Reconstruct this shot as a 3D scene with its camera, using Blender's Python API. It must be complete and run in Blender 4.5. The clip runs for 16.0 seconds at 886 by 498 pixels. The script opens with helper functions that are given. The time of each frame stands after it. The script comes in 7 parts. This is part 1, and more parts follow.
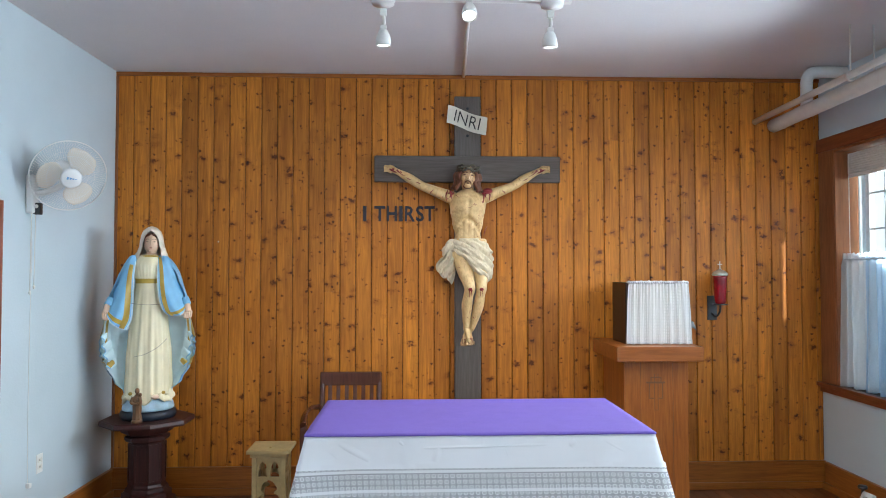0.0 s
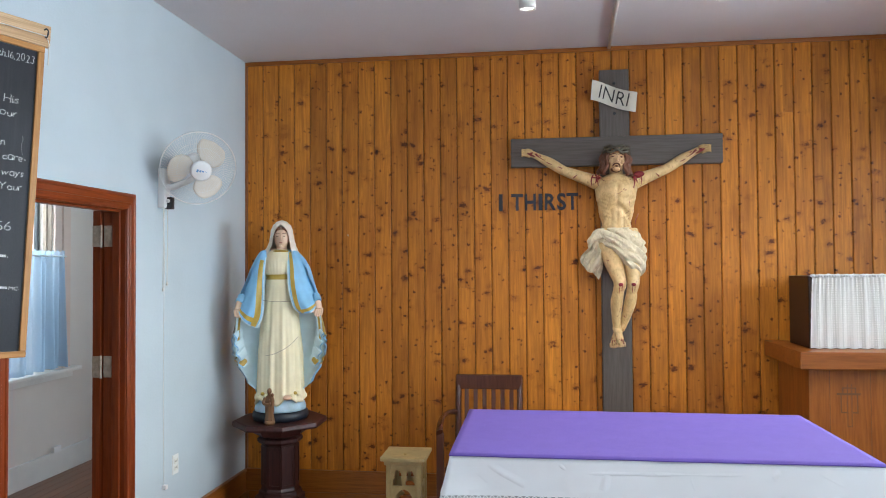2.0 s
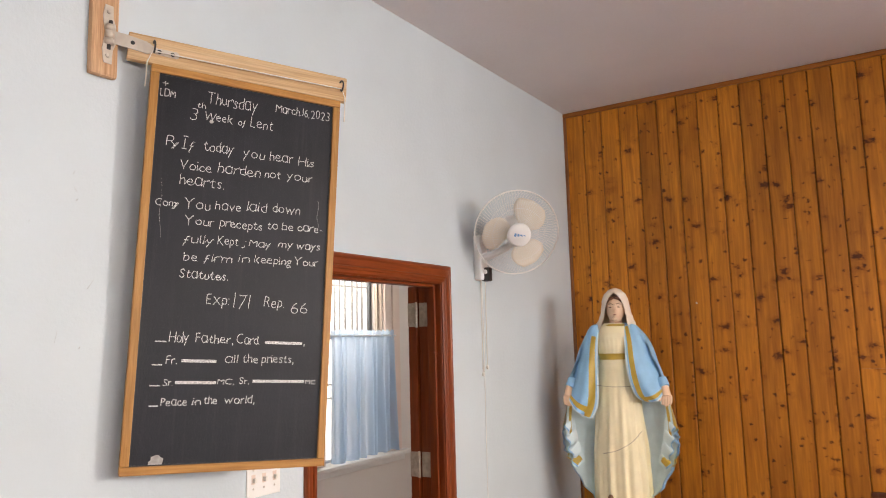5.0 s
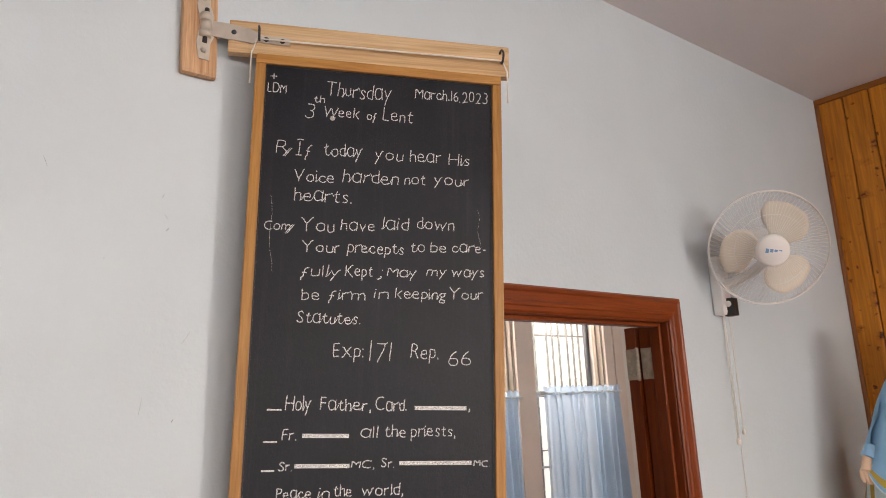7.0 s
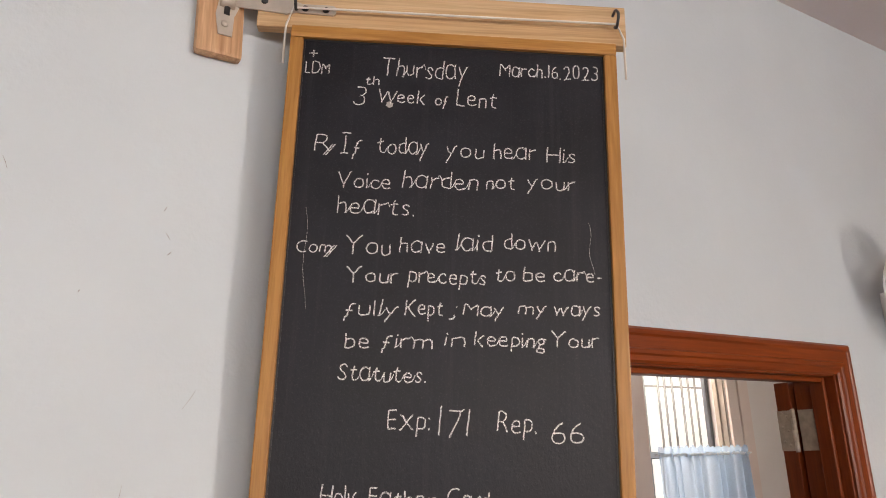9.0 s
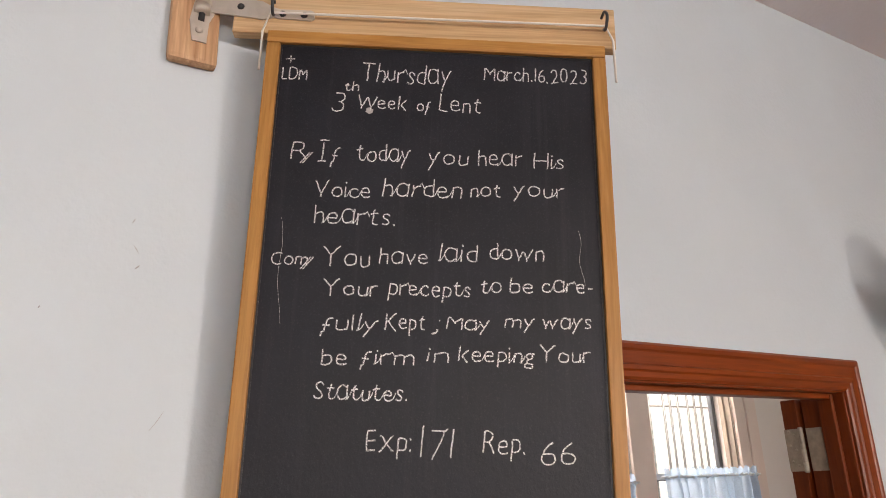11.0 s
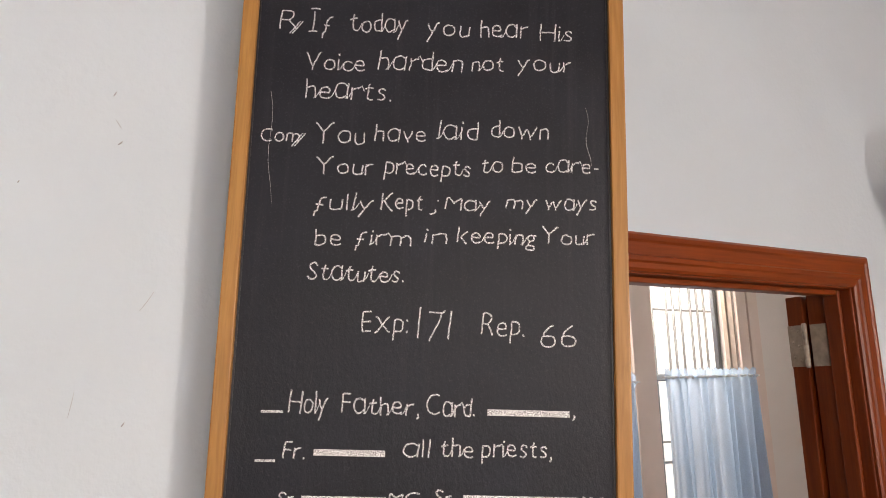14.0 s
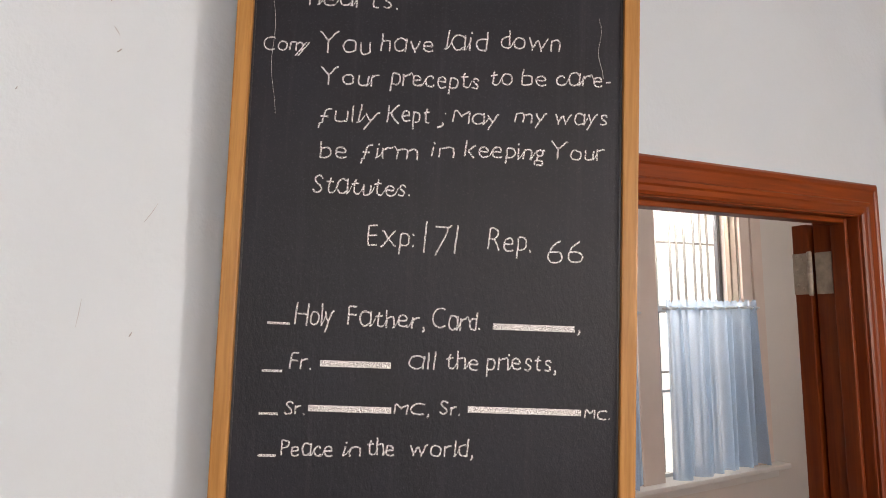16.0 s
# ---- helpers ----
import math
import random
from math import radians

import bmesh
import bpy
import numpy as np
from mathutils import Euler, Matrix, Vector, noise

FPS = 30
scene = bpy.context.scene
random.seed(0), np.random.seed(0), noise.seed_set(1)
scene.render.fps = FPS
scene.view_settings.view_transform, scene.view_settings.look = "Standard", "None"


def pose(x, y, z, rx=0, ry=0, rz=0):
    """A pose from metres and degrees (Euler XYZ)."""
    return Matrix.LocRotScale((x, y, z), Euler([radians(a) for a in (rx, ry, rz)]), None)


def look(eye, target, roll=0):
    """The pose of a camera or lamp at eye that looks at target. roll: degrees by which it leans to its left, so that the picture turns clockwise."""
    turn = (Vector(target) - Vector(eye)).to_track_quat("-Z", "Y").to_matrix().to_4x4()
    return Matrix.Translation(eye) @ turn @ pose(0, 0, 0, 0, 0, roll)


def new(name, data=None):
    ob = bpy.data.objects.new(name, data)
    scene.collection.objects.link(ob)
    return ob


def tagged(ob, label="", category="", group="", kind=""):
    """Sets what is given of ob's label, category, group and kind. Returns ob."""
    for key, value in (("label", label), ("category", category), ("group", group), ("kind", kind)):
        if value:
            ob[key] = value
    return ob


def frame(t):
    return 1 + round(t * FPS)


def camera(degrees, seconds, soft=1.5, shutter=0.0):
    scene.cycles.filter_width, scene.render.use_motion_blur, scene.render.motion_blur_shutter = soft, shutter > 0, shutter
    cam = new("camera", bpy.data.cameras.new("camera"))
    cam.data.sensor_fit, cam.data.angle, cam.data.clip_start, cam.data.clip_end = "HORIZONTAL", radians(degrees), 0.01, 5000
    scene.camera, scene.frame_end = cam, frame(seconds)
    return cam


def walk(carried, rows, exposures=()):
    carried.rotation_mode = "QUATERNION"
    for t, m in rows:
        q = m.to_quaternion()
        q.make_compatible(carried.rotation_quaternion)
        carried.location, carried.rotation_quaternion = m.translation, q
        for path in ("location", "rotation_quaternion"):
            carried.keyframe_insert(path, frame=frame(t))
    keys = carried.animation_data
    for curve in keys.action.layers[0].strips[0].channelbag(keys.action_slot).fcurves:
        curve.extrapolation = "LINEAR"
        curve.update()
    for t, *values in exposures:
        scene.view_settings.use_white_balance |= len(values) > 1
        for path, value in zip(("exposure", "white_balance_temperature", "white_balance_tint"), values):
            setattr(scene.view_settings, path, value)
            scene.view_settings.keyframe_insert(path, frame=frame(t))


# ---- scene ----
import functools

cam = camera(63.2, 16.0, soft=0.9, shutter=0.2)
PATH = [
    (0, (-0.372, 0.283, 1.676), (-0.292, 2.28, 1.739), -0.0),
    (0.5, (-0.367, 0.365, 1.676), (-0.357, 2.364, 1.733), -0.1),
    (1, (-0.413, 0.478, 1.668), (-0.48, 2.476, 1.722), -0.3),
    (1.5, (-0.48, 0.608, 1.685), (-0.625, 2.602, 1.735), -0.4),
    (2, (-0.516, 0.725, 1.673), (-0.769, 2.708, 1.722), -0.4),
    (2.5, (-0.521, 0.86, 1.676), (-0.906, 2.822, 1.719), -0.2),
    (3, (-0.534, 0.998, 1.696), (-1.069, 2.925, 1.737), -0.3),
    (3.5, (-0.584, 1.09, 1.684), (-1.25, 2.975, 1.747), -0.6),
    (4, (-0.699, 1.214, 1.691), (-1.49, 3.048, 1.801), -1.1),
    (4.5, (-0.782, 1.315, 1.694), (-1.705, 3.08, 1.881), -1.4),
    (5, (-0.838, 1.449, 1.716), (-1.901, 3.123, 1.972), -1.5),
    (5.2, (-0.83, 1.548, 1.691), (-1.959, 3.172, 1.99), -1.8),
    (7.3, (-1.22, 2.106, 1.748), (-2.754, 3.317, 2.174), -2.4),
    (7.5, (-1.226, 2.161, 1.766), (-2.781, 3.346, 2.191), -2.1),
    (8, (-1.282, 2.24, 1.766), (-2.884, 3.349, 2.215), -1.9),
    (8.5, (-1.418, 2.293, 1.771), (-3.044, 3.349, 2.263), -1.7),
    (9, (-1.535, 2.313, 1.799), (-3.158, 3.341, 2.356), -1.6),
    (9.2, (-1.569, 2.326, 1.804), (-3.185, 3.354, 2.378), -1.7),
    (11.3, (-1.567, 2.381, 1.793), (-3.181, 3.388, 2.409), -2.1),
    (11.5, (-1.576, 2.387, 1.787), (-3.196, 3.395, 2.385), -2.1),
    (12, (-1.597, 2.407, 1.782), (-3.236, 3.418, 2.324), -2.1),
    (12.5, (-1.609, 2.414, 1.777), (-3.26, 3.429, 2.27), -2.1),
    (13, (-1.611, 2.416, 1.774), (-3.273, 3.434, 2.223), -2.0),
    (13.5, (-1.611, 2.416, 1.77), (-3.282, 3.435, 2.182), -1.9),
    (14, (-1.611, 2.414, 1.765), (-3.291, 3.432, 2.14), -1.6),
    (14.5, (-1.608, 2.412, 1.757), (-3.297, 3.43, 2.094), -1.5),
    (15, (-1.606, 2.409, 1.752), (-3.301, 3.428, 2.045), -1.4),
    (15.5, (-1.617, 2.412, 1.745), (-3.318, 3.434, 1.991), -1.3),
    (16, (-1.627, 2.416, 1.738), (-3.335, 3.438, 1.935), -1.0),
]
EXPOSURES = [(0.0, 0.19, 5750, 4), (2.5, 0.19, 6230, 9), (3.5, 0.20, 7150, 16), (4.3, 0.21, 7650, 20), (5.0, 0.14, 7820, 21), (7.5, -0.16, 7900, 22), (9.0, -0.15, 8000, 23), (12.5, -0.06, 7880, 23), (16.0, -0.02, 7880, 23)]
walk(cam, [(t, look(eye, target, roll)) for t, eye, target, roll in PATH], EXPOSURES)
# ==== build
# world, light and exposure
def node_mat(name):
    m = bpy.data.materials.new(name)
    m.use_nodes = True
    nt = m.node_tree
    return m, nt.nodes, nt.links, nt.nodes["Principled BSDF"]


world = bpy.data.worlds.new("sky")
scene.world = world
world.use_nodes = True
wn, wl = world.node_tree.nodes, world.node_tree.links
sky = wn.new("ShaderNodeTexSky")
sky.sky_type, sky.sun_disc = "NISHITA", False
SUN_FROM = Vector((0.21, -0.94, 0.245)).normalized()
sky.sun_elevation = math.asin(SUN_FROM.z)
sky.sun_rotation = math.atan2(SUN_FROM.x, SUN_FROM.y)
wl.new(sky.outputs[0], wn["Background"].inputs[0])
wn["Background"].inputs[1].default_value = 0.12

sun = new("sun", bpy.data.lights.new("sun", "SUN"))
sun.data.energy, sun.data.angle, sun.data.color = 4.0, radians(0.6), (1.0, 0.93, 0.82)
sun.matrix_world = look(SUN_FROM * 20, (0, 0, 0))


def area(name, eye, target, w, h, watts, color, spread=180):
    ob = new(name, bpy.data.lights.new(name, "AREA"))
    ob.data.shape, ob.data.size, ob.data.size_y = "RECTANGLE", w, h
    ob.data.energy, ob.data.color, ob.data.spread = watts, color, radians(spread)
    ob.matrix_world = look(eye, target)
    return ob


COOL = (0.93, 0.98, 1.0)
area("window_light_far", (3.02, 5.18, 2.10), (-2.7, 1.9, 1.55), 0.66, 0.54, 36, COOL, 88)
area("window_light_mid", (3.10, 3.85, 2.12), (0, 3.85, 0.7), 1.36, 0.80, 40, COOL, 140)
area("window_light_back", (3.10, 1.48, 2.12), (0, 1.48, 0.8), 1.15, 0.80, 60, COOL)
area("window_light_rear", (3.10, -1.1, 1.75), (0, -1.1, 1.4), 1.1, 1.6, 100, COOL)
# added fill for the east wall and right-hand pine; no known window there
area("window_light_rear_west", (-3.0, -1.5, 1.78), (0, -1.3, 1.5), 1.1, 1.6, 95, COOL)
area("window_light_side_room", (-4.66, 5.79, 2.55), (-3, 5.79, 1.5), 0.64, 0.34, 25, COOL)
area("window_light_side_room_near", (-4.66, 4.83, 2.55), (-3, 4.83, 1.5), 0.78, 0.34, 25, COOL)

# ------------------------------------------------------------------ materials
def ramp(nodes, stops):
    r = nodes.new("ShaderNodeValToRGB")
    while len(r.color_ramp.elements) < len(stops):
        r.color_ramp.elements.new(0.5)
    for e, (p, c) in zip(r.color_ramp.elements, stops):
        e.position, e.color = p, (*c, 1)
    return r


def coords(n, l, scale, random_shift=False, kind="Object"):
    tc, mp = n.new("ShaderNodeTexCoord"), n.new("ShaderNodeMapping")
    mp.inputs["Scale"].default_value = scale
    l.new(tc.outputs[kind], mp.inputs["Vector"])
    if random_shift:
        oi, ml = n.new("ShaderNodeObjectInfo"), n.new("ShaderNodeVectorMath")
        ml.operation = "MULTIPLY"
        cb = n.new("ShaderNodeCombineXYZ")
        for k in range(3):
            l.new(oi.outputs["Random"], cb.inputs[k])
        l.new(cb.outputs[0], ml.inputs[0])
        ml.inputs[1].default_value = (37.0, 53.0, 71.0)
        l.new(ml.outputs[0], mp.inputs["Location"])
    return mp.outputs[0]


def noise_tex(n, l, vec, scale, detail=4, rough=0.55, distort=0.0):
    t = n.new("ShaderNodeTexNoise")
    t.inputs["Scale"].default_value, t.inputs["Detail"].default_value = scale, detail
    t.inputs["Roughness"].default_value, t.inputs["Distortion"].default_value = rough, distort
    l.new(vec, t.inputs["Vector"])
    return t.outputs["Fac"]


def mix(n, l, fac, a, b, mode="MIX"):
    m = n.new("ShaderNodeMix")
    m.data_type, m.blend_type = "RGBA", mode
    for sock, v in ((m.inputs[0], fac), (m.inputs[6], a), (m.inputs[7], b)):
        if isinstance(v, (int, float)):
            sock.default_value = v
        elif isinstance(v, tuple):
            sock.default_value = (*v, 1)
        else:
            l.new(v, sock)
    return m.outputs[2]


def bump(n, l, bs, height, strength=0.2, dist=0.01):
    b = n.new("ShaderNodeBump")
    b.inputs["Strength"].default_value, b.inputs["Distance"].default_value = strength, dist
    l.new(height, b.inputs["Height"])
    l.new(b.outputs[0], bs.inputs["Normal"])


def plain(name, color, rough=0.5, metal=0.0, vary=0.12, scale=9.0, bumpy=0.1, coat=0.0, fine=120.0):
    """Paint, plaster, cloth and the like: a colour that varies at two scales, with fine relief."""
    m, n, l, bs = node_mat(name)
    v = coords(n, l, (1, 1, 1))
    big, small = noise_tex(n, l, v, scale, 5), noise_tex(n, l, v, fine, 3)
    dark = tuple(c * (1 - vary) for c in color)
    light = tuple(min(1, c * (1 + vary * 0.5)) for c in color)
    c1 = ramp(n, [(0.3, dark), (0.7, light)])
    l.new(big, c1.inputs[0])
    c2 = mix(n, l, small, c1.outputs[0], dark)
    c3 = mix(n, l, 0.25, c1.outputs[0], c2)
    l.new(c3, bs.inputs["Base Color"])
    bs.inputs["Roughness"].default_value, bs.inputs["Metallic"].default_value = rough, metal
    bs.inputs["Coat Weight"].default_value = coat
    if bumpy:
        bump(n, l, bs, small, bumpy, 0.004)
    return m


def wood(name, dark, light, rough=0.35, scale=(30, 30, 1.6), knots=0.0, coat=0.2, tone=0.25, shift=True):
    """Varnished wood with grain along the object's z (or the axis of the small scale)."""
    m, n, l, bs = node_mat(name)
    v = coords(n, l, scale, shift)
    g1 = noise_tex(n, l, v, 1.0, 6, 0.6, 1.2)
    g2 = noise_tex(n, l, v, 4.0, 4, 0.6, 0.3)
    r = ramp(n, [(0.25, dark), (0.5, tuple((a + b) / 2 for a, b in zip(dark, light))), (0.75, light)])
    l.new(g1, r.inputs[0])
    fine = ramp(n, [(0.35, (0.72, 0.68, 0.62)), (0.6, (1, 1, 1))])
    l.new(g2, fine.inputs[0])
    c = mix(n, l, 0.7, r.outputs[0], fine.outputs[0], "MULTIPLY")
    oi = n.new("ShaderNodeObjectInfo")
    tr = ramp(n, [(0.0, (1 - tone, 1 - tone * 1.15, 1 - tone * 1.3)), (1.0, (1 + tone * 0.45, 1 + tone * 0.4, 1 + tone * 0.3))])
    l.new(oi.outputs["Random"], tr.inputs[0])
    c = mix(n, l, 1.0, c, tr.outputs[0], "MULTIPLY")
    if knots:
        broad = ramp(n, [(0.3, (0.72, 0.66, 0.60)), (0.62, (1.06, 1.06, 1.06))])
        l.new(noise_tex(n, l, coords(n, l, (5, 5, 1.7), shift), 1.0, 3, 0.55, 0.8), broad.inputs[0])
        c = mix(n, l, 0.85, c, broad.outputs[0], "MULTIPLY")

        def spots(stretch, scale, share, lo, hi, tint, amount, col, wobble, warp):
            """Knots and their flares: warped cells, a share of which carries a mark."""
            kv = coords(n, l, stretch, shift)
            wn_ = n.new("ShaderNodeTexNoise")
            wn_.inputs["Scale"].default_value, wn_.inputs["Detail"].default_value = 2.6 * scale, 4
            l.new(kv, wn_.inputs["Vector"])
            mv = n.new("ShaderNodeVectorMath")
            mv.operation = "MULTIPLY_ADD"
            l.new(wn_.outputs["Color"], mv.inputs[0])
            mv.inputs[1].default_value = (warp, warp, warp)
            l.new(kv, mv.inputs[2])
            vo = n.new("ShaderNodeTexVoronoi")
            vo.inputs["Scale"].default_value, vo.inputs["Randomness"].default_value = scale, 1.0
            l.new(mv.outputs[0], vo.inputs["Vector"])
            wob = noise_tex(n, l, kv, 7.0 * scale, 5, 0.75, 0.6)
            sep, gate, ad, ad2 = n.new("ShaderNodeSeparateColor"), n.new("ShaderNodeMath"), n.new("ShaderNodeMath"), n.new("ShaderNodeMath")
            l.new(vo.outputs["Color"], sep.inputs[0])
            gate.operation, ad.operation, ad2.operation = "GREATER_THAN", "MULTIPLY_ADD", "ADD"
            l.new(sep.outputs[0], gate.inputs[0])
            gate.inputs[1].default_value = share
            l.new(wob, ad.inputs[0])
            ad.inputs[1].default_value = wobble
            l.new(vo.outputs["Distance"], ad.inputs[2])
            l.new(ad.outputs[0], ad2.inputs[0])
            l.new(gate.outputs[0], ad2.inputs[1])
            rr = ramp(n, [(lo, tint), (hi, (1, 1, 1))])
            l.new(ad2.outputs[0], rr.inputs[0])
            return mix(n, l, amount, col, rr.outputs[0], "MULTIPLY")

        c = spots((5.6, 0.01, 8.2), 1.25, 0.72, 0.30, 0.62, (0.46, 0.34, 0.26), knots * 0.8, c, 0.55, 0.42)
        c = spots((5.6, 0.01, 8.2), 1.25, 0.72, 0.405, 0.485, (0.30, 0.19, 0.12), knots * 0.92, c, 0.62, 0.42)
        c = spots((8.5, 0.01, 11.0), 1.7, 0.62, 0.395, 0.475, (0.30, 0.22, 0.15), knots * 0.9, c, 0.66, 0.35)
        c = spots((9.0, 0.01, 9.0), 1.6, 0.86, 0.325, 0.40, (0.18, 0.11, 0.07), knots * 0.9, c, 0.45, 0.25)
    l.new(c, bs.inputs["Base Color"])
    bs.inputs["Roughness"].default_value = rough
    bs.inputs["Coat Weight"].default_value, bs.inputs["Coat Roughness"].default_value = coat, 0.25
    bs.inputs["Specular IOR Level"].default_value = 0.35
    bump(n, l, bs, g2, 0.08, 0.003)
    return m


PINE = wood("knotty_pine", (0.41, 0.138, 0.013), (0.79, 0.308, 0.030), 0.5, (26, 26, 1.3), knots=1.0, coat=0.0, tone=0.22)
PINE_TRIM = wood("pine_trim", (0.26, 0.080, 0.011), (0.44, 0.152, 0.022), 0.35, (2, 40, 40), coat=0.3, tone=0.1)
GROOVE = plain("dark_joint", (0.07, 0.022, 0.008), 0.7)
DOOR_WOOD = wood("stained_door_wood", (0.15, 0.023, 0.003), (0.28, 0.052, 0.006), 0.4, (36, 36, 1.8), coat=0.12, tone=0.1)
DOOR_WOOD_H = wood("stained_door_wood_level", (0.15, 0.023, 0.003), (0.28, 0.052, 0.006), 0.4, (36, 1.8, 36), coat=0.12, tone=0.1)
SILL_WOOD = wood("stained_window_wood", (0.17, 0.04, 0.015), (0.28, 0.08, 0.028), 0.3, (30, 2, 30), coat=0.4, tone=0.1)
WINDOW_WOOD = wood("window_jamb_wood", (0.22, 0.08, 0.03), (0.36, 0.15, 0.06), 0.35, (30, 30, 2), coat=0.3, tone=0.1)
FLOOR_WOOD = wood("floor_boards", (0.15, 0.05, 0.016), (0.27, 0.10, 0.035), 0.3, (24, 1.5, 24), coat=0.3, tone=0.3)
OAK = wood("pedestal_oak", (0.24, 0.068, 0.009), (0.41, 0.132, 0.020), 0.38, (22, 22, 1.5), coat=0.2, tone=0.12)
OAK_H = wood("pedestal_oak_level", (0.24, 0.068, 0.009), (0.41, 0.132, 0.020), 0.38, (1.5, 22, 22), coat=0.2, tone=0.12)
MAHOGANY = wood("dark_chair_wood", (0.055, 0.014, 0.007), (0.13, 0.04, 0.02), 0.25, (30, 30, 2), coat=0.5, tone=0.1)
STAND_WOOD = wood("dark_stand_wood", (0.03, 0.010, 0.010), (0.075, 0.022, 0.02), 0.45, (26, 26, 2), coat=0.08, tone=0.05)
FRAME_WOOD_H = wood("slate_frame_wood_level", (0.36, 0.155, 0.034), (0.58, 0.30, 0.090), 0.45, (2.2, 40, 40), coat=0.1, tone=0.1)
FRAME_WOOD_Y = wood("slate_frame_wood_upright", (0.36, 0.155, 0.034), (0.58, 0.30, 0.090), 0.45, (40, 2.2, 40), coat=0.1, tone=0.1)
RAW_PINE = wood("raw_pine", (0.50, 0.29, 0.13), (0.80, 0.60, 0.38), 0.55, (1.3, 42, 42), coat=0.0, tone=0.06)
RAW_PINE_V = wood("raw_pine_upright", (0.42, 0.21, 0.10), (0.74, 0.49, 0.30), 0.5, (44, 44, 2.4), coat=0.0, tone=0.06)
GREY_WOOD = wood("grey_cross_wood", (0.112, 0.092, 0.080), (0.152, 0.129, 0.114), 0.5, (1.6, 30, 30), coat=0.05, tone=0.03)
GREY_WOOD_V = wood("grey_cross_wood_upright", (0.112, 0.092, 0.080), (0.152, 0.129, 0.114), 0.5, (30, 30, 1.6), coat=0.05, tone=0.03)
BLUE_WALL = plain("pale_blue_wall", (0.56, 0.64, 0.685), 0.75, vary=0.08, scale=1.3, bumpy=0.3, fine=70)
CREAM_WALL = plain("cream_wall", (0.74, 0.69, 0.64), 0.75, vary=0.04, scale=2.0, bumpy=0.2, fine=70)
CEILING = plain("ceiling_plaster", (0.72, 0.70, 0.71), 0.85, vary=0.05, scale=1.6, bumpy=0.3, fine=45)
WHITE_PAINT = plain("white_paint", (0.80, 0.79, 0.76), 0.4, vary=0.05, scale=6)
CREAM_PAINT = plain("cream_paint", (0.74, 0.61, 0.53), 0.4, vary=0.06, scale=6)
WHITE_PLASTIC = plain("white_plastic", (0.82, 0.82, 0.80), 0.35, vary=0.03)
IVORY_PLASTIC = plain("ivory_plastic", (0.80, 0.78, 0.72), 0.35, vary=0.03)
BLACK_PLASTIC = plain("black_plastic", (0.018, 0.017, 0.018), 0.4)
STEEL = plain("brushed_steel", (0.62, 0.57, 0.50), 0.4, 0.55, vary=0.15, scale=30)
HINGE_METAL = plain("worn_hinge_metal", (0.50, 0.44, 0.36), 0.5, 0.25, vary=0.3, scale=45)
DARK_IRON = plain("dark_iron", (0.06, 0.065, 0.07), 0.45, 0.6)
PURPLE = plain("purple_cloth", (0.125, 0.079, 0.37), 0.85, vary=0.06, scale=14, bumpy=0.3, fine=500)
BROWN_METAL = plain("dark_bronze_box", (0.030, 0.016, 0.014), 0.35, 0.3)
GOLD_PAINT = plain("gold_paint", (0.54, 0.43, 0.20), 0.45, 0.15, vary=0.2, scale=14)
LETTER_BLUE = plain("dark_navy_letters", (0.022, 0.022, 0.036), 0.6, vary=0.2)
def wrinkled(name, color):
    m, n, l, bs = node_mat(name)
    v, v2 = coords(n, l, (1, 1, 1)), coords(n, l, (3, 3, 2.4))
    a, b = noise_tex(n, l, v2, 1.0, 2, 0.4, 0.8), noise_tex(n, l, v, 420, 2)
    r = ramp(n, [(0.3, tuple(c * 0.95 for c in color)), (0.7, color)])
    l.new(a, r.inputs[0])
    l.new(r.outputs[0], bs.inputs["Base Color"])
    bs.inputs["Roughness"].default_value = 0.85
    b1, b2 = n.new("ShaderNodeBump"), n.new("ShaderNodeBump")
    b1.inputs["Strength"].default_value, b1.inputs["Distance"].default_value = 0.4, 0.03
    b2.inputs["Strength"].default_value, b2.inputs["Distance"].default_value = 0.2, 0.002
    l.new(a, b1.inputs["Height"])
    l.new(b, b2.inputs["Height"])
    l.new(b1.outputs[0], b2.inputs["Normal"])
    l.new(b2.outputs[0], bs.inputs["Normal"])
    return m


LINEN = wrinkled("white_linen", (0.81, 0.81, 0.82))
CORD = plain("white_cord", (0.78, 0.76, 0.70), 0.7)


def glass(name, color=(1, 1, 1), rough=0.0):
    m, n, l, bs = node_mat(name)
    bs.inputs["Base Color"].default_value = (*color, 1)
    bs.inputs["Roughness"].default_value = rough
    bs.inputs["Transmission Weight"].default_value = 1.0
    bs.inputs["IOR"].default_value = 1.45
    return m


def glow(name, color, strength):
    m, n, l, bs = node_mat(name)
    bs.inputs["Base Color"].default_value = (*color, 1)
    bs.inputs["Emission Color"].default_value = (*color, 1)
    bs.inputs["Emission Strength"].default_value = strength
    return m


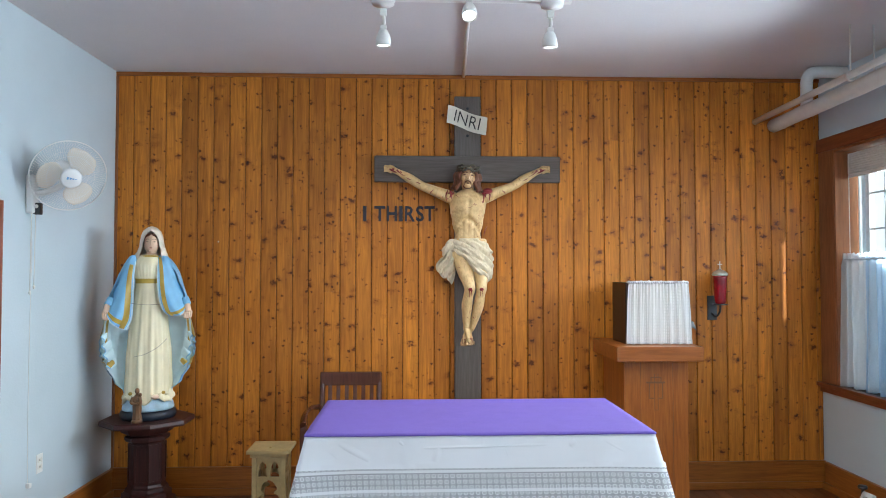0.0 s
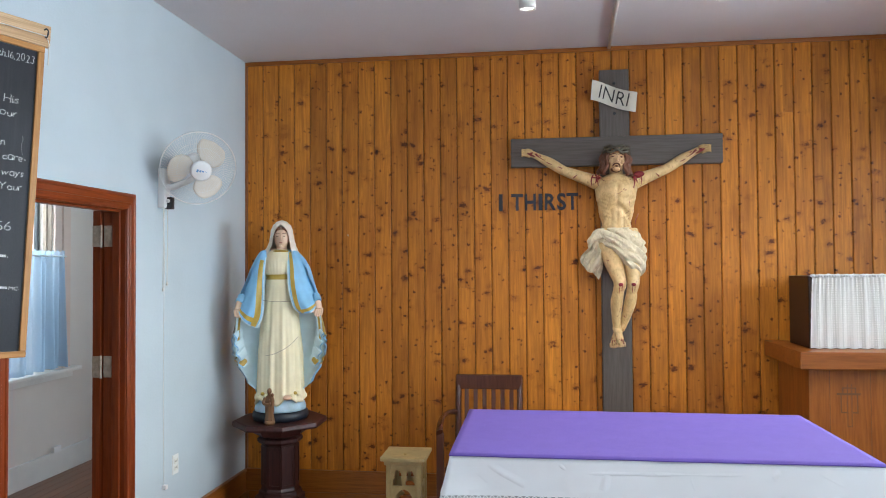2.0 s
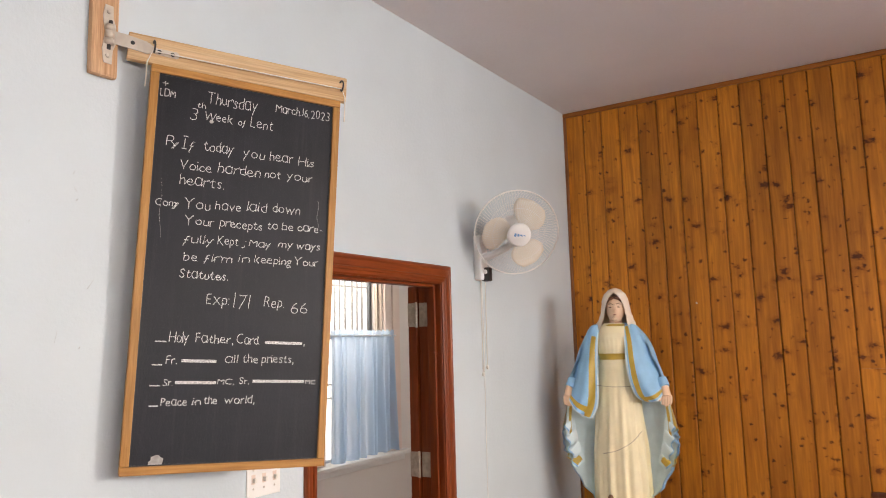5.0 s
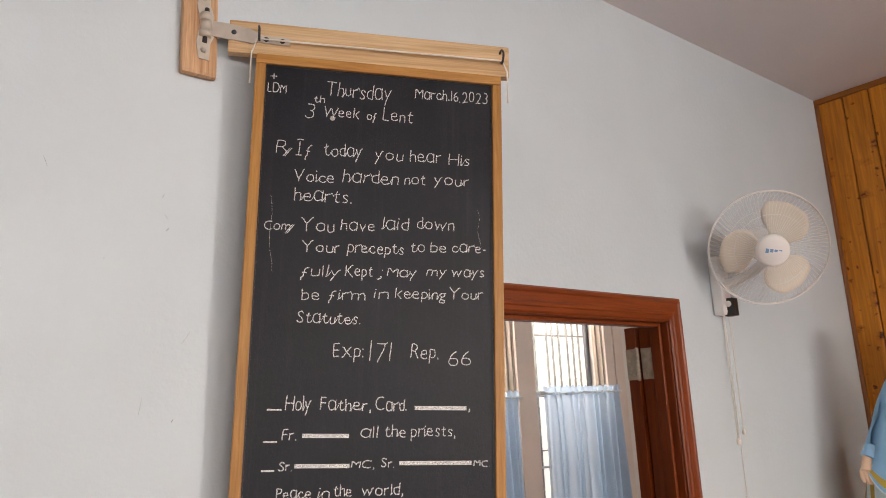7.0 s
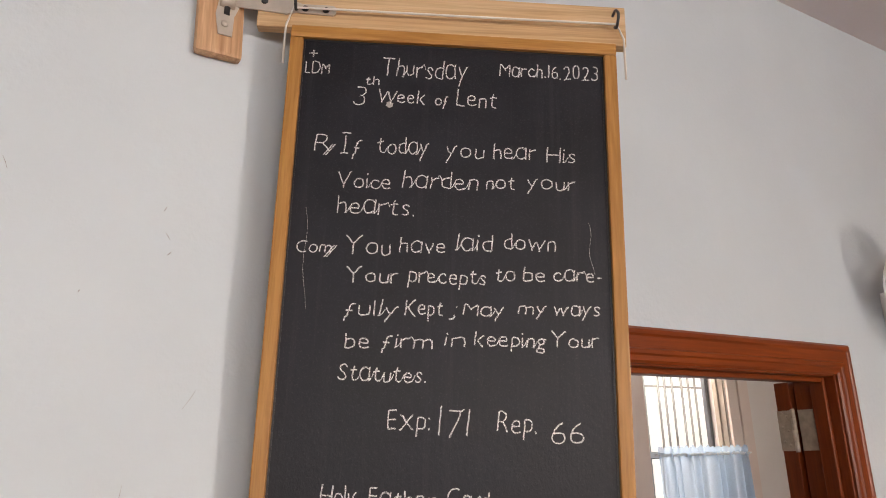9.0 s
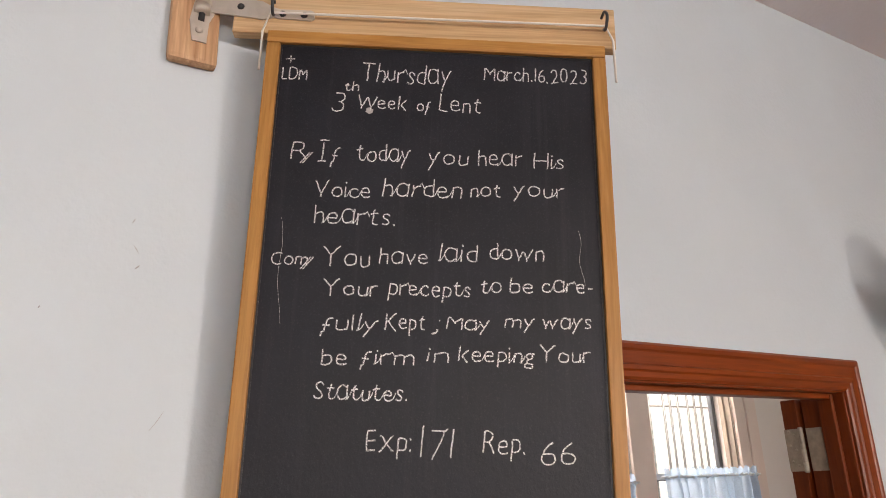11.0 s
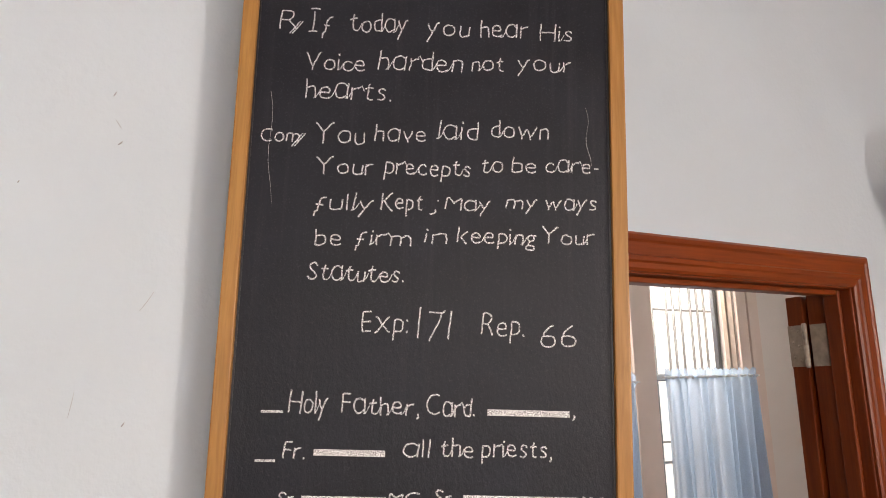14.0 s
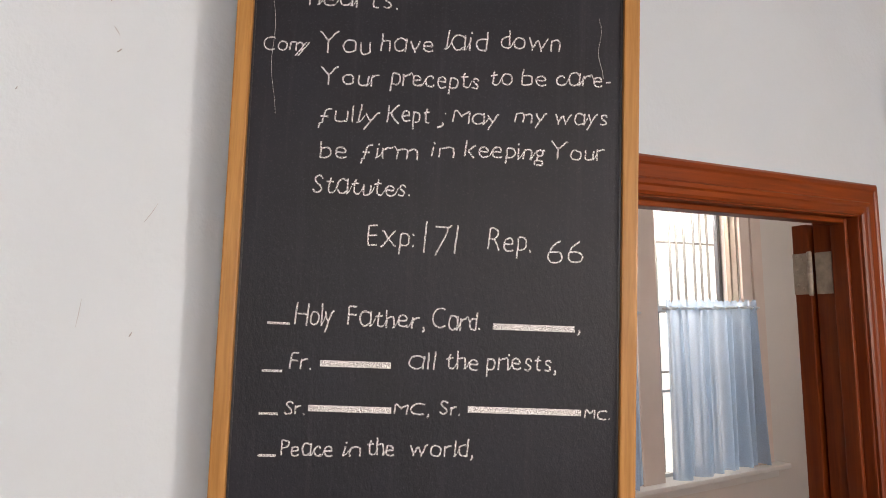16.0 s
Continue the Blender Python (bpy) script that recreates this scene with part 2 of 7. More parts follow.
def sheer(name, color, through_part, clear):
    """Thin curtain cloth that lets light through."""
    m, n, l, bs = node_mat(name)
    out = n["Material Output"]
    di, tl, tp = n.new("ShaderNodeBsdfDiffuse"), n.new("ShaderNodeBsdfTranslucent"), n.new("ShaderNodeBsdfTransparent")
    v = coords(n, l, (1, 1, 1))
    weave = noise_tex(n, l, v, 160, 3)
    r = ramp(n, [(0.3, tuple(c * 0.85 for c in color)), (0.7, color)])
    l.new(weave, r.inputs[0])
    l.new(r.outputs[0], di.inputs[0])
    l.new(r.outputs[0], tl.inputs[0])
    m1, m2 = n.new("ShaderNodeMixShader"), n.new("ShaderNodeMixShader")
    m1.inputs[0].default_value, m2.inputs[0].default_value = through_part, clear
    l.new(di.outputs[0], m1.inputs[1]); l.new(tl.outputs[0], m1.inputs[2])
    l.new(m1.outputs[0], m2.inputs[1]); l.new(tp.outputs[0], m2.inputs[2])
    l.new(m2.outputs[0], out.inputs["Surface"])
    return m


PANE = glass("window_glass")
BLUE_SHEER = sheer("blue_sheer_curtain", (0.56, 0.74, 0.92), 0.66, 0.16)
WHITE_SHEER = sheer("pale_sheer_curtain", (0.84, 0.91, 0.95), 0.66, 0.16)
LAMP_FACE = glow("lamp_face", (1.0, 0.96, 0.88), 6.0)
OUTSIDE = glow("bright_outside", (0.92, 0.96, 0.98), 0.78)

# ------------------------------------------------------------------ mesh helpers
def box(bm, x0, x1, y0, y1, z0, z1, bevel=0.0, m=None):
    vs = [bm.verts.new((x, y, z)) for x in (x0, x1) for y in (y0, y1) for z in (z0, z1)]
    if m is not None:
        for v in vs:
            v.co = m @ v.co
    a, b, c, d, e, f, g, h = vs
    fs = [bm.faces.new(q) for q in ((a, b, d, c), (e, g, h, f), (a, e, f, b), (c, d, h, g), (a, c, g, e), (b, f, h, d))]
    if bevel:
        edges = list({ed for fc in fs for ed in fc.edges})
        bmesh.ops.bevel(bm, geom=edges, offset=bevel, segments=2, affect="EDGES", profile=0.6)
    return fs


def loft(bm, rings, closed=True, cap=True, mat=None):
    """Skins a list of rings (each a list of points)."""
    rows = [[bm.verts.new(p) for p in r] for r in rings]
    n = len(rows[0])
    for j in range(len(rows) - 1):
        for i in range(n if closed else n - 1):
            f = bm.faces.new((rows[j][i], rows[j][(i + 1) % n], rows[j + 1][(i + 1) % n], rows[j + 1][i]))
            f.smooth = True
            if mat is not None:
                f.material_index = mat(j, i) if callable(mat) else mat
    if cap and closed:
        for r, rev in ((rows[0], True), (rows[-1], False)):
            f = bm.faces.new(list(reversed(r)) if rev else r)
            if mat is not None:
                f.material_index = mat(0 if rev else len(rows) - 2, 0) if callable(mat) else mat
    return rows


def lathe(bm, profile, at=(0, 0, 0), n=24, m=None, mat=None, smooth=True, cap=True):
    """Turns a profile of (radius, height) round z."""
    rings = []
    for r, z in profile:
        ring = [Vector((at[0] + r * math.cos(2 * math.pi * k / n), at[1] + r * math.sin(2 * math.pi * k / n), at[2] + z)) for k in range(n)]
        rings.append([m @ p for p in ring] if m is not None else ring)
    rows = loft(bm, rings, cap=cap, mat=mat)
    if not smooth:
        for f in bm.faces:
            f.smooth = False
    return rows


def tube(bm, pts, radius, n=8, mat=None, flat=1.0):
    """A round bar along points; radius may be a list."""
    pts = [Vector(p) for p in pts]
    rings, side = [], None
    for k, p in enumerate(pts):
        d = (pts[min(k + 1, len(pts) - 1)] - pts[max(k - 1, 0)]).normalized()
        if side is None:
            side = d.orthogonal().normalized()
        side = (side - d * side.dot(d)).normalized()
        up = d.cross(side)
        r = radius[k] if isinstance(radius, (list, tuple)) else radius
        rings.append([p + side * (r * math.cos(2 * math.pi * i / n)) + up * (r * flat * math.sin(2 * math.pi * i / n)) for i in range(n)])
    return loft(bm, rings, mat=mat)


def smooth_path(pts, steps=6):
    """Catmull-Rom through points."""
    pts = [Vector(p) for p in pts]
    out = []
    for k in range(len(pts) - 1):
        p0, p1, p2, p3 = pts[max(k - 1, 0)], pts[k], pts[k + 1], pts[min(k + 2, len(pts) - 1)]
        for s in range(steps):
            t = s / steps
            out.append(0.5 * ((2 * p1) + (p2 - p0) * t + (2 * p0 - 5 * p1 + 4 * p2 - p3) * t * t + (3 * p1 - p0 - 3 * p2 + p3) * t ** 3))
    return out + [pts[-1]]


def mesh_of(name, bm, mats):
    me = bpy.data.meshes.new(name)
    bmesh.ops.recalc_face_normals(bm, faces=bm.faces)
    bm.to_mesh(me)
    bm.free()
    for m in (mats if isinstance(mats, (list, tuple)) else [mats]):
        me.materials.append(m)
    return me


def part(name, bm, mats, parent, label=""):
    ob = new(name, mesh_of(name, bm, mats))
    ob.parent = parent
    if label:
        ob["label"] = label
    return ob


def whole(name, bm, mats, label, category, m=None, group="", kind=""):
    """A thing that is one mesh."""
    ob = new(name, mesh_of(name, bm, mats))
    if m is not None:
        ob.matrix_world = m
    return tagged(ob, label, category, group, kind)


def thing(name, m, label, category, group="", kind=""):
    """An Empty at the thing's base that carries its parts."""
    ob = new(name)
    ob.empty_display_size = 0.1
    ob.matrix_world = m
    return tagged(ob, label, category, group, kind)


def quick(name, boxes, mats, parent, label="", bevel=0.004):
    bm = bmesh.new()
    for b in boxes:
        box(bm, *b, bevel)
    return part(name, bm, mats, parent, label)


# ------------------------------------------------------------------ the room
LEFT, RIGHT, FRONT, BACK, TOP = -2.65, 2.825, 5.824, -3.2, 3.2
DOOR_Y0, DOOR_Y1, DOOR_H = 3.45, 4.285, 1.985
WIN_Y0, WIN_Y1, WIN_Z0, WIN_Z1 = 4.78, 5.60, 0.82, 2.60


def structure(name, boxes, mat, label, bevel=0.0):
    bm = bmesh.new()
    for b in boxes:
        box(bm, *b, bevel)
    return whole(name, bm, mat, label, name.split("_")[0], kind="structure")


structure("floor", [(LEFT - 0.26, RIGHT + 0.3, BACK - 0.2, 7.1, -0.15, -0.012), (-4.77, LEFT - 0.26, 2.2, 7.1, -0.15, -0.012)], GROOVE, "floor base under brown wooden boards")
structure("ceiling", [(LEFT - 0.26, RIGHT + 0.3, BACK - 0.2, FRONT + 0.2, TOP, TOP + 0.15)], CEILING, "plain grey-white plaster ceiling of the chapel")
T = 0.12
# the west wall stands a degree out of square
WEST = Matrix.Translation((-2.635, FRONT, 0)) @ Matrix.Rotation(radians(-1.03), 4, "Z") @ Matrix.Translation((-LEFT, -FRONT, 0))
# the opening from y -2.1 to -0.9 is invented, to let the fill lamp in
structure("wall_west", [
    (LEFT - T, LEFT, BACK - 0.1, -2.1, 0, TOP), (LEFT - T, LEFT, -2.1, -0.9, 0, WIN_Z0), (LEFT - T, LEFT, -2.1, -0.9, WIN_Z1, TOP), (LEFT - T, LEFT, -0.9, DOOR_Y0 - 0.02, 0, TOP), (LEFT - T, LEFT, DOOR_Y1 + 0.02, FRONT + 0.2, 0, TOP), (LEFT - T, LEFT, DOOR_Y0 - 0.02, DOOR_Y1 + 0.02, DOOR_H + 0.02, TOP)],
    BLUE_WALL, "pale blue painted plaster wall with a doorway").matrix_world = WEST
W2 = ((4.78, 5.60), (3.10, 4.60), (0.86, 2.10), (-1.7, -0.5))
pieces, y = [], FRONT
for a, b in W2:
    pieces.append((RIGHT, RIGHT + 0.3, b, y, 0, TOP))
    pieces.append((RIGHT, RIGHT + 0.3, a, b, 0, WIN_Z0))
    pieces.append((RIGHT, RIGHT + 0.3, a, b, WIN_Z1, TOP))
    y = a
pieces.append((RIGHT, RIGHT + 0.3, BACK, y, 0, TOP))
structure("wall_east", pieces, BLUE_WALL, "pale grey-blue painted plaster wall with windows")
structure("wall_south", [(LEFT - T - 0.2, RIGHT + 0.3, BACK - 0.2, BACK, 0, TOP)], BLUE_WALL, "plain pale blue plaster wall")
wall_north = structure("wall_north", [(LEFT - T, RIGHT + 0.3, FRONT + 0.012, FRONT + 0.2, 0, TOP)], GROOVE, "wall covered with upright varnished knotty pine boards")

# scuffs and pinholes in the paint
SCUFF = plain("grey_scuff", (0.40, 0.40, 0.40), 0.8, vary=0.3)
for y, z, dy, dz, w in ((2.555, 1.726, 0.002, 0.003, 0.0012), (2.491, 1.756, 0.003, 0.018, 0.0004), (2.578, 1.895, 0.009, 0.014, 0.0005), (2.521, 2.195, 0.002, 0.004, 0.0008), (2.532, 2.122, 0.003, 0.003, 0.0012), (2.528, 2.150, 0.004, -0.006, 0.0006), (2.294, 2.233, 0.004, -0.010, 0.0005), (2.41, 2.05, 0.001, 0.002, 0.0008)):
    bm = bmesh.new()
    tube(bm, [(LEFT, y - dy, z - dz), (LEFT + 0.0002, y + 0.1 * dy, z), (LEFT, y + dy, z + dz)], [w * 0.4, w, w * 0.4], 6)
    part("scuff", bm, SCUFF, bpy.data.objects["wall_west"], "small grey scuff in the paint")

# side room behind the doorway
FX = -4.42
structure("wall_side_room_west", [
    (FX - 0.17, FX, 2.2, 4.40, 0, TOP), (FX - 0.17, FX, 6.15, 7.0, 0, TOP), (FX - 0.17, FX, 5.26, 5.43, 0.83, 2.75), (FX - 0.17, FX, 4.40, 6.15, 0, 0.83), (FX - 0.17, FX, 4.40, 6.15, 2.75, TOP)],
    CREAM_WALL, "cream painted wall of the side room with windows")
structure("wall_side_room_north", [(FX, LEFT - T, 6.95, 7.1, 0, TOP)], CREAM_WALL, "cream painted end wall of the side room")
structure("wall_side_room_south", [(FX, LEFT - T, 2.2, 2.35, 0, TOP)], CREAM_WALL, "cream painted end wall of the side room")
structure("ceiling_side_room", [(FX - 0.35, LEFT - 0.02, 2.2, 7.1, TOP + 0.003, TOP + 0.15)], CEILING, "plain plaster ceiling of the side room")

# door casing: stepped moulding of three boards a side
casing = thing("door_casing", WEST @ pose(LEFT, 0, 0), "reddish-brown varnished wooden moulded door casing", "trim", kind="structure")
CW = 0.085


MOULD = [(0.004, 0.0), (0.004, 0.010), (0.010, 0.014), (0.020, 0.015), (0.024, 0.019), (0.032, 0.019), (0.036, 0.013), (0.060, 0.014), (0.065, 0.017), (0.074, 0.016), (0.080, 0.010), (0.080, 0.0)]


def casing_piece(name, ends, mat):
    """The moulding swept between two mitred ends; an end is a function of the distance from the opening."""
    bm = bmesh.new()
    loft(bm, [[(h, *e(w)) for w, h in MOULD] for e in ends])
    for f in bm.faces:
        f.smooth = False
    return part(name, bm, mat, casing)


casing_piece("side_board", (lambda w: (DOOR_Y1 + w, 0.0), lambda w: (DOOR_Y1 + w, DOOR_H + w * 1.10)), DOOR_WOOD)
casing_piece("side_board", (lambda w: (DOOR_Y0 - w * 0.76, 0.0), lambda w: (DOOR_Y0 - w * 0.76, DOOR_H + w * 1.10)), DOOR_WOOD)
casing_piece("head_board", (lambda w: (DOOR_Y0 - w * 0.76, DOOR_H + w * 1.10), lambda w: (DOOR_Y1 + w, DOOR_H + w * 1.10)), DOOR_WOOD_H)
jamb = thing("door_jamb", WEST @ pose(LEFT, 0, 0), "reddish-brown varnished door lining with a stop bead", "trim", kind="structure")
quick("side_lining", [(-T - 0.004, 0.003, DOOR_Y1, DOOR_Y1 + 0.019, 0, DOOR_H + 0.019), (-0.068, -0.026, DOOR_Y1 - 0.013, DOOR_Y1 + 0.001, 0, DOOR_H)], DOOR_WOOD, jamb)
quick("side_lining", [(-T - 0.004, 0.003, DOOR_Y0 - 0.019, DOOR_Y0, 0, DOOR_H + 0.019)], DOOR_WOOD, jamb)
quick("head_lining", [(-T - 0.004, 0.003, DOOR_Y0 + 0.001, DOOR_Y1 - 0.001, DOOR_H, DOOR_H + 0.019), (-0.068, -0.026, DOOR_Y0 + 0.001, DOOR_Y1 - 0.014, DOOR_H - 0.013, DOOR_H + 0.001)], DOOR_WOOD_H, jamb)

# the door leaf, folded back against the far side of the wall
leaf = thing("door_1", WEST @ pose(LEFT - T - 0.012, DOOR_Y1 - 0.012, 0.012, 0, 0, 0), "reddish-brown wooden door standing wide open on steel hinges", "door", kind="structure")
bm = bmesh.new()
box(bm, -0.046, 0.0, 0.0, 0.12, 0, 1.97, 0.003)
box(bm, -0.046, 0.0, 0.70, 0.82, 0, 1.97, 0.003)
for z0, z1 in ((0, 0.22), (0.9, 1.04), (1.85, 1.97)):
    box(bm, -0.045, -0.001, 0.12, 0.70, z0, z1, 0.003)
box(bm, -0.034, -0.012, 0.12, 0.70, 0.2, 1.86)
part("door_panel", bm, DOOR_WOOD, leaf)
for zc in (1.835, 1.145, 0.25):
    bm = bmesh.new()
    box(bm, -0.046, -0.004, -0.003, 0.0006, zc - 0.056, zc + 0.056)
    box(bm, 0.012, 0.058, 0.0085, 0.0125, zc - 0.056, zc + 0.056)
    lathe(bm, [(0.0, -0.060), (0.005, -0.060), (0.0068, -0.056), (0.0068, -0.034), (0.006, -0.033), (0.0068, -0.032), (0.0068, 0.0), (0.006, 0.001), (0.0068, 0.002), (0.0068, 0.033), (0.006, 0.034), (0.0068, 0.035), (0.0068, 0.056), (0.005, 0.060), (0.0, 0.060)], (0.004, -0.004, zc), 10)
    for dx in (-0.033, -0.017):
        for dz in (-0.04, 0.0, 0.04):
            lathe(bm, [(0.0, 0), (0.004, 0), (0.004, 0.001), (0.0, 0.0014)], n=8, m=pose(dx, -0.003, zc + dz + (0.01 if dx < -0.02 else 0), 90, 0, 0))
    part("hinge", bm, HINGE_METAL, leaf, "worn steel butt hinge with screws")

# baseboards
def baseboard(name, x0, y0, x1, y1, mat, h, shoe, label):
    """Along a wall from one plan point to another; the room lies to the left of the way."""
    d = Vector((x1 - x0, y1 - y0, 0))
    m = Matrix.Translation((x0, y0, 0)) @ Matrix.Rotation(math.atan2(d.y, d.x), 4, "Z")
    bm = bmesh.new()
    box(bm, 0, d.length, 0.0, 0.02, 0.0, h - 0.018, 0.002)
    box(bm, 0, d.length, 0.0, 0.027, h - 0.018, h, 0.004)
    if shoe:
        box(bm, 0, d.length, 0.02, 0.042, 0.0, 0.055, 0.008)
    return whole(name, bm, mat, label, "baseboard", m, kind="structure")


BROWN_BB = "varnished brown wooden baseboard with a base shoe"
baseboard("baseboard_north", RIGHT, FRONT, LEFT, FRONT, PINE_TRIM, 0.21, True, BROWN_BB)
bb = baseboard("baseboard_west", LEFT, FRONT - 0.045, LEFT, DOOR_Y1 + CW, PINE_TRIM, 0.21, True, BROWN_BB)
bb.matrix_world = WEST @ bb.matrix_world
bb = baseboard("baseboard_west_near", LEFT, DOOR_Y0 - CW + 0.018, LEFT, BACK, PINE_TRIM, 0.21, True, BROWN_BB)
bb.matrix_world = WEST @ bb.matrix_world
baseboard("baseboard_east", RIGHT, BACK, RIGHT, FRONT - 0.045, PINE_TRIM, 0.21, True, BROWN_BB)
baseboard("baseboard_side_room", FX, 6.95, FX, 2.35, WHITE_PAINT, 0.19, False, "white painted wooden baseboard")
bm = bmesh.new()
box(bm, LEFT, RIGHT, FRONT - 0.018, FRONT + 0.012, TOP - 0.03, TOP - 0.002, 0.005)
whole("trim_north", bm, PINE_TRIM, "narrow brown wooden trim under the ceiling", "trim", kind="structure")
bm = bmesh.new()
box(bm, LEFT, LEFT + 0.016, FRONT - 0.02, FRONT + 0.012, 0.21, TOP - 0.03, 0.004)
whole("trim_corner", bm, WINDOW_WOOD, "narrow upright wooden corner trim", "trim", WEST, kind="structure")

# pale outside behind the windows
for nm, x, y0, y1 in (("backdrop_east", RIGHT + 2.6, 3.0, 16.0), ("backdrop_west", FX - 2.6, 3.0, 16.0)):
    bm = bmesh.new()
    box(bm, x - 0.01, x + 0.01, y0, y1, -0.5, 8.0)
    ob = whole(nm, bm, OUTSIDE, "hazy bright outside", "backdrop", kind="structure")
    ob.visible_shadow = False

# ------------------------------------------------------------------ altar table with its cloths
AX0, AX1, AY0, AY1, AZ = -0.83, 0.665, 3.38, 4.20, 0.98
altar = thing("altar_table", pose((AX0 + AX1) / 2, (AY0 + AY1) / 2, 0), "plain wooden altar table hidden under cloths", "table")
HW, HD = (AX1 - AX0) / 2, (AY1 - AY0) / 2
quick("tabletop", [(-HW + 0.01, HW - 0.01, -HD + 0.01, HD - 0.01, AZ - 0.045, AZ - 0.006)], OAK_H, altar)
for sx in (-1, 1):
    for sy in (-1, 1):
        quick("leg", [(sx * (HW - 0.09) - 0.035, sx * (HW - 0.09) + 0.035, sy * (HD - 0.09) - 0.035, sy * (HD - 0.09) + 0.035, 0, AZ - 0.045)], OAK, altar)


def drape(z_top, z_low, flare, wave, grow, n_long=90, n_short=50, rows=14, corner=0.05):
    """Rings of a cloth that hangs round the table and flares a little, with soft folds."""
    outline = []
    hw, hd = HW + grow, HD + grow
    for k in range(n_long):
        outline.append((-hw + 2 * hw * k / n_long, -hd, 0, -1))
    for k in range(n_short):
        outline.append((hw, -hd + 2 * hd * k / n_short, 1, 0))
    for k in range(n_long):
        outline.append((hw - 2 * hw * k / n_long, hd, 0, 1))
    for k in range(n_short):
        outline.append((-hw, hd - 2 * hd * k / n_short, -1, 0))
    rings = []
    for j in range(rows + 1):
        t = j / rows
        ring = []
        for k, (x, y, nx, ny) in enumerate(outline):
            s = k / len(outline) * 2 * math.pi
            near = max(0.0, 1 - min(math.hypot(abs(x) - hw, abs(y) - hd), 0.30) / 0.30)
            fold = wave * t * (0.6 * math.sin(s * 11 + 1.3) + 0.5 * math.sin(s * 23 + 0.4) + 0.35 * noise.noise((x * 5, y * 5, t * 2)))
            drop = (AZ - z_top + (z_top - z_low) * t) * flare
            out = drop * (0.30 + 0.85 * near * near) + fold * (1 + near)
            cx, cy = math.copysign(1, x), math.copysign(1, y)
            px = x + nx * out + (cx * drop * 0.9 * near * near if ny else 0)
            py = y + ny * out + (cy * drop * 0.9 * near * near if nx else 0)
            ring.append((px, py, z_top + (z_low - z_top) * t))
        rings.append(ring)
    return rings


linen = thing("altar_cloth", pose((AX0 + AX1) / 2, (AY0 + AY1) / 2, 0), "white linen altar cloth with a deep lace border", "tablecloth")
bm = bmesh.new()
rings = drape(AZ - 0.004, 0.845, 0.22, 0.004, 0.004, rows=8)
rows_ = loft(bm, rings, cap=False)
bm.faces.new(list(reversed(rows_[0])))
part("linen_cloth", bm, LINEN, linen)
# ironed creases and a pinched fold, standing a little out of the front
for x0, z0, x1, z1, w in ((-0.355, 0.955, -0.330, 0.935, 0.006), (0.405, 0.952, 0.380, 0.928, 0.006), (-0.62, 0.95, -0.48, 0.875, 0.010), (-0.70, 0.96, -0.60, 0.87, 0.010), (0.52, 0.955, 0.66, 0.880, 0.010), (-0.28, 0.925, 0.30, 0.935, 0.004), (-0.18, 0.93, -0.20, 0.868, 0.008), (0.10, 0.93, 0.12, 0.868, 0.008)):
    bm = bmesh.new()
    g = []
    for k in range(9):
        t = k / 8
        x, z, h = x0 + (x1 - x0) * t, z0 + (z1 - z0) * t, math.sin(t * math.pi) ** 0.7
        y = -HD - 0.004 - (AZ - z) * 0.22 * 0.30
        d = Vector((x1 - x0, 0, z1 - z0)).normalized()
        side = Vector((d.z, 0, -d.x)) * w
        g.append([Vector((x, y + 0.001, z)) + side * 2.2, Vector((x, y - 0.0012 * h, z)) + side * 0.8, Vector((x, y - 0.0045 * h, z)), Vector((x, y - 0.0012 * h, z)) - side * 0.8, Vector((x, y + 0.001, z)) - side * 2.2])
    loft(bm, g, closed=False)
    part("crease", bm, LINEN, linen)


def lace_material(name):
    """Openwork: rows of ringed flowers between bars, on a fine net."""
    m, n, l, bs = node_mat(name)
    out = n["Material Output"]
    uv = n.new("ShaderNodeTexCoord")

    def cells(scale, stops):
        mp, vo = n.new("ShaderNodeMapping"), n.new("ShaderNodeTexVoronoi")
        mp.inputs["Scale"].default_value = scale
        vo.voronoi_dimensions = "2D"
        vo.inputs["Scale"].default_value, vo.inputs["Randomness"].default_value = 1.0, 0.0
        l.new(uv.outputs["UV"], mp.inputs["Vector"])
        l.new(mp.outputs[0], vo.inputs["Vector"])
        r = ramp(n, [(q, (c, c, c)) for q, c in stops])
        l.new(vo.outputs["Distance"], r.inputs[0])
        return r.outputs[0]

    flowers = cells((38, 42, 1), [(0.06, 0.85), (0.10, 0.40), (0.20, 0.40), (0.25, 0.95), (0.33, 0.95), (0.40, 0.40)])
    beads = cells((68, 76, 1), [(0.16, 0.6), (0.26, 0.0)])
    net = cells((150, 150, 1), [(0.26, 0.0), (0.40, 0.45)])
    bars = cells((0.001, 12.67, 1), [(0.40, 0.0), (0.44, 0.9)])
    s1 = mix(n, l, 1.0, flowers, bars, "LIGHTEN")
    s1 = mix(n, l, 1.0, s1, beads, "LIGHTEN")
    s2 = mix(n, l, 1.0, s1, net, "LIGHTEN")
    tp, ms = n.new("ShaderNodeBsdfTransparent"), n.new("ShaderNodeMixShader")
    bs.inputs["Base Color"].default_value = (0.80, 0.80, 0.80, 1)
    bs.inputs["Roughness"].default_value = 0.85
    l.new(s2, ms.inputs[0])
    l.new(tp.outputs[0], ms.inputs[1])
    l.new(bs.outputs[0], ms.inputs[2])
    l.new(ms.outputs[0], out.inputs["Surface"])
    return m


LACE = lace_material("white_lace")


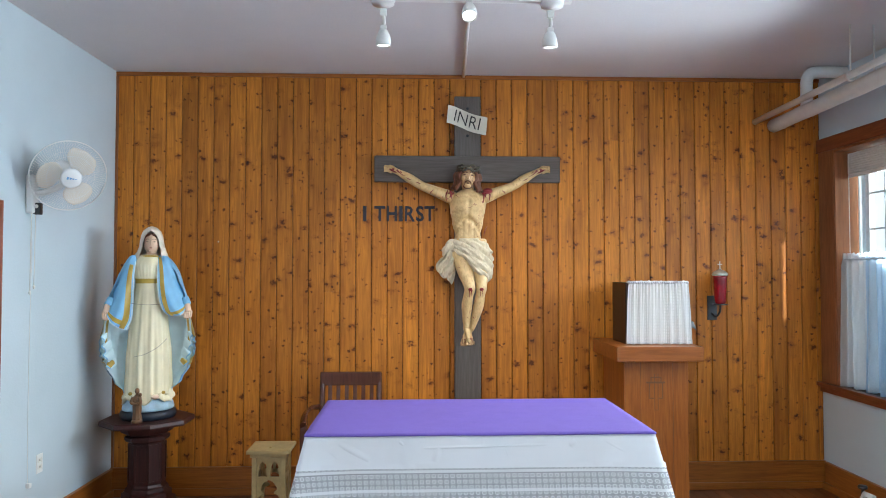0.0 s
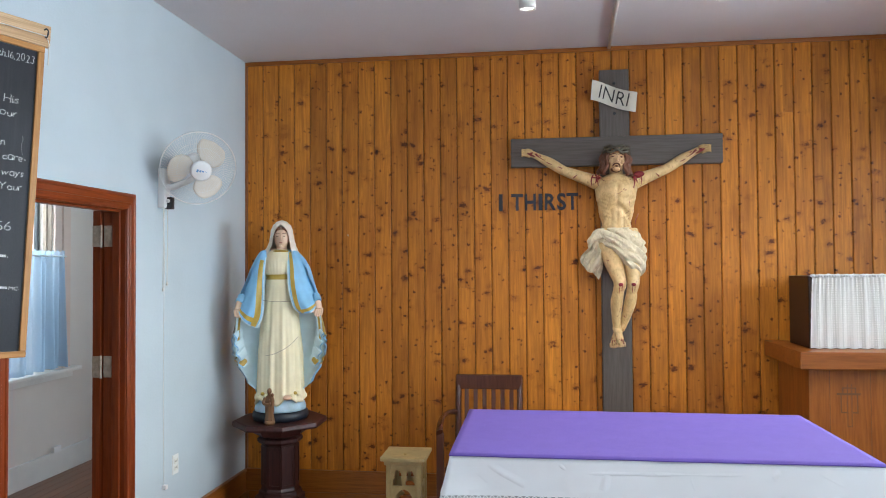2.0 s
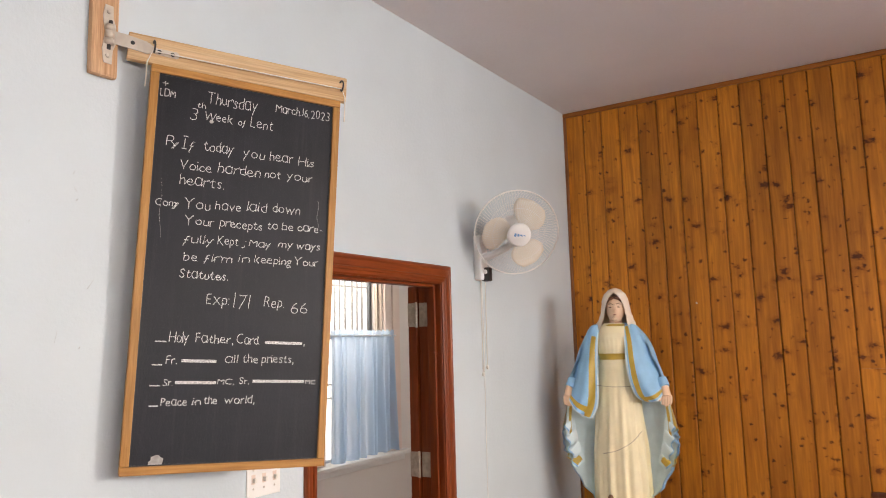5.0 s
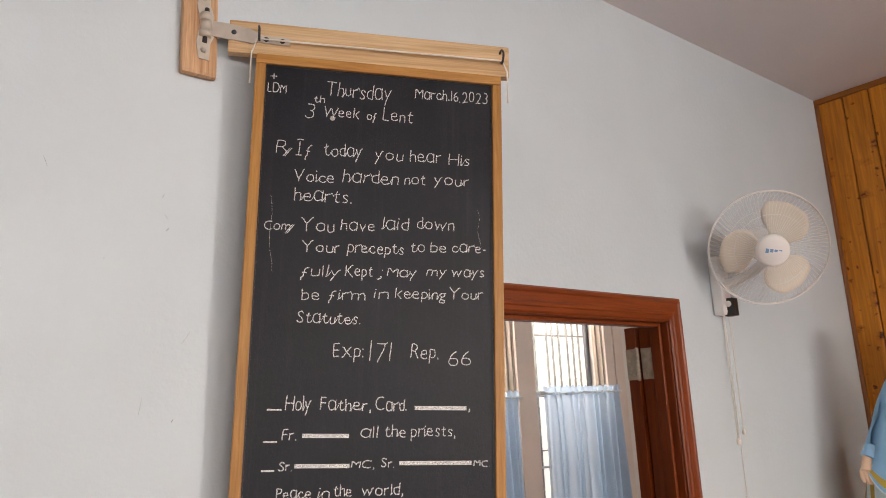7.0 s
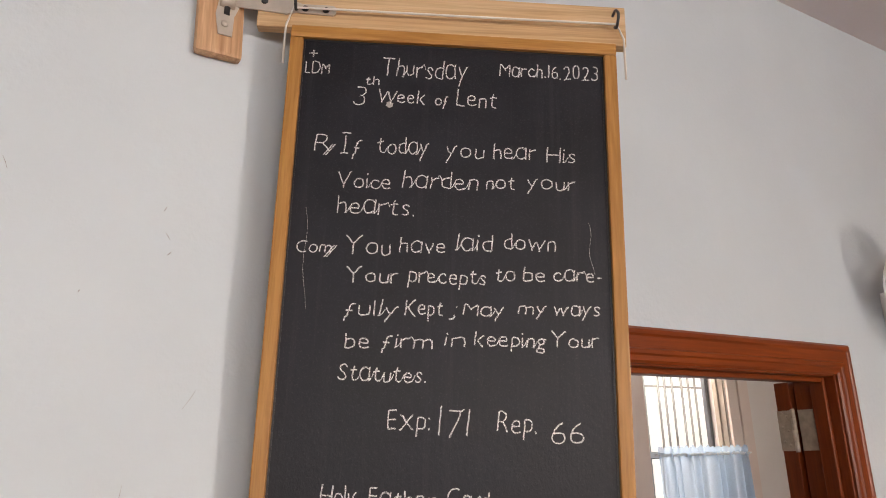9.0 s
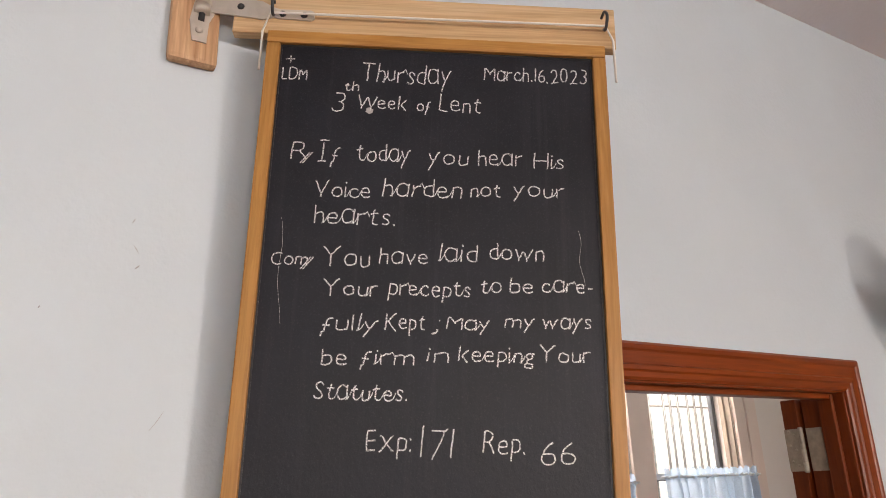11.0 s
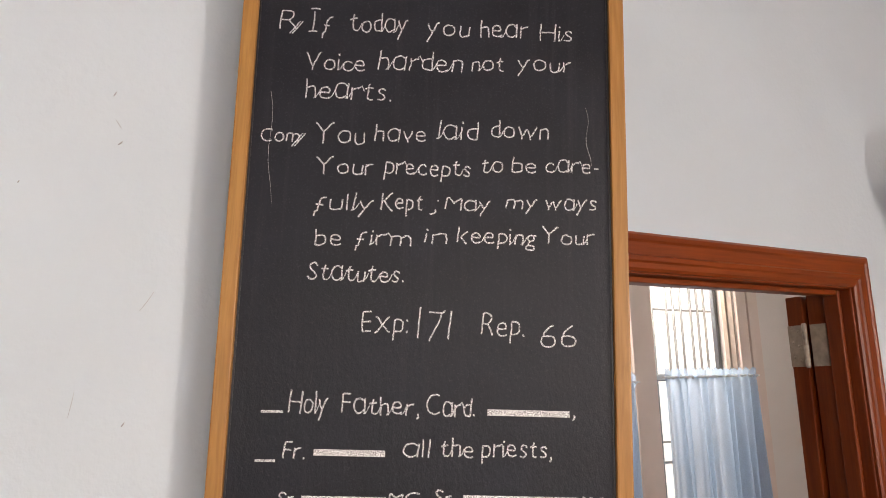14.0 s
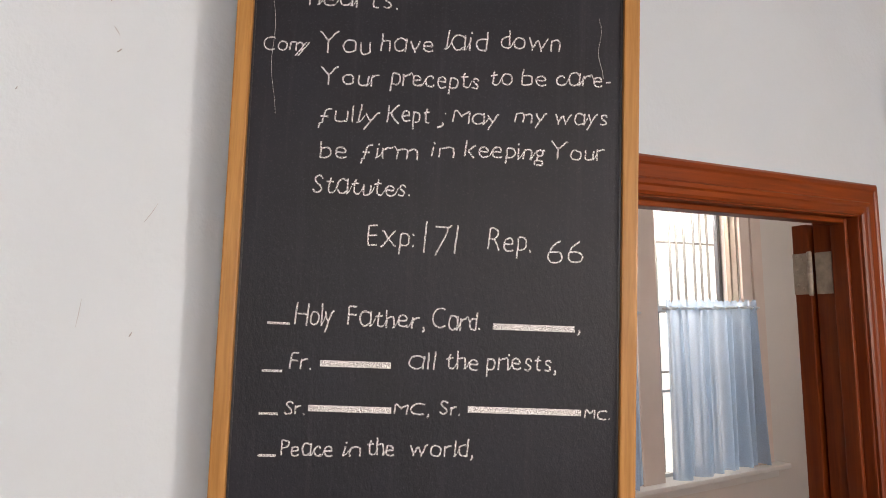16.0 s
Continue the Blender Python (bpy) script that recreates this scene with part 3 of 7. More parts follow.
def with_uv(ob, f):
    """A UV map from a vertex's place."""
    layer = ob.data.uv_layers.new(name="cloth")
    for lp in ob.data.loops:
        layer.data[lp.index].uv = f(ob.data.vertices[lp.vertex_index].co)
    return ob


bm = bmesh.new()
loft(bm, drape(0.852, 0.50, 0.22, 0.006, 0.0055, rows=14), cap=False)
lace = part("lace_border", bm, LACE, linen, "white openwork lace border")
with_uv(lace, lambda c: (c.x + c.y, c.z))
bm = bmesh.new()
loft(bm, drape(0.862, 0.842, 0.22, 0.0, 0.0072, rows=2), cap=False)
part("lace_heading", bm, LINEN, linen)
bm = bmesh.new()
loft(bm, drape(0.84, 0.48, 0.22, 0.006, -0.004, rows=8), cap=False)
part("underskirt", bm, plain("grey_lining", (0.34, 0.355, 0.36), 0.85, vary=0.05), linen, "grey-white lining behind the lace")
bm = bmesh.new()
pts = [k / 60 for k in range(61)]
rows_p = []
for j in range(25):
    v = j / 24
    rows_p.append([(-HW - 0.006 + 2 * (HW + 0.006) * u, -HD - 0.012 + (2 * HD + 0.016) * v, AZ + 0.004 + 0.0012 * noise.noise((u * 9, v * 6, 0))) for u in pts])
loft(bm, rows_p, closed=False)
lip = [[(-HW - 0.006 + 2 * (HW + 0.006) * u, -HD - 0.012 - 0.002 * j, AZ + 0.004 + 0.0012 * noise.noise((u * 9, 0, 0)) - 0.006 * j - 0.0015 * noise.noise((u * 6, 1, j))) for u in pts] for j in range(2)]
loft(bm, lip, closed=False)
purple = whole("altar_overlay", bm, PURPLE, "flat purple cloth laid over the white altar cloth", "tablecloth", pose((AX0 + AX1) / 2, (AY0 + AY1) / 2, 0))
so = purple.modifiers.new("thick", "SOLIDIFY")
so.thickness, so.offset = 0.003, 0

# ------------------------------------------------------------------ the cross
cross = thing("wooden_cross", pose(0.037, FRONT, 0), "dark grey painted wooden cross fixed to the boards", "cross")
quick("post", [(-0.1, 0.1, -0.05, -0.004, 0.25, 3.025)], GREY_WOOD_V, cross, bevel=0.006)
quick("beam", [(-0.713, 0.713, -0.062, -0.005, 2.362, 2.562)], GREY_WOOD, cross, bevel=0.006)
for x, z in ((0.0, 2.93), (0.0, 2.72), (-0.55, 2.47), (0.56, 2.47)):
    bm = bmesh.new()
    lathe(bm, [(0, 0), (0.011, 0), (0.011, 0.003), (0.006, 0.006), (0, 0.006)], n=10, m=pose(x, -0.05 if x == 0 else -0.062, z, 90, 0, 0))
    part("bolt", bm, DARK_IRON, cross)


def text_mesh(body, size=1.0, extrude=0.0, offset=0.0, shear=0.0):
    """Letters of the built-in font as a mesh in the xy plane."""
    cu = bpy.data.curves.new("letters", "FONT")
    cu.body, cu.size, cu.extrude, cu.offset, cu.shear = body, size, extrude, offset, shear
    cu.resolution_u = 3
    ob = new("letters", cu)
    dg = bpy.context.evaluated_depsgraph_get()
    me = bpy.data.meshes.new_from_object(ob.evaluated_get(dg))
    bpy.data.objects.remove(ob)
    bpy.data.curves.remove(cu)
    return me


def fitted_text(bm, body, m, width, height, extrude=0.0, offset=0.0, shear=0.0, mat=0, ref=None):
    """Adds letters to bm, scaled to a width and to a height of the ref letters (all of them by default)."""
    me = text_mesh(body, 1.0, 0.0, offset, shear)
    xs = [v.co.x for v in me.vertices]
    ys = [v.co.y for v in me.vertices]
    x0, x1 = min(xs), max(xs)
    if ref:
        r = text_mesh(ref)
        top = max(v.co.y for v in r.vertices)
        bpy.data.meshes.remove(r)
    else:
        top = max(ys)
    sx, sy = width / (x1 - x0), height / top
    base = len(bm.verts)
    bm.verts.ensure_lookup_table()
    made = [bm.verts.new(m @ Vector(((v.co.x - x0) * sx, v.co.y * sy, 0))) for v in me.vertices]
    faces = []
    for p in me.polygons:
        try:
            f = bm.faces.new([made[i] for i in p.vertices])
            f.material_index = mat
            faces.append(f)
        except ValueError:
            pass
    if extrude:
        r = bmesh.ops.extrude_face_region(bm, geom=faces)
        d = (m.to_3x3() @ Vector((0, 0, 1))).normalized() * extrude
        for v in r["geom"]:
            if isinstance(v, bmesh.types.BMVert):
                v.co += d
    bpy.data.meshes.remove(me)
    return sx, sy


# scroll above the head
scroll = thing("titulus_scroll", pose(0.03, FRONT - 0.068, 2.82), "cream scroll plaque with black letters, curled ends", "sign")
bm = bmesh.new()


def scroll_at(u, v):
    x = -0.15 + 0.30 * u
    z = 0.060 - 0.096 * u + 0.008 * math.sin(u * math.pi * 2) + (v - 0.5) * 0.135
    y = -0.012 - 0.022 * math.sin(u * math.pi * 2.0 + 2.2)
    return Vector((x + (0.012 * (v - 0.5)), y, z))


for off, rev in ((0.0, False), (0.008, True)):
    g = [[scroll_at(i / 30, j / 6) + Vector((0, off, 0)) for i in range(31)] for j in range(7)]
    loft(bm, g, closed=False)
bmesh.ops.remove_doubles(bm, verts=bm.verts, dist=0.0001)
part("scroll_sheet", bm, plain("cream_scroll", (0.72, 0.67, 0.55), 0.5, vary=0.1, scale=12), scroll)
bm = bmesh.new()
fitted_text(bm, "INRI", Matrix.Identity(4), 0.20, 0.092, offset=-0.008, shear=0.15)
for v in bm.verts:
    u = (v.co.x + 0.052) / 0.30
    p = scroll_at(u, 0.5 + (v.co.y - 0.042) / 0.135)
    v.co = p + Vector((0, -0.0015, 0))
part("writing", bm, plain("black_letters", (0.015, 0.013, 0.012), 0.6), scroll)

# words on the wall, one letter each
for ch, x0, x1 in (("I", -0.765, -0.738), ("T", -0.678, -0.594), ("H", -0.583, -0.505), ("I", -0.487, -0.462), ("R", -0.445, -0.366), ("S", -0.358, -0.296), ("T", -0.294, -0.212)):
    bm = bmesh.new()
    fitted_text(bm, ch, pose(0, 0, 0, 90, 0, 0), x1 - x0, 0.114, extrude=0.012, offset=0.022)
    tilt = {"R": 1.5, "S": -1.0}.get(ch, 0)
    whole("wall_letter", bm, LETTER_BLUE, "dark navy cut-out wall letter " + ch, "letter", pose(x0, FRONT - 0.001, 2.067, 0, tilt, 0), group="words on the pine wall")

# ------------------------------------------------------------------ slate board on its hinged arm
ANG = math.degrees(math.atan2(0.8812, 0.4727))
slate_face = pose(-2.6062, 2.70, 0) @ pose(0, 0, 0, 90, 0, ANG)  # x along the board, y up, z towards the room
ROLL = -3.1
hang = slate_face @ pose(0.013, 2.513, 0) @ pose(0, 0, 0, 0, 0, ROLL)
board = thing("chalkboard", hang @ pose(0.265, -1.145, -0.03), "black chalkboard in a light wooden frame, written on with white chalk", "chalkboard")
up = pose(-0.265, 1.145, 0.03)
BW, BH, FR = 0.532, 1.108, 0.0235


def slate_material():
    m, n, l, bs = node_mat("black_slate")
    v, v2, v3 = coords(n, l, (1, 1, 1)), coords(n, l, (60, 1.5, 10)), coords(n, l, (150, 90, 90))
    a, b, c, d = noise_tex(n, l, v, 4.0, 6, 0.65), noise_tex(n, l, v3, 1.0, 4, 0.7), noise_tex(n, l, v2, 1.0, 4, 0.7), noise_tex(n, l, v, 420, 2)
    r = ramp(n, [(0.32, (0.0070, 0.0080, 0.0120)), (0.72, (0.0165, 0.0180, 0.026))])
    l.new(a, r.inputs[0])
    st = ramp(n, [(0.54, (0, 0, 0)), (0.85, (0.016, 0.016, 0.018))])
    l.new(c, st.inputs[0])
    col = mix(n, l, 0.7, r.outputs[0], st.outputs[0], "ADD")
    gr = ramp(n, [(0.58, (0, 0, 0)), (0.72, (0.022, 0.022, 0.025))])
    l.new(d, gr.inputs[0])
    col = mix(n, l, 0.6, col, gr.outputs[0], "ADD")
    l.new(col, bs.inputs["Base Color"])
    rr = ramp(n, [(0.3, (0.36, 0.36, 0.36)), (0.7, (0.52, 0.52, 0.52))])
    l.new(a, rr.inputs[0])
    l.new(rr.outputs[0], bs.inputs["Roughness"])
    bs.inputs["Specular IOR Level"].default_value = 0.28
    bump(n, l, bs, b, 0.38, 0.0025)
    return m


SLATE = slate_material()
bm = bmesh.new()
box(bm, -0.004, BW + 0.004, -BH - 0.004, 0.004, -0.02, 0.0, m=up)
part("slate", bm, SLATE, board, "black slate sheet with faint chalk dust")
for nm, b, mt in (("frame_rail", (-FR, BW + FR, 0.0005, FR, -0.024, 0.009), FRAME_WOOD_H), ("frame_rail", (-FR, BW + FR, -BH - FR, -BH - 0.0005, -0.024, 0.009), FRAME_WOOD_H),
                  ("frame_stile", (-FR, -0.0005, -BH, 0, -0.024, 0.0085), FRAME_WOOD_Y), ("frame_stile", (BW + 0.0005, BW + FR, -BH, 0, -0.024, 0.0085), FRAME_WOOD_Y)):
    bm = bmesh.new()
    box(bm, *b, 0.003, m=up)
    part(nm, bm, mt, board)


for b in ((-0.0003, 0.0025, -BH, 0), (BW - 0.0025, BW + 0.0003, -BH, 0), (0.0025, BW - 0.0025, -0.0025, 0.0003), (0.0025, BW - 0.0025, -BH - 0.0003, -BH + 0.0025)):
    bm = bmesh.new()
    box(bm, *b, 0.0, 0.0012, m=up)
    part("joint_line", bm, BLACK_PLASTIC, board)


# the board is a little out of square at its foot
for ob in board.children:
    for v in ob.data.vertices:
        u, w = v.co.x + 0.265, 1.145 - v.co.y
        if u < 0.1:
            v.co.x += 0.007 * max(0.0, min(1.0, w / 1.1))


def chalk_material():
    m, n, l, bs = node_mat("white_chalk")
    out = n["Material Output"]
    v = coords(n, l, (1, 1, 1))
    a = noise_tex(n, l, v, 620, 3, 0.65)
    r = ramp(n, [(0.40, (0.10, 0.10, 0.10)), (0.58, (1, 1, 1))])
    l.new(a, r.inputs[0])
    bs.inputs["Base Color"].default_value = (0.92, 0.92, 0.91, 1)
    bs.inputs["Roughness"].default_value = 0.95
    tp, ms = n.new("ShaderNodeBsdfTransparent"), n.new("ShaderNodeMixShader")
    l.new(r.outputs[0], ms.inputs[0])
    l.new(tp.outputs[0], ms.inputs[1])
    l.new(bs.outputs[0], ms.inputs[2])
    l.new(ms.outputs[0], out.inputs["Surface"])
    return m


CHALK = chalk_material()
# words with where they begin and end along the board, the height of their line and of their tall letters
LINES = [
    [("LDM", 0.016, 0.056, 2.444, 0.026), ("+", 0.021, 0.036, 2.475, 0.022)],
    [("Thursday", 0.147, 0.298, 2.438, 0.041), ("March.16.2023", 0.356, 0.530, 2.439, 0.031)],
    [("3", 0.099, 0.117, 2.385, 0.040), ("th", 0.120, 0.143, 2.424, 0.019), ("Week", 0.140, 0.222, 2.389, 0.030), ("of", 0.240, 0.261, 2.386, 0.024), ("Lent", 0.277, 0.346, 2.382, 0.036)],
    [("R", 0.035, 0.059, 2.299, 0.034), ("If", 0.078, 0.111, 2.296, 0.036), ("today", 0.140, 0.226, 2.293, 0.035), ("you", 0.257, 0.319, 2.286, 0.034), ("hear", 0.338, 0.409, 2.283, 0.034), ("His", 0.429, 0.477, 2.277, 0.031)],
    [("Voice", 0.074, 0.161, 2.232, 0.031), ("harden", 0.182, 0.307, 2.231, 0.036), ("not", 0.323, 0.371, 2.229, 0.030), ("your", 0.393, 0.473, 2.228, 0.031)],
    [("hearts.", 0.075, 0.202, 2.186, 0.034)],
    [("Com", 0.010, 0.064, 2.122, 0.024), ("You", 0.087, 0.160, 2.117, 0.036), ("have", 0.176, 0.250, 2.120, 0.029), ("laid", 0.269, 0.326, 2.121, 0.033), ("down", 0.348, 0.432, 2.122, 0.032)],
    [("Your", 0.089, 0.173, 2.070, 0.029), ("precepts", 0.190, 0.313, 2.068, 0.030), ("to", 0.331, 0.361, 2.070, 0.030), ("be", 0.376, 0.412, 2.069, 0.028), ("care-", 0.426, 0.505, 2.068, 0.029)],
    [("fully", 0.088, 0.171, 2.017, 0.029), ("Kept", 0.184, 0.243, 2.016, 0.029), (";", 0.255, 0.262, 2.015, 0.029), ("May", 0.276, 0.342, 2.014, 0.024), ("my", 0.365, 0.409, 2.016, 0.025), ("ways", 0.422, 0.497, 2.012, 0.027)],
    [("be", 0.090, 0.126, 1.966, 0.028), ("firm", 0.147, 0.225, 1.965, 0.028), ("in", 0.245, 0.276, 1.966, 0.026), ("keeping", 0.292, 0.405, 1.964, 0.028), ("Your", 0.412, 0.491, 1.961, 0.027)],
    [("Statutes.", 0.079, 0.215, 1.914, 0.030)],
    [("Exp:", 0.155, 0.218, 1.840, 0.034), ("171", 0.232, 0.278, 1.828, 0.050), ("Rep.", 0.322, 0.384, 1.832, 0.037), ("66", 0.405, 0.453, 1.813, 0.039)],
    [("-", 0.018, 0.048, 1.738, 0), ("Holy", 0.055, 0.107, 1.734, 0.034), ("Father,", 0.127, 0.233, 1.729, 0.030), ("Card.", 0.243, 0.309, 1.724, 0.030), ("=", 0.326, 0.440, 1.718, 0.018), (",", 0.444, 0.449, 1.717, 0.028)],
    [("-", 0.011, 0.038, 1.674, 0), ("Fr.", 0.048, 0.078, 1.675, 0.026), ("=", 0.089, 0.185, 1.673, 0.018), ("all", 0.209, 0.244, 1.671, 0.027), ("the", 0.260, 0.304, 1.670, 0.028), ("priests,", 0.317, 0.413, 1.666, 0.028)],
    [("-", 0.007, 0.033, 1.617, 0), ("Sr.", 0.041, 0.069, 1.615, 0.020), ("=", 0.073, 0.185, 1.613, 0.016), ("MC,", 0.189, 0.237, 1.611, 0.017), ("Sr.", 0.251, 0.279, 1.609, 0.020), ("=", 0.289, 0.445, 1.605, 0.016), ("MC.", 0.450, 0.485, 1.599, 0.015)],
    [("-", 0.006, 0.030, 1.562, 0), ("Peace", 0.037, 0.105, 1.559, 0.024), ("in", 0.120, 0.142, 1.558, 0.024), ("the", 0.152, 0.188, 1.557, 0.026), ("world,", 0.209, 0.296, 1.554, 0.027)],
]
to_board = board.matrix_world.inverted()
rng = random.Random(5)


def thinned(grid):
    """Zhang and Suen's thinning of a filled grid down to its middle lines."""
    g = np.pad(grid.astype(np.uint8), 1)
    while True:
        gone = 0
        for step in (0, 1):
            n = [np.roll(g, sh, (0, 1)) for sh in ((1, 0), (1, -1), (0, -1), (-1, -1), (-1, 0), (-1, 1), (0, 1), (1, 1))]
            total = sum(q.astype(int) for q in n)
            turns = sum(((n[k] == 0) & (n[(k + 1) % 8] == 1)).astype(int) for k in range(8))
            if step == 0:
                free = (n[0] * n[2] * n[4] == 0) & (n[2] * n[4] * n[6] == 0)
            else:
                free = (n[0] * n[2] * n[6] == 0) & (n[0] * n[4] * n[6] == 0)
            out = (g == 1) & (total >= 2) & (total <= 6) & (turns == 1) & free
            g[out] = 0
            gone += int(out.sum())
        if not gone:
            return g[1:-1, 1:-1]


EM = 72


@functools.lru_cache(maxsize=None)
def glyph_strokes(ch):
    """The pen strokes of a letter of the built-in font: its middle lines, as lists of (x, y) in ems."""
    me = text_mesh(ch)
    co = np.array([(v.co.x, v.co.y) for v in me.vertices]) * EM
    lo = co.min(axis=0) - 2
    size = np.ceil(co.max(axis=0) - lo + 3).astype(int)
    gx, gy = np.meshgrid(np.arange(size[0]) + lo[0], np.arange(size[1]) + lo[1], indexing="ij")
    grid = np.zeros(gx.shape, bool)
    for p in me.polygons:
        ids = list(p.vertices)
        for k in range(1, len(ids) - 1):
            a, b, c = co[ids[0]], co[ids[k]], co[ids[k + 1]]
            s1 = (b[0] - a[0]) * (gy - a[1]) - (b[1] - a[1]) * (gx - a[0])
            s2 = (c[0] - b[0]) * (gy - b[1]) - (c[1] - b[1]) * (gx - b[0])
            s3 = (a[0] - c[0]) * (gy - c[1]) - (a[1] - c[1]) * (gx - c[0])
            grid |= ((s1 >= 0) & (s2 >= 0) & (s3 >= 0)) | ((s1 <= 0) & (s2 <= 0) & (s3 <= 0))
    bpy.data.meshes.remove(me)
    thin = thinned(grid)
    cells = {(int(i), int(j)) for i, j in np.argwhere(thin)}

    def near(c):
        full = [(c[0] + dx, c[1] + dy) for dx, dy in ((1, 0), (-1, 0), (0, 1), (0, -1)) if (c[0] + dx, c[1] + dy) in cells]
        for dx in (-1, 1):
            for dy in (-1, 1):
                if (c[0] + dx, c[1] + dy) in cells and (c[0] + dx, c[1]) not in cells and (c[0], c[1] + dy) not in cells:
                    full.append((c[0] + dx, c[1] + dy))
        return full

    around = {c: near(c) for c in sorted(cells)}
    ends = [c for c in around if len(around[c]) != 2]
    used, paths = set(), []
    for start in ends + list(around):
        for nxt in around[start]:
            if (start, nxt) in used or (start not in ends and start in {q for e in used for q in e}):
                continue
            path = [start, nxt]
            used |= {(start, nxt), (nxt, start)}
            while len(around[path[-1]]) == 2 and path[-1] != start:
                step = [q for q in around[path[-1]] if q != path[-2]]
                if not step:
                    break
                used |= {(path[-1], step[0]), (step[0], path[-1])}
                path.append(step[0])
            paths.append(path)
    strokes = []
    for path in paths:
        loose = [len(around[path[0]]) == 1, len(around[path[-1]]) == 1]
        if any(loose) and not all(loose) and len(path) < 5:
            continue
        pts = np.array(path, float)
        for _ in range(4):
            if len(pts) > 2:
                pts[1:-1] = (pts[:-2] + 2 * pts[1:-1] + pts[2:]) / 4
        pts = np.concatenate([pts[:-1:3], pts[-1:]])
        if len(pts) > 2:
            if loose[0]:
                d = pts[0] - pts[1]
                pts[0] += d / (np.linalg.norm(d) + 1e-6) * 2.0
            if loose[1]:
                d = pts[-1] - pts[-2]
                pts[-1] += d / (np.linalg.norm(d) + 1e-6) * 2.0
        strokes.append([tuple((q + lo) / EM) for q in pts])
    for c in cells:
        if not around[c]:
            q = ((c[0] + lo[0]) / EM, (c[1] + lo[1]) / EM)
            strokes.append([(q[0] - 0.015, q[1] + 0.035), q, (q[0] + 0.015, q[1] - 0.035)])
    if not strokes or (len(strokes) == 1 and len(strokes[0]) < 3):
        c = (co.mean(axis=0)) / EM
        strokes = [[(c[0] - 0.02, c[1] + 0.03), (c[0], c[1]), (c[0] + 0.02, c[1] - 0.03)]]
    return strokes


def chalk_line(bm, pts, m, half, layer):
    """A flat, uneven chalk stroke along points of the board."""
    pts = [Vector((*p, 0)) for p in pts]
    pts = smooth_path(pts, 2)
    rows_l = []
    for q, p in enumerate(pts):
        d = (pts[min(q + 1, len(pts) - 1)] - pts[max(q - 1, 0)]).normalized()
        o = Vector((-d.y, d.x, 0)) * half
        wa, wb = [1 + 0.45 * noise.noise((p.x * 900 + layer, p.y * 900, z)) for z in (0.3, 7.7)]
        lift = Vector((0, 0, layer * 0.00004))
        rows_l.append((m @ (p + o * wa + lift), m @ (p - o * wb + lift)))
    loft(bm, rows_l, closed=False)


def hand_word(bm, word, m, width, height):
    """A word written letter by letter with a chalk stick, each letter a little askew."""
    bits, x = [], 0.0
    for ch in word:
        lines = glyph_strokes({"a": "\u0251"}.get(ch, ch))
        if ch == "I":
            mid = sum(p[0] for p in lines[0]) / len(lines[0])
            lines = lines + [[(mid - 0.13, y), (mid, y + 0.01), (mid + 0.14, y)] for y in (0.0, 0.73)]
        if ch == "f":
            lines = [[(px - 0.06 * (py < 0.2), py * 1.12 - 0.22) for px, py in ln] for ln in lines]
        xs = [p[0] for ln in lines for p in ln]
        grow = rng.uniform(0.95, 1.07)
        bits.append((lines, x, min(xs), grow, rng.uniform(-4, 4), rng.uniform(-0.03, 0.03)))
        x += (max(xs) - min(xs)) * grow + (0.20 if ch in ".,1" else 0.15)
    sx, sy = width / (x - 0.15), height / 0.74
    layer = 0
    for lines, x0, xm, grow, turn, lift in bits:
        c, s = math.cos(radians(turn)), math.sin(radians(turn))
        for ln in lines:
            pts = []
            for px, py in ln:
                qx, qy = (px - xm) * grow + 0.06 * py, py * grow
                wob = noise.noise_vector(Vector((qx * 5 + x0 * 3, qy * 5, lift * 90)))
                pts.append(((x0 + qx * c - qy * s + wob.x * 0.022) * sx, (lift + qx * s + qy * c + wob.y * 0.022) * sy))
            chalk_line(bm, pts, m, 0.00112, layer)
            layer = (layer + 1) % 9
    # light strokes that lead from letter to letter
    for k in range(len(bits) - 1):
        if word[k] in "acdehilmnrtu" and word[k + 1] in "acdeghimnorstuy" and rng.random() < 0.8:
            lines, x0, xm, grow, turn, lift = bits[k]
            xe, xn = x0 + (max(p[0] for ln in lines for p in ln) - xm) * grow, bits[k + 1][1]
            low = 0.40 if word[k] == "r" else 0.03
            pts = [(xe - 0.06, low + lift), (xe + 0.01, low + 0.02), ((xe + xn) / 2, low + 0.09), (xn + 0.01, 0.30)]
            chalk_line(bm, [(x * sx, y * sy) for x, y in pts], m, 0.0007, layer)
            layer = (layer + 1) % 9


for line in LINES:
    for word, u0, u1, z, h in line:
        bm = bmesh.new()
        w = u1 - u0
        m = to_board @ slate_face @ pose(u0, z + math.sin(radians(-ROLL)) * w / 2, 0.0006) @ pose(0, 0, 0, 0, 0, ROLL)
        if word == "-":
            box(bm, 0, w, -0.0016, 0.0018, 0, 0.0003, m=m)
        elif word == "=":
            box(bm, 0, w, 0.003, 0.0115, 0, 0.0003, m=m)
        else:
            hand_word(bm, word, m, w, h)
        if word in ("R", "Com"):
            for k in range(2):
                x = w + 0.001 + 0.004 * k
                a = [(x - 0.011, -0.006), (x - 0.009, -0.0065), (x + 0.006, 0.014), (x + 0.004, 0.0145)]
                bm.faces.new([bm.verts.new(m @ Vector((p[0], p[1], 0))) for p in a])
        part("chalk_dash" if word == "-" else "chalk_bar" if word == "=" else "chalk_word", bm, CHALK, board)
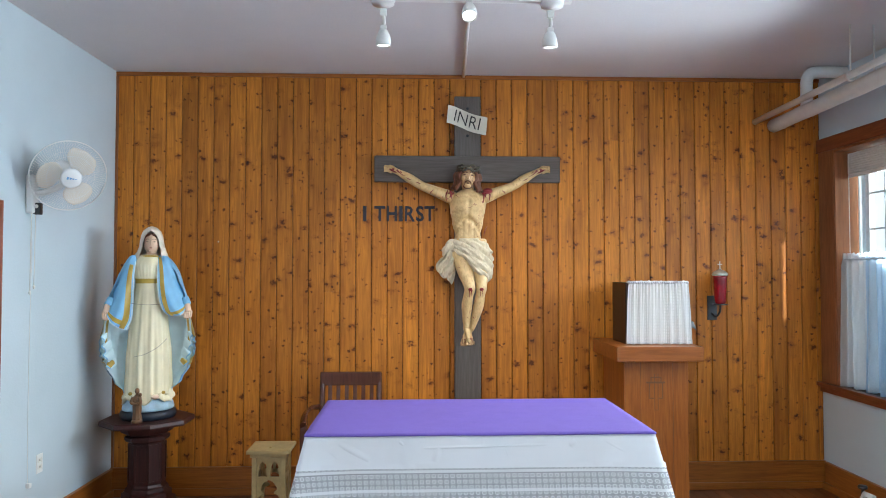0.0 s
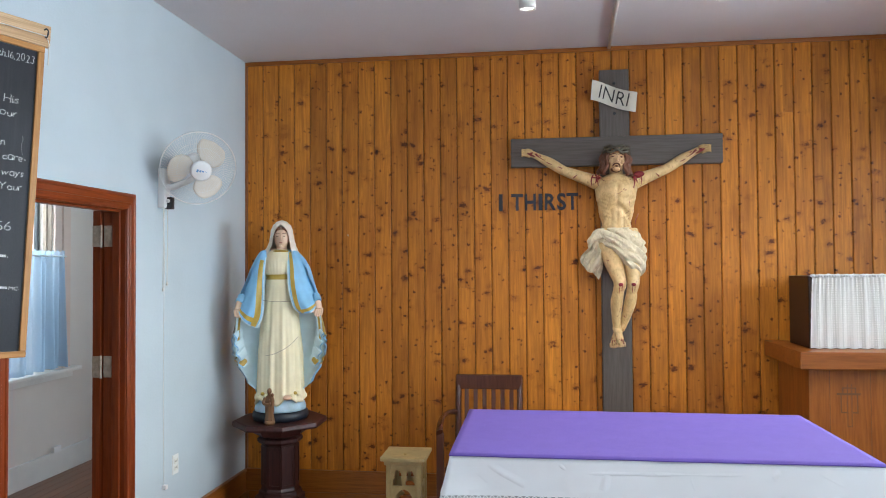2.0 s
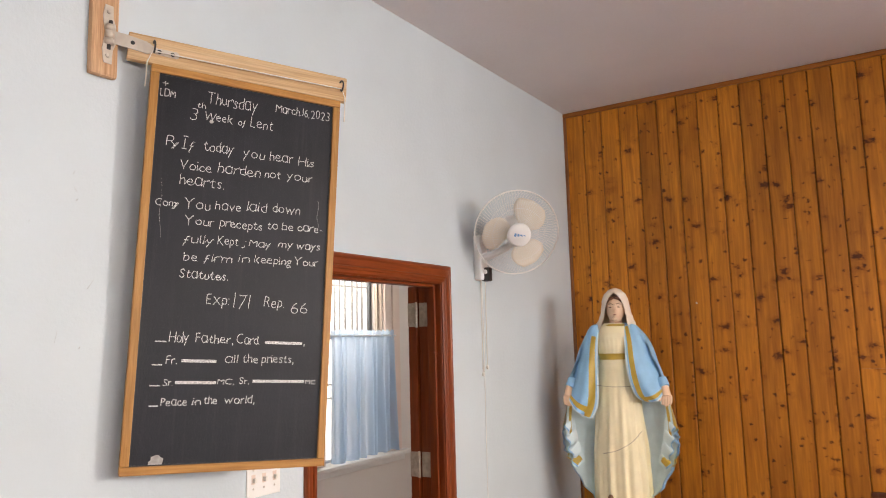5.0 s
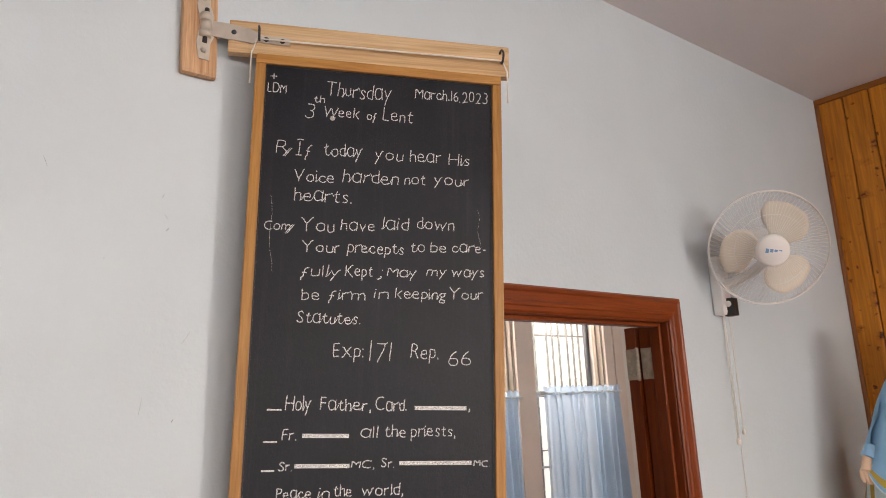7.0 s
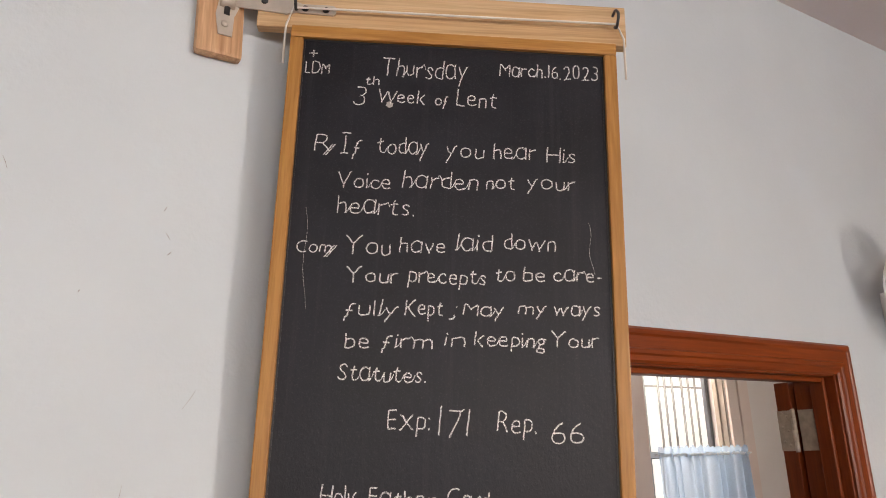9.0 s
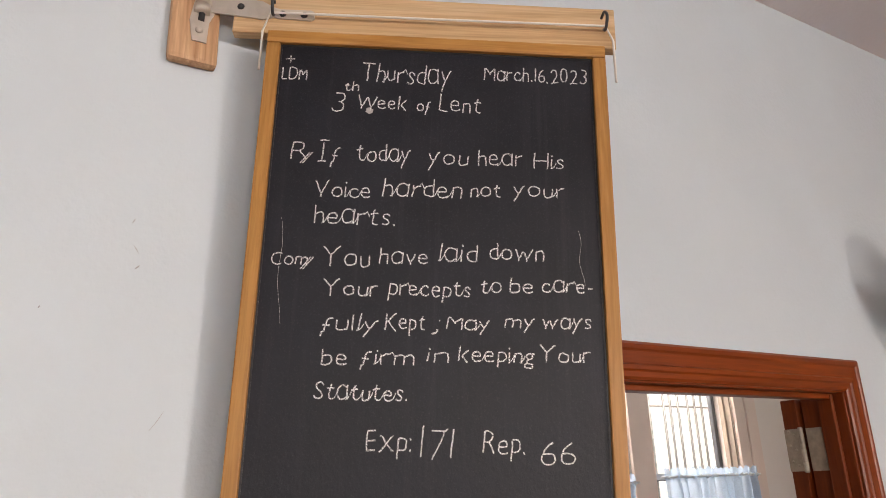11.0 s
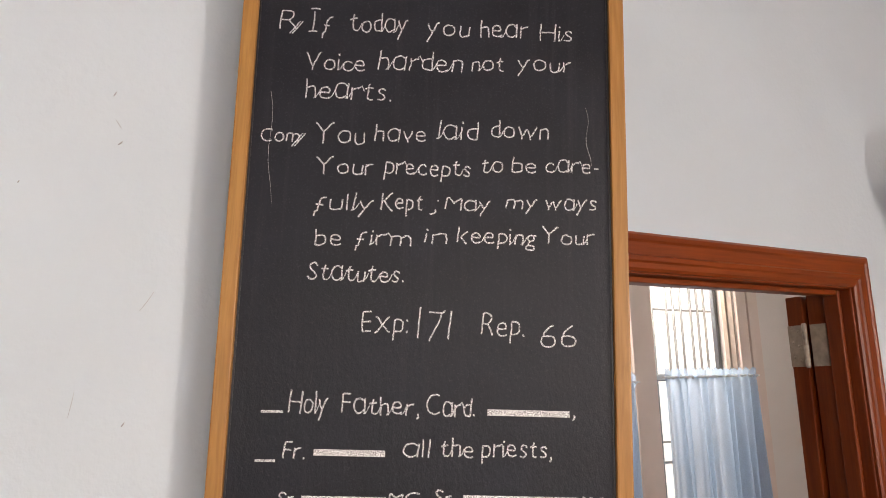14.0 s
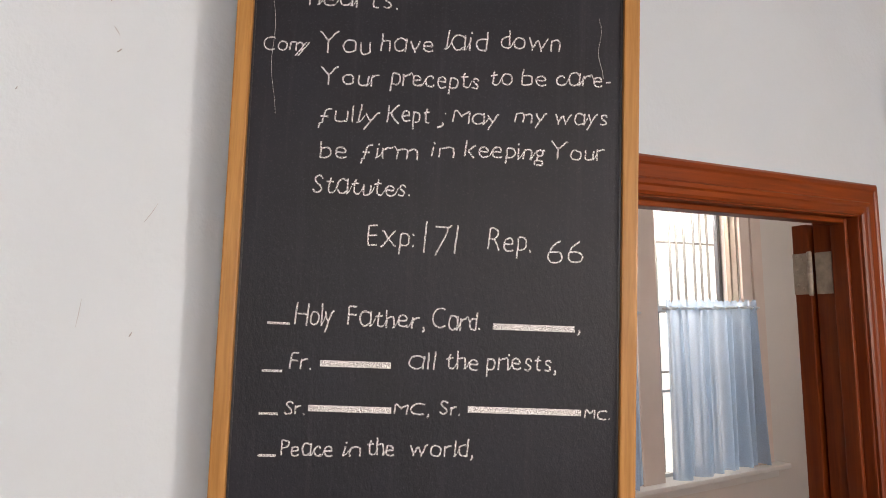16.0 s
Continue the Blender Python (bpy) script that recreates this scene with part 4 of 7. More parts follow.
# smudge at the foot and a worn spot
CHIP = plain("worn_grey", (0.42, 0.40, 0.38), 0.9, vary=0.3, scale=60)
for spots in (((0.075, -1.097, 0.017), (0.066, -1.106, 0.013)), ((0.155, -0.118, 0.006),)):
    bm = bmesh.new()
    for k0, (cx, cy, r) in enumerate(spots):
        ring = [up @ Vector((cx + r * (1 + 0.25 * math.sin(k * 2.3)) * math.cos(k * math.pi / 8), max(-BH + 0.002, cy + r * math.sin(k * math.pi / 8)), 0.0006 + 0.0001 * k0)) for k in range(16)]
        bm.faces.new([bm.verts.new(p) for p in ring])
    part("worn_spot", bm, CHIP, board, "pale chipped spot on the slate")
for u, z0, z1 in ((0.024, 2.20, 2.03), (0.492, 2.17, 2.08)):
    bm = bmesh.new()
    pts = [to_board @ slate_face @ Vector((u + 0.003 * math.sin(k), z0 + (z1 - z0) * k / 8, 0.0007)) for k in range(9)]
    tube(bm, pts, 0.00022, 4)
    part("chalk_scratch", bm, CHALK, board)
# raised arm that carries the board
arm = thing("hinged_arm", slate_face @ pose(-0.075, 2.548, -0.012) @ pose(0, 0, 0, 0, 0, ROLL + 0.2), "raw pine swinging arm with a steel hinge, fixed to the wall", "bracket")
bm = bmesh.new()
box(bm, 0.0, 0.672, 0.0, 0.082, -0.022, 0.0, 0.003)
part("rail", bm, RAW_PINE, arm)


def cut_plate(bm, outline, z0, z1, m=None):
    """A flat plate of a given outline."""
    rings = [[Vector((x, y, z)) for x, y in outline] for z in (z0, z1)]
    if m is not None:
        rings = [[m @ p for p in r] for r in rings]
    loft(bm, rings)
    for f in bm.faces:
        f.smooth = False


bm = bmesh.new()
cut_plate(bm, [(-0.045, 0.034), (0.0, 0.030), (0.040, 0.026), (0.052, 0.024), (0.070, 0.030), (0.078, 0.028), (0.135, 0.026), (0.140, 0.030), (0.140, 0.042), (0.134, 0.046), (0.080, 0.046), (0.068, 0.050), (0.050, 0.060), (0.0, 0.068), (-0.045, 0.072)], 0.0008, 0.0045)
hinge = part("strap_hinge", bm, STEEL, arm, "galvanised steel strap hinge")
for x, yv in ((0.012, 0.048), (0.085, 0.037), (0.122, 0.036)):
    bm = bmesh.new()
    lathe(bm, [(0, 0), (0.0065, 0), (0.0045, 0.003), (0, 0.003)], n=10, m=pose(x, yv, 0.0045))
    part("screw", bm, DARK_IRON, hinge)
for k, (y0, y1) in enumerate(((0.024, 0.040), (0.042, 0.064), (0.066, 0.082))):
    bm = bmesh.new()
    lathe(bm, [(0.003, 0), (0.0135, 0), (0.0135, y1 - y0), (0.003, y1 - y0)], n=20, m=pose(-0.050, y0, 0.012, -90, 0, 0))
    part("knuckle", bm, STEEL, hinge)
bm = bmesh.new()
tube(bm, [(-0.050, 0.010, 0.012), (-0.050, 0.096, 0.012)], 0.0055, 8)
part("hinge_pin", bm, DARK_IRON, hinge)
for x in (0.068, 0.648):
    bm = bmesh.new()
    tube(bm, smooth_path([(x, 0.062, 0.0), (x, 0.062, 0.018), (x + 0.002, 0.05, 0.027), (x + 0.002, 0.036, 0.022), (x + 0.002, 0.030, 0.012), (x + 0.002, 0.036, 0.004)], 4), 0.0028, 8)
    part("hook", bm, DARK_IRON, arm, "dark steel screw hook")
bm = bmesh.new()
tube(bm, [(0.054, -0.075, 0.004), (0.054, 0.0, 0.006), (0.066, 0.032, 0.014), (0.36, 0.034, 0.013), (0.650, 0.036, 0.014), (0.664, 0.01, 0.008), (0.666, -0.07, 0.004)], 0.0021, 6)
part("cord", bm, CORD, arm, "thin white hanging cord")
plate = thing("wall_block", WEST @ pose(LEFT, 0, 0), "raw pine mounting block with a steel hinge plate on the wall", "bracket")
quick("block", [(0.0, 0.024, 2.542, 2.624, 2.482, 2.80)], RAW_PINE_V, plate, bevel=0.009)
bm = bmesh.new()
cut_plate(bm, [(2.578, 2.520), (2.602, 2.520), (2.604, 2.56), (2.612, 2.580), (2.612, 2.635), (2.604, 2.655), (2.602, 2.692), (2.578, 2.692), (2.572, 2.655), (2.580, 2.61), (2.572, 2.56)], 0.0245, 0.0275, Matrix(((0, 0, 1, 0), (1, 0, 0, 0), (0, 1, 0, 0), (0, 0, 0, 1))))
part("hinge_plate", bm, STEEL, plate, "galvanised steel hinge plate")
for z in (2.542, 2.672):
    bm = bmesh.new()
    lathe(bm, [(0, 0), (0.007, 0), (0.005, 0.003), (0, 0.003)], n=10, m=pose(0.027, 2.588, z, 0, 90, 0))
    part("screw", bm, STEEL, plate)

# ------------------------------------------------------------------ tabernacle and its pedestal
ped = thing("tabernacle_pedestal", pose(1.30, 5.46, 0), "light brown oak pedestal with a wide top and a carved cross", "pedestal")
quick("shaft", [(-0.225, 0.225, -0.24, 0.30, 0.075, 1.062)], OAK, ped, bevel=0.005)
quick("top_slab", [(-0.298, 0.302, -0.33, 0.34, 1.064, 1.165)], OAK_H, ped, bevel=0.006)
quick("plinth", [(-0.235, 0.235, -0.25, 0.30, 0.0, 0.075)], OAK_H, ped, bevel=0.005)
CARVED = plain("carved_line", (0.17, 0.065, 0.02), 0.6)
bm = bmesh.new()
for b in ((-0.014, 0.014, 0.72, 0.97), (-0.07, 0.06, 0.905, 0.917), (-0.05, -0.043, 0.80, 0.905), (0.04, 0.047, 0.80, 0.905), (-0.05, -0.016, 0.80, 0.807), (0.016, 0.047, 0.80, 0.807), (-0.04, -0.034, 0.917, 0.95), (0.03, 0.036, 0.917, 0.95), (-0.034, 0.03, 0.944, 0.95)):
    if b[0] == -0.014:
        box(bm, -0.014, -0.010, -0.2412, -0.2402, b[2], b[3]); box(bm, 0.010, 0.014, -0.2412, -0.2402, b[2], b[3]); box(bm, -0.010, 0.010, -0.2412, -0.2402, b[2], b[2] + 0.004)
    else:
        box(bm, b[0], b[1], -0.2412, -0.2402, b[2], b[3])
part("carved_cross", bm, CARVED, ped, "cross outline cut into the front")
for x in (-0.11, 0.115):
    quick("joint", [(x, x + 0.003, -0.2415, -0.2402, 0.09, 1.05)], CARVED, ped, bevel=0)
tab = thing("tabernacle", pose(1.345, 5.44, 1.165), "dark brown box with a white lace veil over its front", "tabernacle")
quick("body", [(-0.225, 0.215, -0.12, 0.22, 0.0, 0.435)], BROWN_METAL, tab, bevel=0.006)
quick("door_panel", [(-0.20, 0.20, -0.126, -0.1205, 0.02, 0.42)], plain("pale_gilt", (0.60, 0.47, 0.27), 0.5, 0.1, vary=0.15), tab, "pale gilt door behind the veil")


def veil_material(name):
    """White curtain lace: denser upright bands and a small net between them."""
    m = sheer(name, (0.93, 0.93, 0.93), 0.30, 0.10)
    n, l = m.node_tree.nodes, m.node_tree.links
    mixer = n["Material Output"].inputs["Surface"].links[0].from_node
    band = ramp(n, [(0.42, (0.10, 0.10, 0.10)), (0.58, (0.34, 0.34, 0.34))])
    l.new(noise_tex(n, l, coords(n, l, (26, 0.01, 0.3)), 1.0, 1), band.inputs[0])
    vo = n.new("ShaderNodeTexVoronoi")
    vo.inputs["Scale"].default_value, vo.inputs["Randomness"].default_value = 1.0, 0.2
    l.new(coords(n, l, (75, 0.01, 95)), vo.inputs["Vector"])
    dots = ramp(n, [(0.25, (0.15, 0.15, 0.15)), (0.42, (1, 1, 1))])
    l.new(vo.outputs["Distance"], dots.inputs[0])
    l.new(mix(n, l, 1.0, band.outputs[0], dots.outputs[0], "MULTIPLY"), mixer.inputs[0])
    return m


VEIL = veil_material("white_veil")
bm = bmesh.new()
g = []
for j in range(25):
    v = j / 24
    row = []
    for i in range(121):
        u = i / 120
        x = (u - 0.5) * (0.425 + 0.045 * v ** 0.7)
        f = 0.0036 * math.sin(u * 45 + 1.3 * math.sin(u * 8) + 0.5 * v) * (0.5 + 0.7 * v) + 0.003 * math.sin(u * 118) * (1 - v) ** 2
        row.append((x + 0.004, -0.141 - 0.012 * v + f, 0.436 - 0.432 * v + 0.0025 * math.sin(u * 45) * (j == 24)))
    g.append(row)
loft(bm, g, closed=False)
part("veil", bm, VEIL, tab, "gathered white lace veil")
bm = bmesh.new()
tube(bm, [(-0.215 + 0.43 * k / 90, -0.140 + 0.005 * math.sin(k * 1.9), 0.437 + 0.004 * math.sin(k * 2.3)) for k in range(91)], [0.009 + 0.003 * math.sin(k * 2.9) for k in range(91)], 8)
part("gathered_heading", bm, VEIL, tab, "gathered white veil heading")
bm = bmesh.new()
limb_path = smooth_path([(0.0, 0.0, 0.0), (0.0, 0.0, 0.02), (0.004, 0.0, 0.08), (0.006, -0.004, 0.125)], 5)
tube(bm, limb_path, [0.022 - 0.012 * k / (len(limb_path) - 1) + 0.002 * math.sin(k * 2.1) for k in range(len(limb_path))], 10)
lathe(bm, [(0.0, -0.014), (0.010, -0.010), (0.014, 0.0), (0.011, 0.011), (0.0, 0.015)], (0.007, -0.005, 0.146), 12)
for side, reach in ((1, 0.062), (-1, 0.026)):
    rings = []
    for k in range(9):
        t = k / 8
        x, z = side * (0.006 + reach * t), 0.105 + 0.060 * math.sin(t * 2.4) - 0.055 * t
        w = 0.026 * math.sin(math.pi * (0.25 + 0.72 * t)) + 0.002
        rings.append([(x, 0.012 + 0.003 * math.cos(q), z + w * math.sin(q)) for q in [2 * math.pi * i / 8 for i in range(8)]])
    loft(bm, rings)
whole("angel_statuette", bm, plain("grey_pewter", (0.25, 0.26, 0.26), 0.4, 0.6), "small grey metal winged statuette on the pedestal", "statuette", pose(1.578, 5.36, 1.1655))

# sanctuary lamp
lamp = thing("sanctuary_lamp", pose(1.955, FRONT, 1.30), "red glass sanctuary lamp on a dark iron wall bracket", "lamp")
quick("back_plate", [(-0.045, 0.03, -0.012, -0.001, 0.0, 0.19)], DARK_IRON, lamp, bevel=0.004)
bm = bmesh.new()
tube(bm, smooth_path([(-0.01, -0.01, 0.05), (0.0, -0.06, 0.03), (0.01, -0.11, 0.07), (0.01, -0.12, 0.12)], 5), 0.008, 8)
lathe(bm, [(0, 0.122), (0.055, 0.122), (0.06, 0.128), (0.0, 0.130)], (0.01, -0.12, 0), 20)
part("bracket_arm", bm, DARK_IRON, lamp)
bm = bmesh.new()
lathe(bm, [(0.0, 0.131), (0.034, 0.131), (0.042, 0.15), (0.044, 0.20), (0.052, 0.32), (0.055, 0.35), (0.05, 0.352), (0.046, 0.32), (0.038, 0.18), (0.0, 0.17)], (0.01, -0.12, 0), 24)
part("red_glass", bm, plain("red_glass", (0.30, 0.004, 0.012), 0.08, coat=0.6, vary=0.2, bumpy=0), lamp, "deep red glass chimney")
bm = bmesh.new()
lathe(bm, [(0.057, 0.345), (0.060, 0.355), (0.050, 0.372), (0.030, 0.385), (0.012, 0.392), (0.008, 0.40), (0.0, 0.40)], (0.01, -0.12, 0), 20)
box(bm, 0.007, 0.013, -0.123, -0.117, 0.395, 0.455)
box(bm, -0.007, 0.027, -0.123, -0.117, 0.428, 0.436)
part("lid", bm, STEEL, lamp, "silver lid with a small cross")

# ------------------------------------------------------------------ windows
def gathered(bm, y0, y1, z0, z1, depth, waves, seed, rows=22, cols=150, lean=0.0):
    """A gathered curtain in the yz plane."""
    g = []
    for j in range(rows + 1):
        v = j / rows
        row = []
        for i in range(cols + 1):
            u = i / cols
            s = u * waves * 2 * math.pi
            a = depth * (0.75 * math.sin(s + 0.9 * math.sin(s * 0.37 + seed) + 0.7 * v * math.sin(seed + u * 9)) + 0.55 * (0.4 + v) * math.sin(s * 0.43 + seed * 2 + v * 0.8))
            top = 0.25 if v < 0.06 else 0.6 + 0.4 * v
            spread = 1 - 0.04 * (1 - v) * 0
            row.append((a * top, y0 + (y1 - y0) * u * spread + lean * v * (0.5 - u), z1 + (z0 - z1) * v + (0.010 * math.sin(s * 1.7) * math.sin(s * 0.6 + seed) if v == 0 else 0) + (0.008 * math.sin(s * 0.5 + seed) if j == rows else 0)))
        g.append(row)
    loft(bm, g, closed=False)
    return bm


def curtain(name, x, y0, y1, z0, z1, waves, seed, mat, label, cols=150):
    th = thing(name, pose(x, 0, 0), label, "curtain")
    bm = gathered(bmesh.new(), y0, y1, z0, z1 + 0.012, 0.034, waves * 1.25, seed, cols=220)
    part("cloth", bm, mat, th)
    bm = bmesh.new()
    n = 60
    tube(bm, [(0.004 * math.sin(k * 1.3), y0 + (y1 - y0) * k / n, z1 - 0.03 + 0.003 * math.sin(k * 2.1)) for k in range(n + 1)], [0.008 + 0.003 * math.sin(k * 2.7) for k in range(n + 1)], 8)
    part("heading", bm, WHITE_SHEER, th, "gathered rod pocket")
    bm = bmesh.new()
    tube(bm, [(0.0, y0 - 0.02, z1 - 0.03), (0.0, y1 + 0.02, z1 - 0.03)], 0.005, 8)
    part("rod", bm, WHITE_PAINT, th)
    return th


def sash(th, x, y0, y1, z0, z1, cols, rows, mat, bar=0.014, rim=0.045):
    quick("sash_frame", [(x, x + 0.03, y0, y0 + rim, z0, z1), (x, x + 0.03, y1 - rim, y1, z0, z1), (x, x + 0.029, y0 + rim, y1 - rim, z0, z0 + rim), (x, x + 0.029, y0 + rim, y1 - rim, z1 - rim, z1)], mat, th, bevel=0.003)
    for k in range(1, cols):
        y = y0 + rim + (y1 - y0 - 2 * rim) * k / cols
        quick("glazing_bar", [(x + 0.006, x + 0.022, y - bar / 2, y + bar / 2, z0 + rim, z1 - rim)], mat, th, bevel=0.002)
    for k in range(1, rows):
        z = z0 + rim + (z1 - z0 - 2 * rim) * k / rows
        quick("glazing_bar", [(x + 0.007, x + 0.021, y0 + rim, y1 - rim, z - bar / 2, z + bar / 2)], mat, th, bevel=0.002)
    bm = bmesh.new()
    box(bm, x + 0.012, x + 0.016, y0 + rim - 0.004, y1 - rim + 0.004, z0 + rim - 0.004, z1 - rim + 0.004)
    pane = part("pane", bm, PANE, th, "clear window glass")
    pane.visible_shadow = False


# east window beside the pine wall
win = thing("window_1", pose(0, 0, 0), "assumed unseen tall window in a brown wooden frame with a lowered white shade", "window", kind="structure")
GREYSASH = plain("pale_sash_paint", (0.62, 0.66, 0.68), 0.45)
sash(win, RIGHT + 0.17, WIN_Y0 + 0.02, WIN_Y1 - 0.02, WIN_Z0 + 0.02, 1.70, 4, 3, GREYSASH)
sash(win, RIGHT + 0.21, WIN_Y0 + 0.02, WIN_Y1 - 0.02, 1.68, WIN_Z1 - 0.02, 4, 3, GREYSASH)
quick("side_casing", [(RIGHT - 0.022, RIGHT - 0.001, WIN_Y1 + 0.004, FRONT - 0.022, WIN_Z0 + 0.002, WIN_Z1 + 0.10)], WINDOW_WOOD, win)
quick("side_casing", [(RIGHT - 0.022, RIGHT - 0.001, WIN_Y0 - 0.12, WIN_Y0 - 0.004, WIN_Z0 + 0.002, WIN_Z1 + 0.10)], WINDOW_WOOD, win)
quick("head_casing", [(RIGHT - 0.030, RIGHT - 0.001, WIN_Y0 - 0.14, FRONT - 0.003, WIN_Z1 + 0.004, WIN_Z1 + 0.11)], SILL_WOOD, win)
quick("jamb_lining", [(RIGHT - 0.02, RIGHT + 0.16, WIN_Y1 - 0.016, WIN_Y1 + 0.003, WIN_Z0 + 0.002, WIN_Z1)], WINDOW_WOOD, win)
quick("jamb_lining", [(RIGHT - 0.02, RIGHT + 0.16, WIN_Y0 - 0.003, WIN_Y0 + 0.016, WIN_Z0 + 0.002, WIN_Z1)], WINDOW_WOOD, win)
quick("head_lining", [(RIGHT - 0.02, RIGHT + 0.16, WIN_Y0 + 0.017, WIN_Y1 - 0.017, WIN_Z1 - 0.016, WIN_Z1 + 0.003)], WINDOW_WOOD, win)
quick("window_sill", [(RIGHT - 0.055, RIGHT + 0.17, WIN_Y0 - 0.14, FRONT - 0.003, WIN_Z0 - 0.03, WIN_Z0)], SILL_WOOD, win, "reddish-brown wooden window sill", bevel=0.006)
quick("apron", [(RIGHT - 0.025, RIGHT - 0.001, WIN_Y0 - 0.12, FRONT - 0.004, WIN_Z0 - 0.075, WIN_Z0 - 0.031)], SILL_WOOD, win)
shade = thing("roller_shade", pose(RIGHT + 0.09, 0, 0), "white folded window shade with a hanging cord", "blind")
bm = bmesh.new()
for k in range(9):
    z = WIN_Z1 - 0.035 - k * 0.017
    box(bm, -0.018 - 0.002 * (k % 2), 0.018, WIN_Y0 + 0.03, WIN_Y1 - 0.03, z - 0.0155, z, 0.003)
part("folds", bm, plain("shade_cloth", (0.74, 0.73, 0.69), 0.8), shade)
quick("bottom_bar", [(-0.014, 0.014, WIN_Y0 + 0.03, WIN_Y1 - 0.03, WIN_Z1 - 0.215, WIN_Z1 - 0.19)], WHITE_PAINT, shade)
bm = bmesh.new()
tube(bm, [(-0.03, WIN_Y1 - 0.06, WIN_Z1 - 0.04), (-0.03, WIN_Y1 - 0.062, 1.3)], 0.003, 6)
part("cord", bm, CORD, shade)
curtain("cafe_curtain", RIGHT + 0.035, 5.20, 5.578, 0.824, 1.80, 4.5, 1.0, WHITE_SHEER, "very pale blue sheer half curtain drawn to the window's edge")
curtain("cafe_curtain", RIGHT + 0.040, 4.80, 5.31, 0.826, 1.80, 6, 2.2, BLUE_SHEER, "pale blue sheer half curtain on a rod")
# openings out of view, glazed like the first
for k, (a, b) in enumerate(W2[1:]):
    w = thing("window_%d" % (k + 2), pose(0, 0, 0), "assumed unseen tall window in a brown wooden frame", "window", kind="structure")
    quick("sash_frame", [(RIGHT + 0.2, RIGHT + 0.23, a, a + 0.05, WIN_Z0, WIN_Z1), (RIGHT + 0.2, RIGHT + 0.23, b - 0.05, b, WIN_Z0, WIN_Z1), (RIGHT + 0.2, RIGHT + 0.229, a + 0.05, b - 0.05, 1.68, 1.74)], GREYSASH, w)
    curtain("cafe_curtain", RIGHT + 0.075, a + 0.03, b - 0.03, 0.835, 1.72, 15, 1.0 + k, BLUE_SHEER, "pale blue sheer half curtain on a rod")

# sash for the invented west opening, out of view round the fill lamp
w = thing("window_5", WEST, "assumed unseen tall window in a brown wooden frame", "window", kind="structure")
quick("sash_frame", [(LEFT - 0.10, LEFT - 0.07, -2.1, -2.05, WIN_Z0, WIN_Z1), (LEFT - 0.10, LEFT - 0.07, -0.95, -0.9, WIN_Z0, WIN_Z1), (LEFT - 0.10, LEFT - 0.071, -2.05, -0.95, 1.68, 1.74)], GREYSASH, w)

# side-room windows
far = thing("window_side_room", pose(0, 0, 0), "white framed sash window with thin outside bars", "window", kind="structure")
DARK_SASH = plain("dark_sash", (0.10, 0.11, 0.12), 0.5)
TAN = plain("tan_reveal", (0.42, 0.35, 0.28), 0.6)
for a, b in ((5.43, 6.15), (4.40, 5.26)):
    sash(far, FX - 0.145, a + 0.002, b - 0.002, 1.76, 2.74, 1, 1, DARK_SASH, rim=0.030)
    sash(far, FX - 0.110, a + 0.002, b - 0.002, 0.84, 1.80, 2, 2, GREYSASH, rim=0.035)
    quick("reveal", [(FX - 0.078, FX - 0.002, b - 0.012, b - 0.001, 0.86, 2.745)], TAN, far, "tan painted window reveal")
    quick("reveal_strip", [(FX - 0.05, FX - 0.038, b - 0.026, b - 0.012, 0.86, 2.745)], TAN, far)
    quick("reveal", [(FX - 0.078, FX - 0.002, a + 0.001, a + 0.012, 0.86, 2.745)], TAN, far, "tan painted window reveal")
GREY_BAR = plain("grey_bar", (0.30, 0.31, 0.30), 0.5)
for y0 in (4.46, 5.80):
    for dy in (0.0, 0.13, 0.19, 0.26, 0.35, 0.415, 0.48, 0.61):
        bm = bmesh.new()
        tube(bm, [(FX - 0.33, y0 + dy, 0.60), (FX - 0.33, y0 + dy + 0.01, 2.95)], 0.0075, 6)
        part("outside_bar", bm, GREY_BAR, far)
for z in (0.60, 1.40, 2.20, 2.95):
    quick("outside_rail", [(FX - 0.345, FX - 0.337, 4.30, 6.60, z - 0.006, z + 0.006)], GREY_BAR, far, bevel=0.001)
quick("side_casing", [(FX + 0.001, FX + 0.022, 6.152, 6.240, 0.86, 2.75), (FX + 0.001, FX + 0.034, 6.241, 6.270, 0.86, 2.75), (FX + 0.001, FX + 0.016, 6.271, 6.36, 0.86, 2.75)], CREAM_PAINT, far)
quick("mullion_casing", [(FX + 0.001, FX + 0.024, 5.265, 5.425, 0.86, 2.75)], CREAM_PAINT, far)
quick("head_casing", [(FX + 0.001, FX + 0.03, 4.30, 6.38, 2.752, 2.86)], CREAM_PAINT, far)
quick("window_sill", [(FX - 0.078, FX + 0.085, 4.32, 6.42, 0.828, 0.858)], WHITE_PAINT, far, "white painted window sill", bevel=0.007)
quick("apron", [(FX + 0.001, FX + 0.02, 4.34, 6.39, 0.775, 0.827)], WHITE_PAINT, far)
curtain("cafe_curtain", FX + 0.062, 5.44, 6.22, 0.875, 1.81, 8.5, 2.0, BLUE_SHEER, "pale blue sheer half curtain on a rod")
curtain("cafe_curtain", FX + 0.062, 4.45, 5.235, 0.875, 1.79, 11, 3.1, BLUE_SHEER, "pale blue sheer half curtain on a rod")
cable_box = thing("cable_box", pose(FX + 0.02, 6.16, 0.19), "small white cable box on the baseboard", "outlet")
quick("cover", [(0, 0.03, -0.045, 0.045, 0, 0.05)], WHITE_PLASTIC, cable_box)

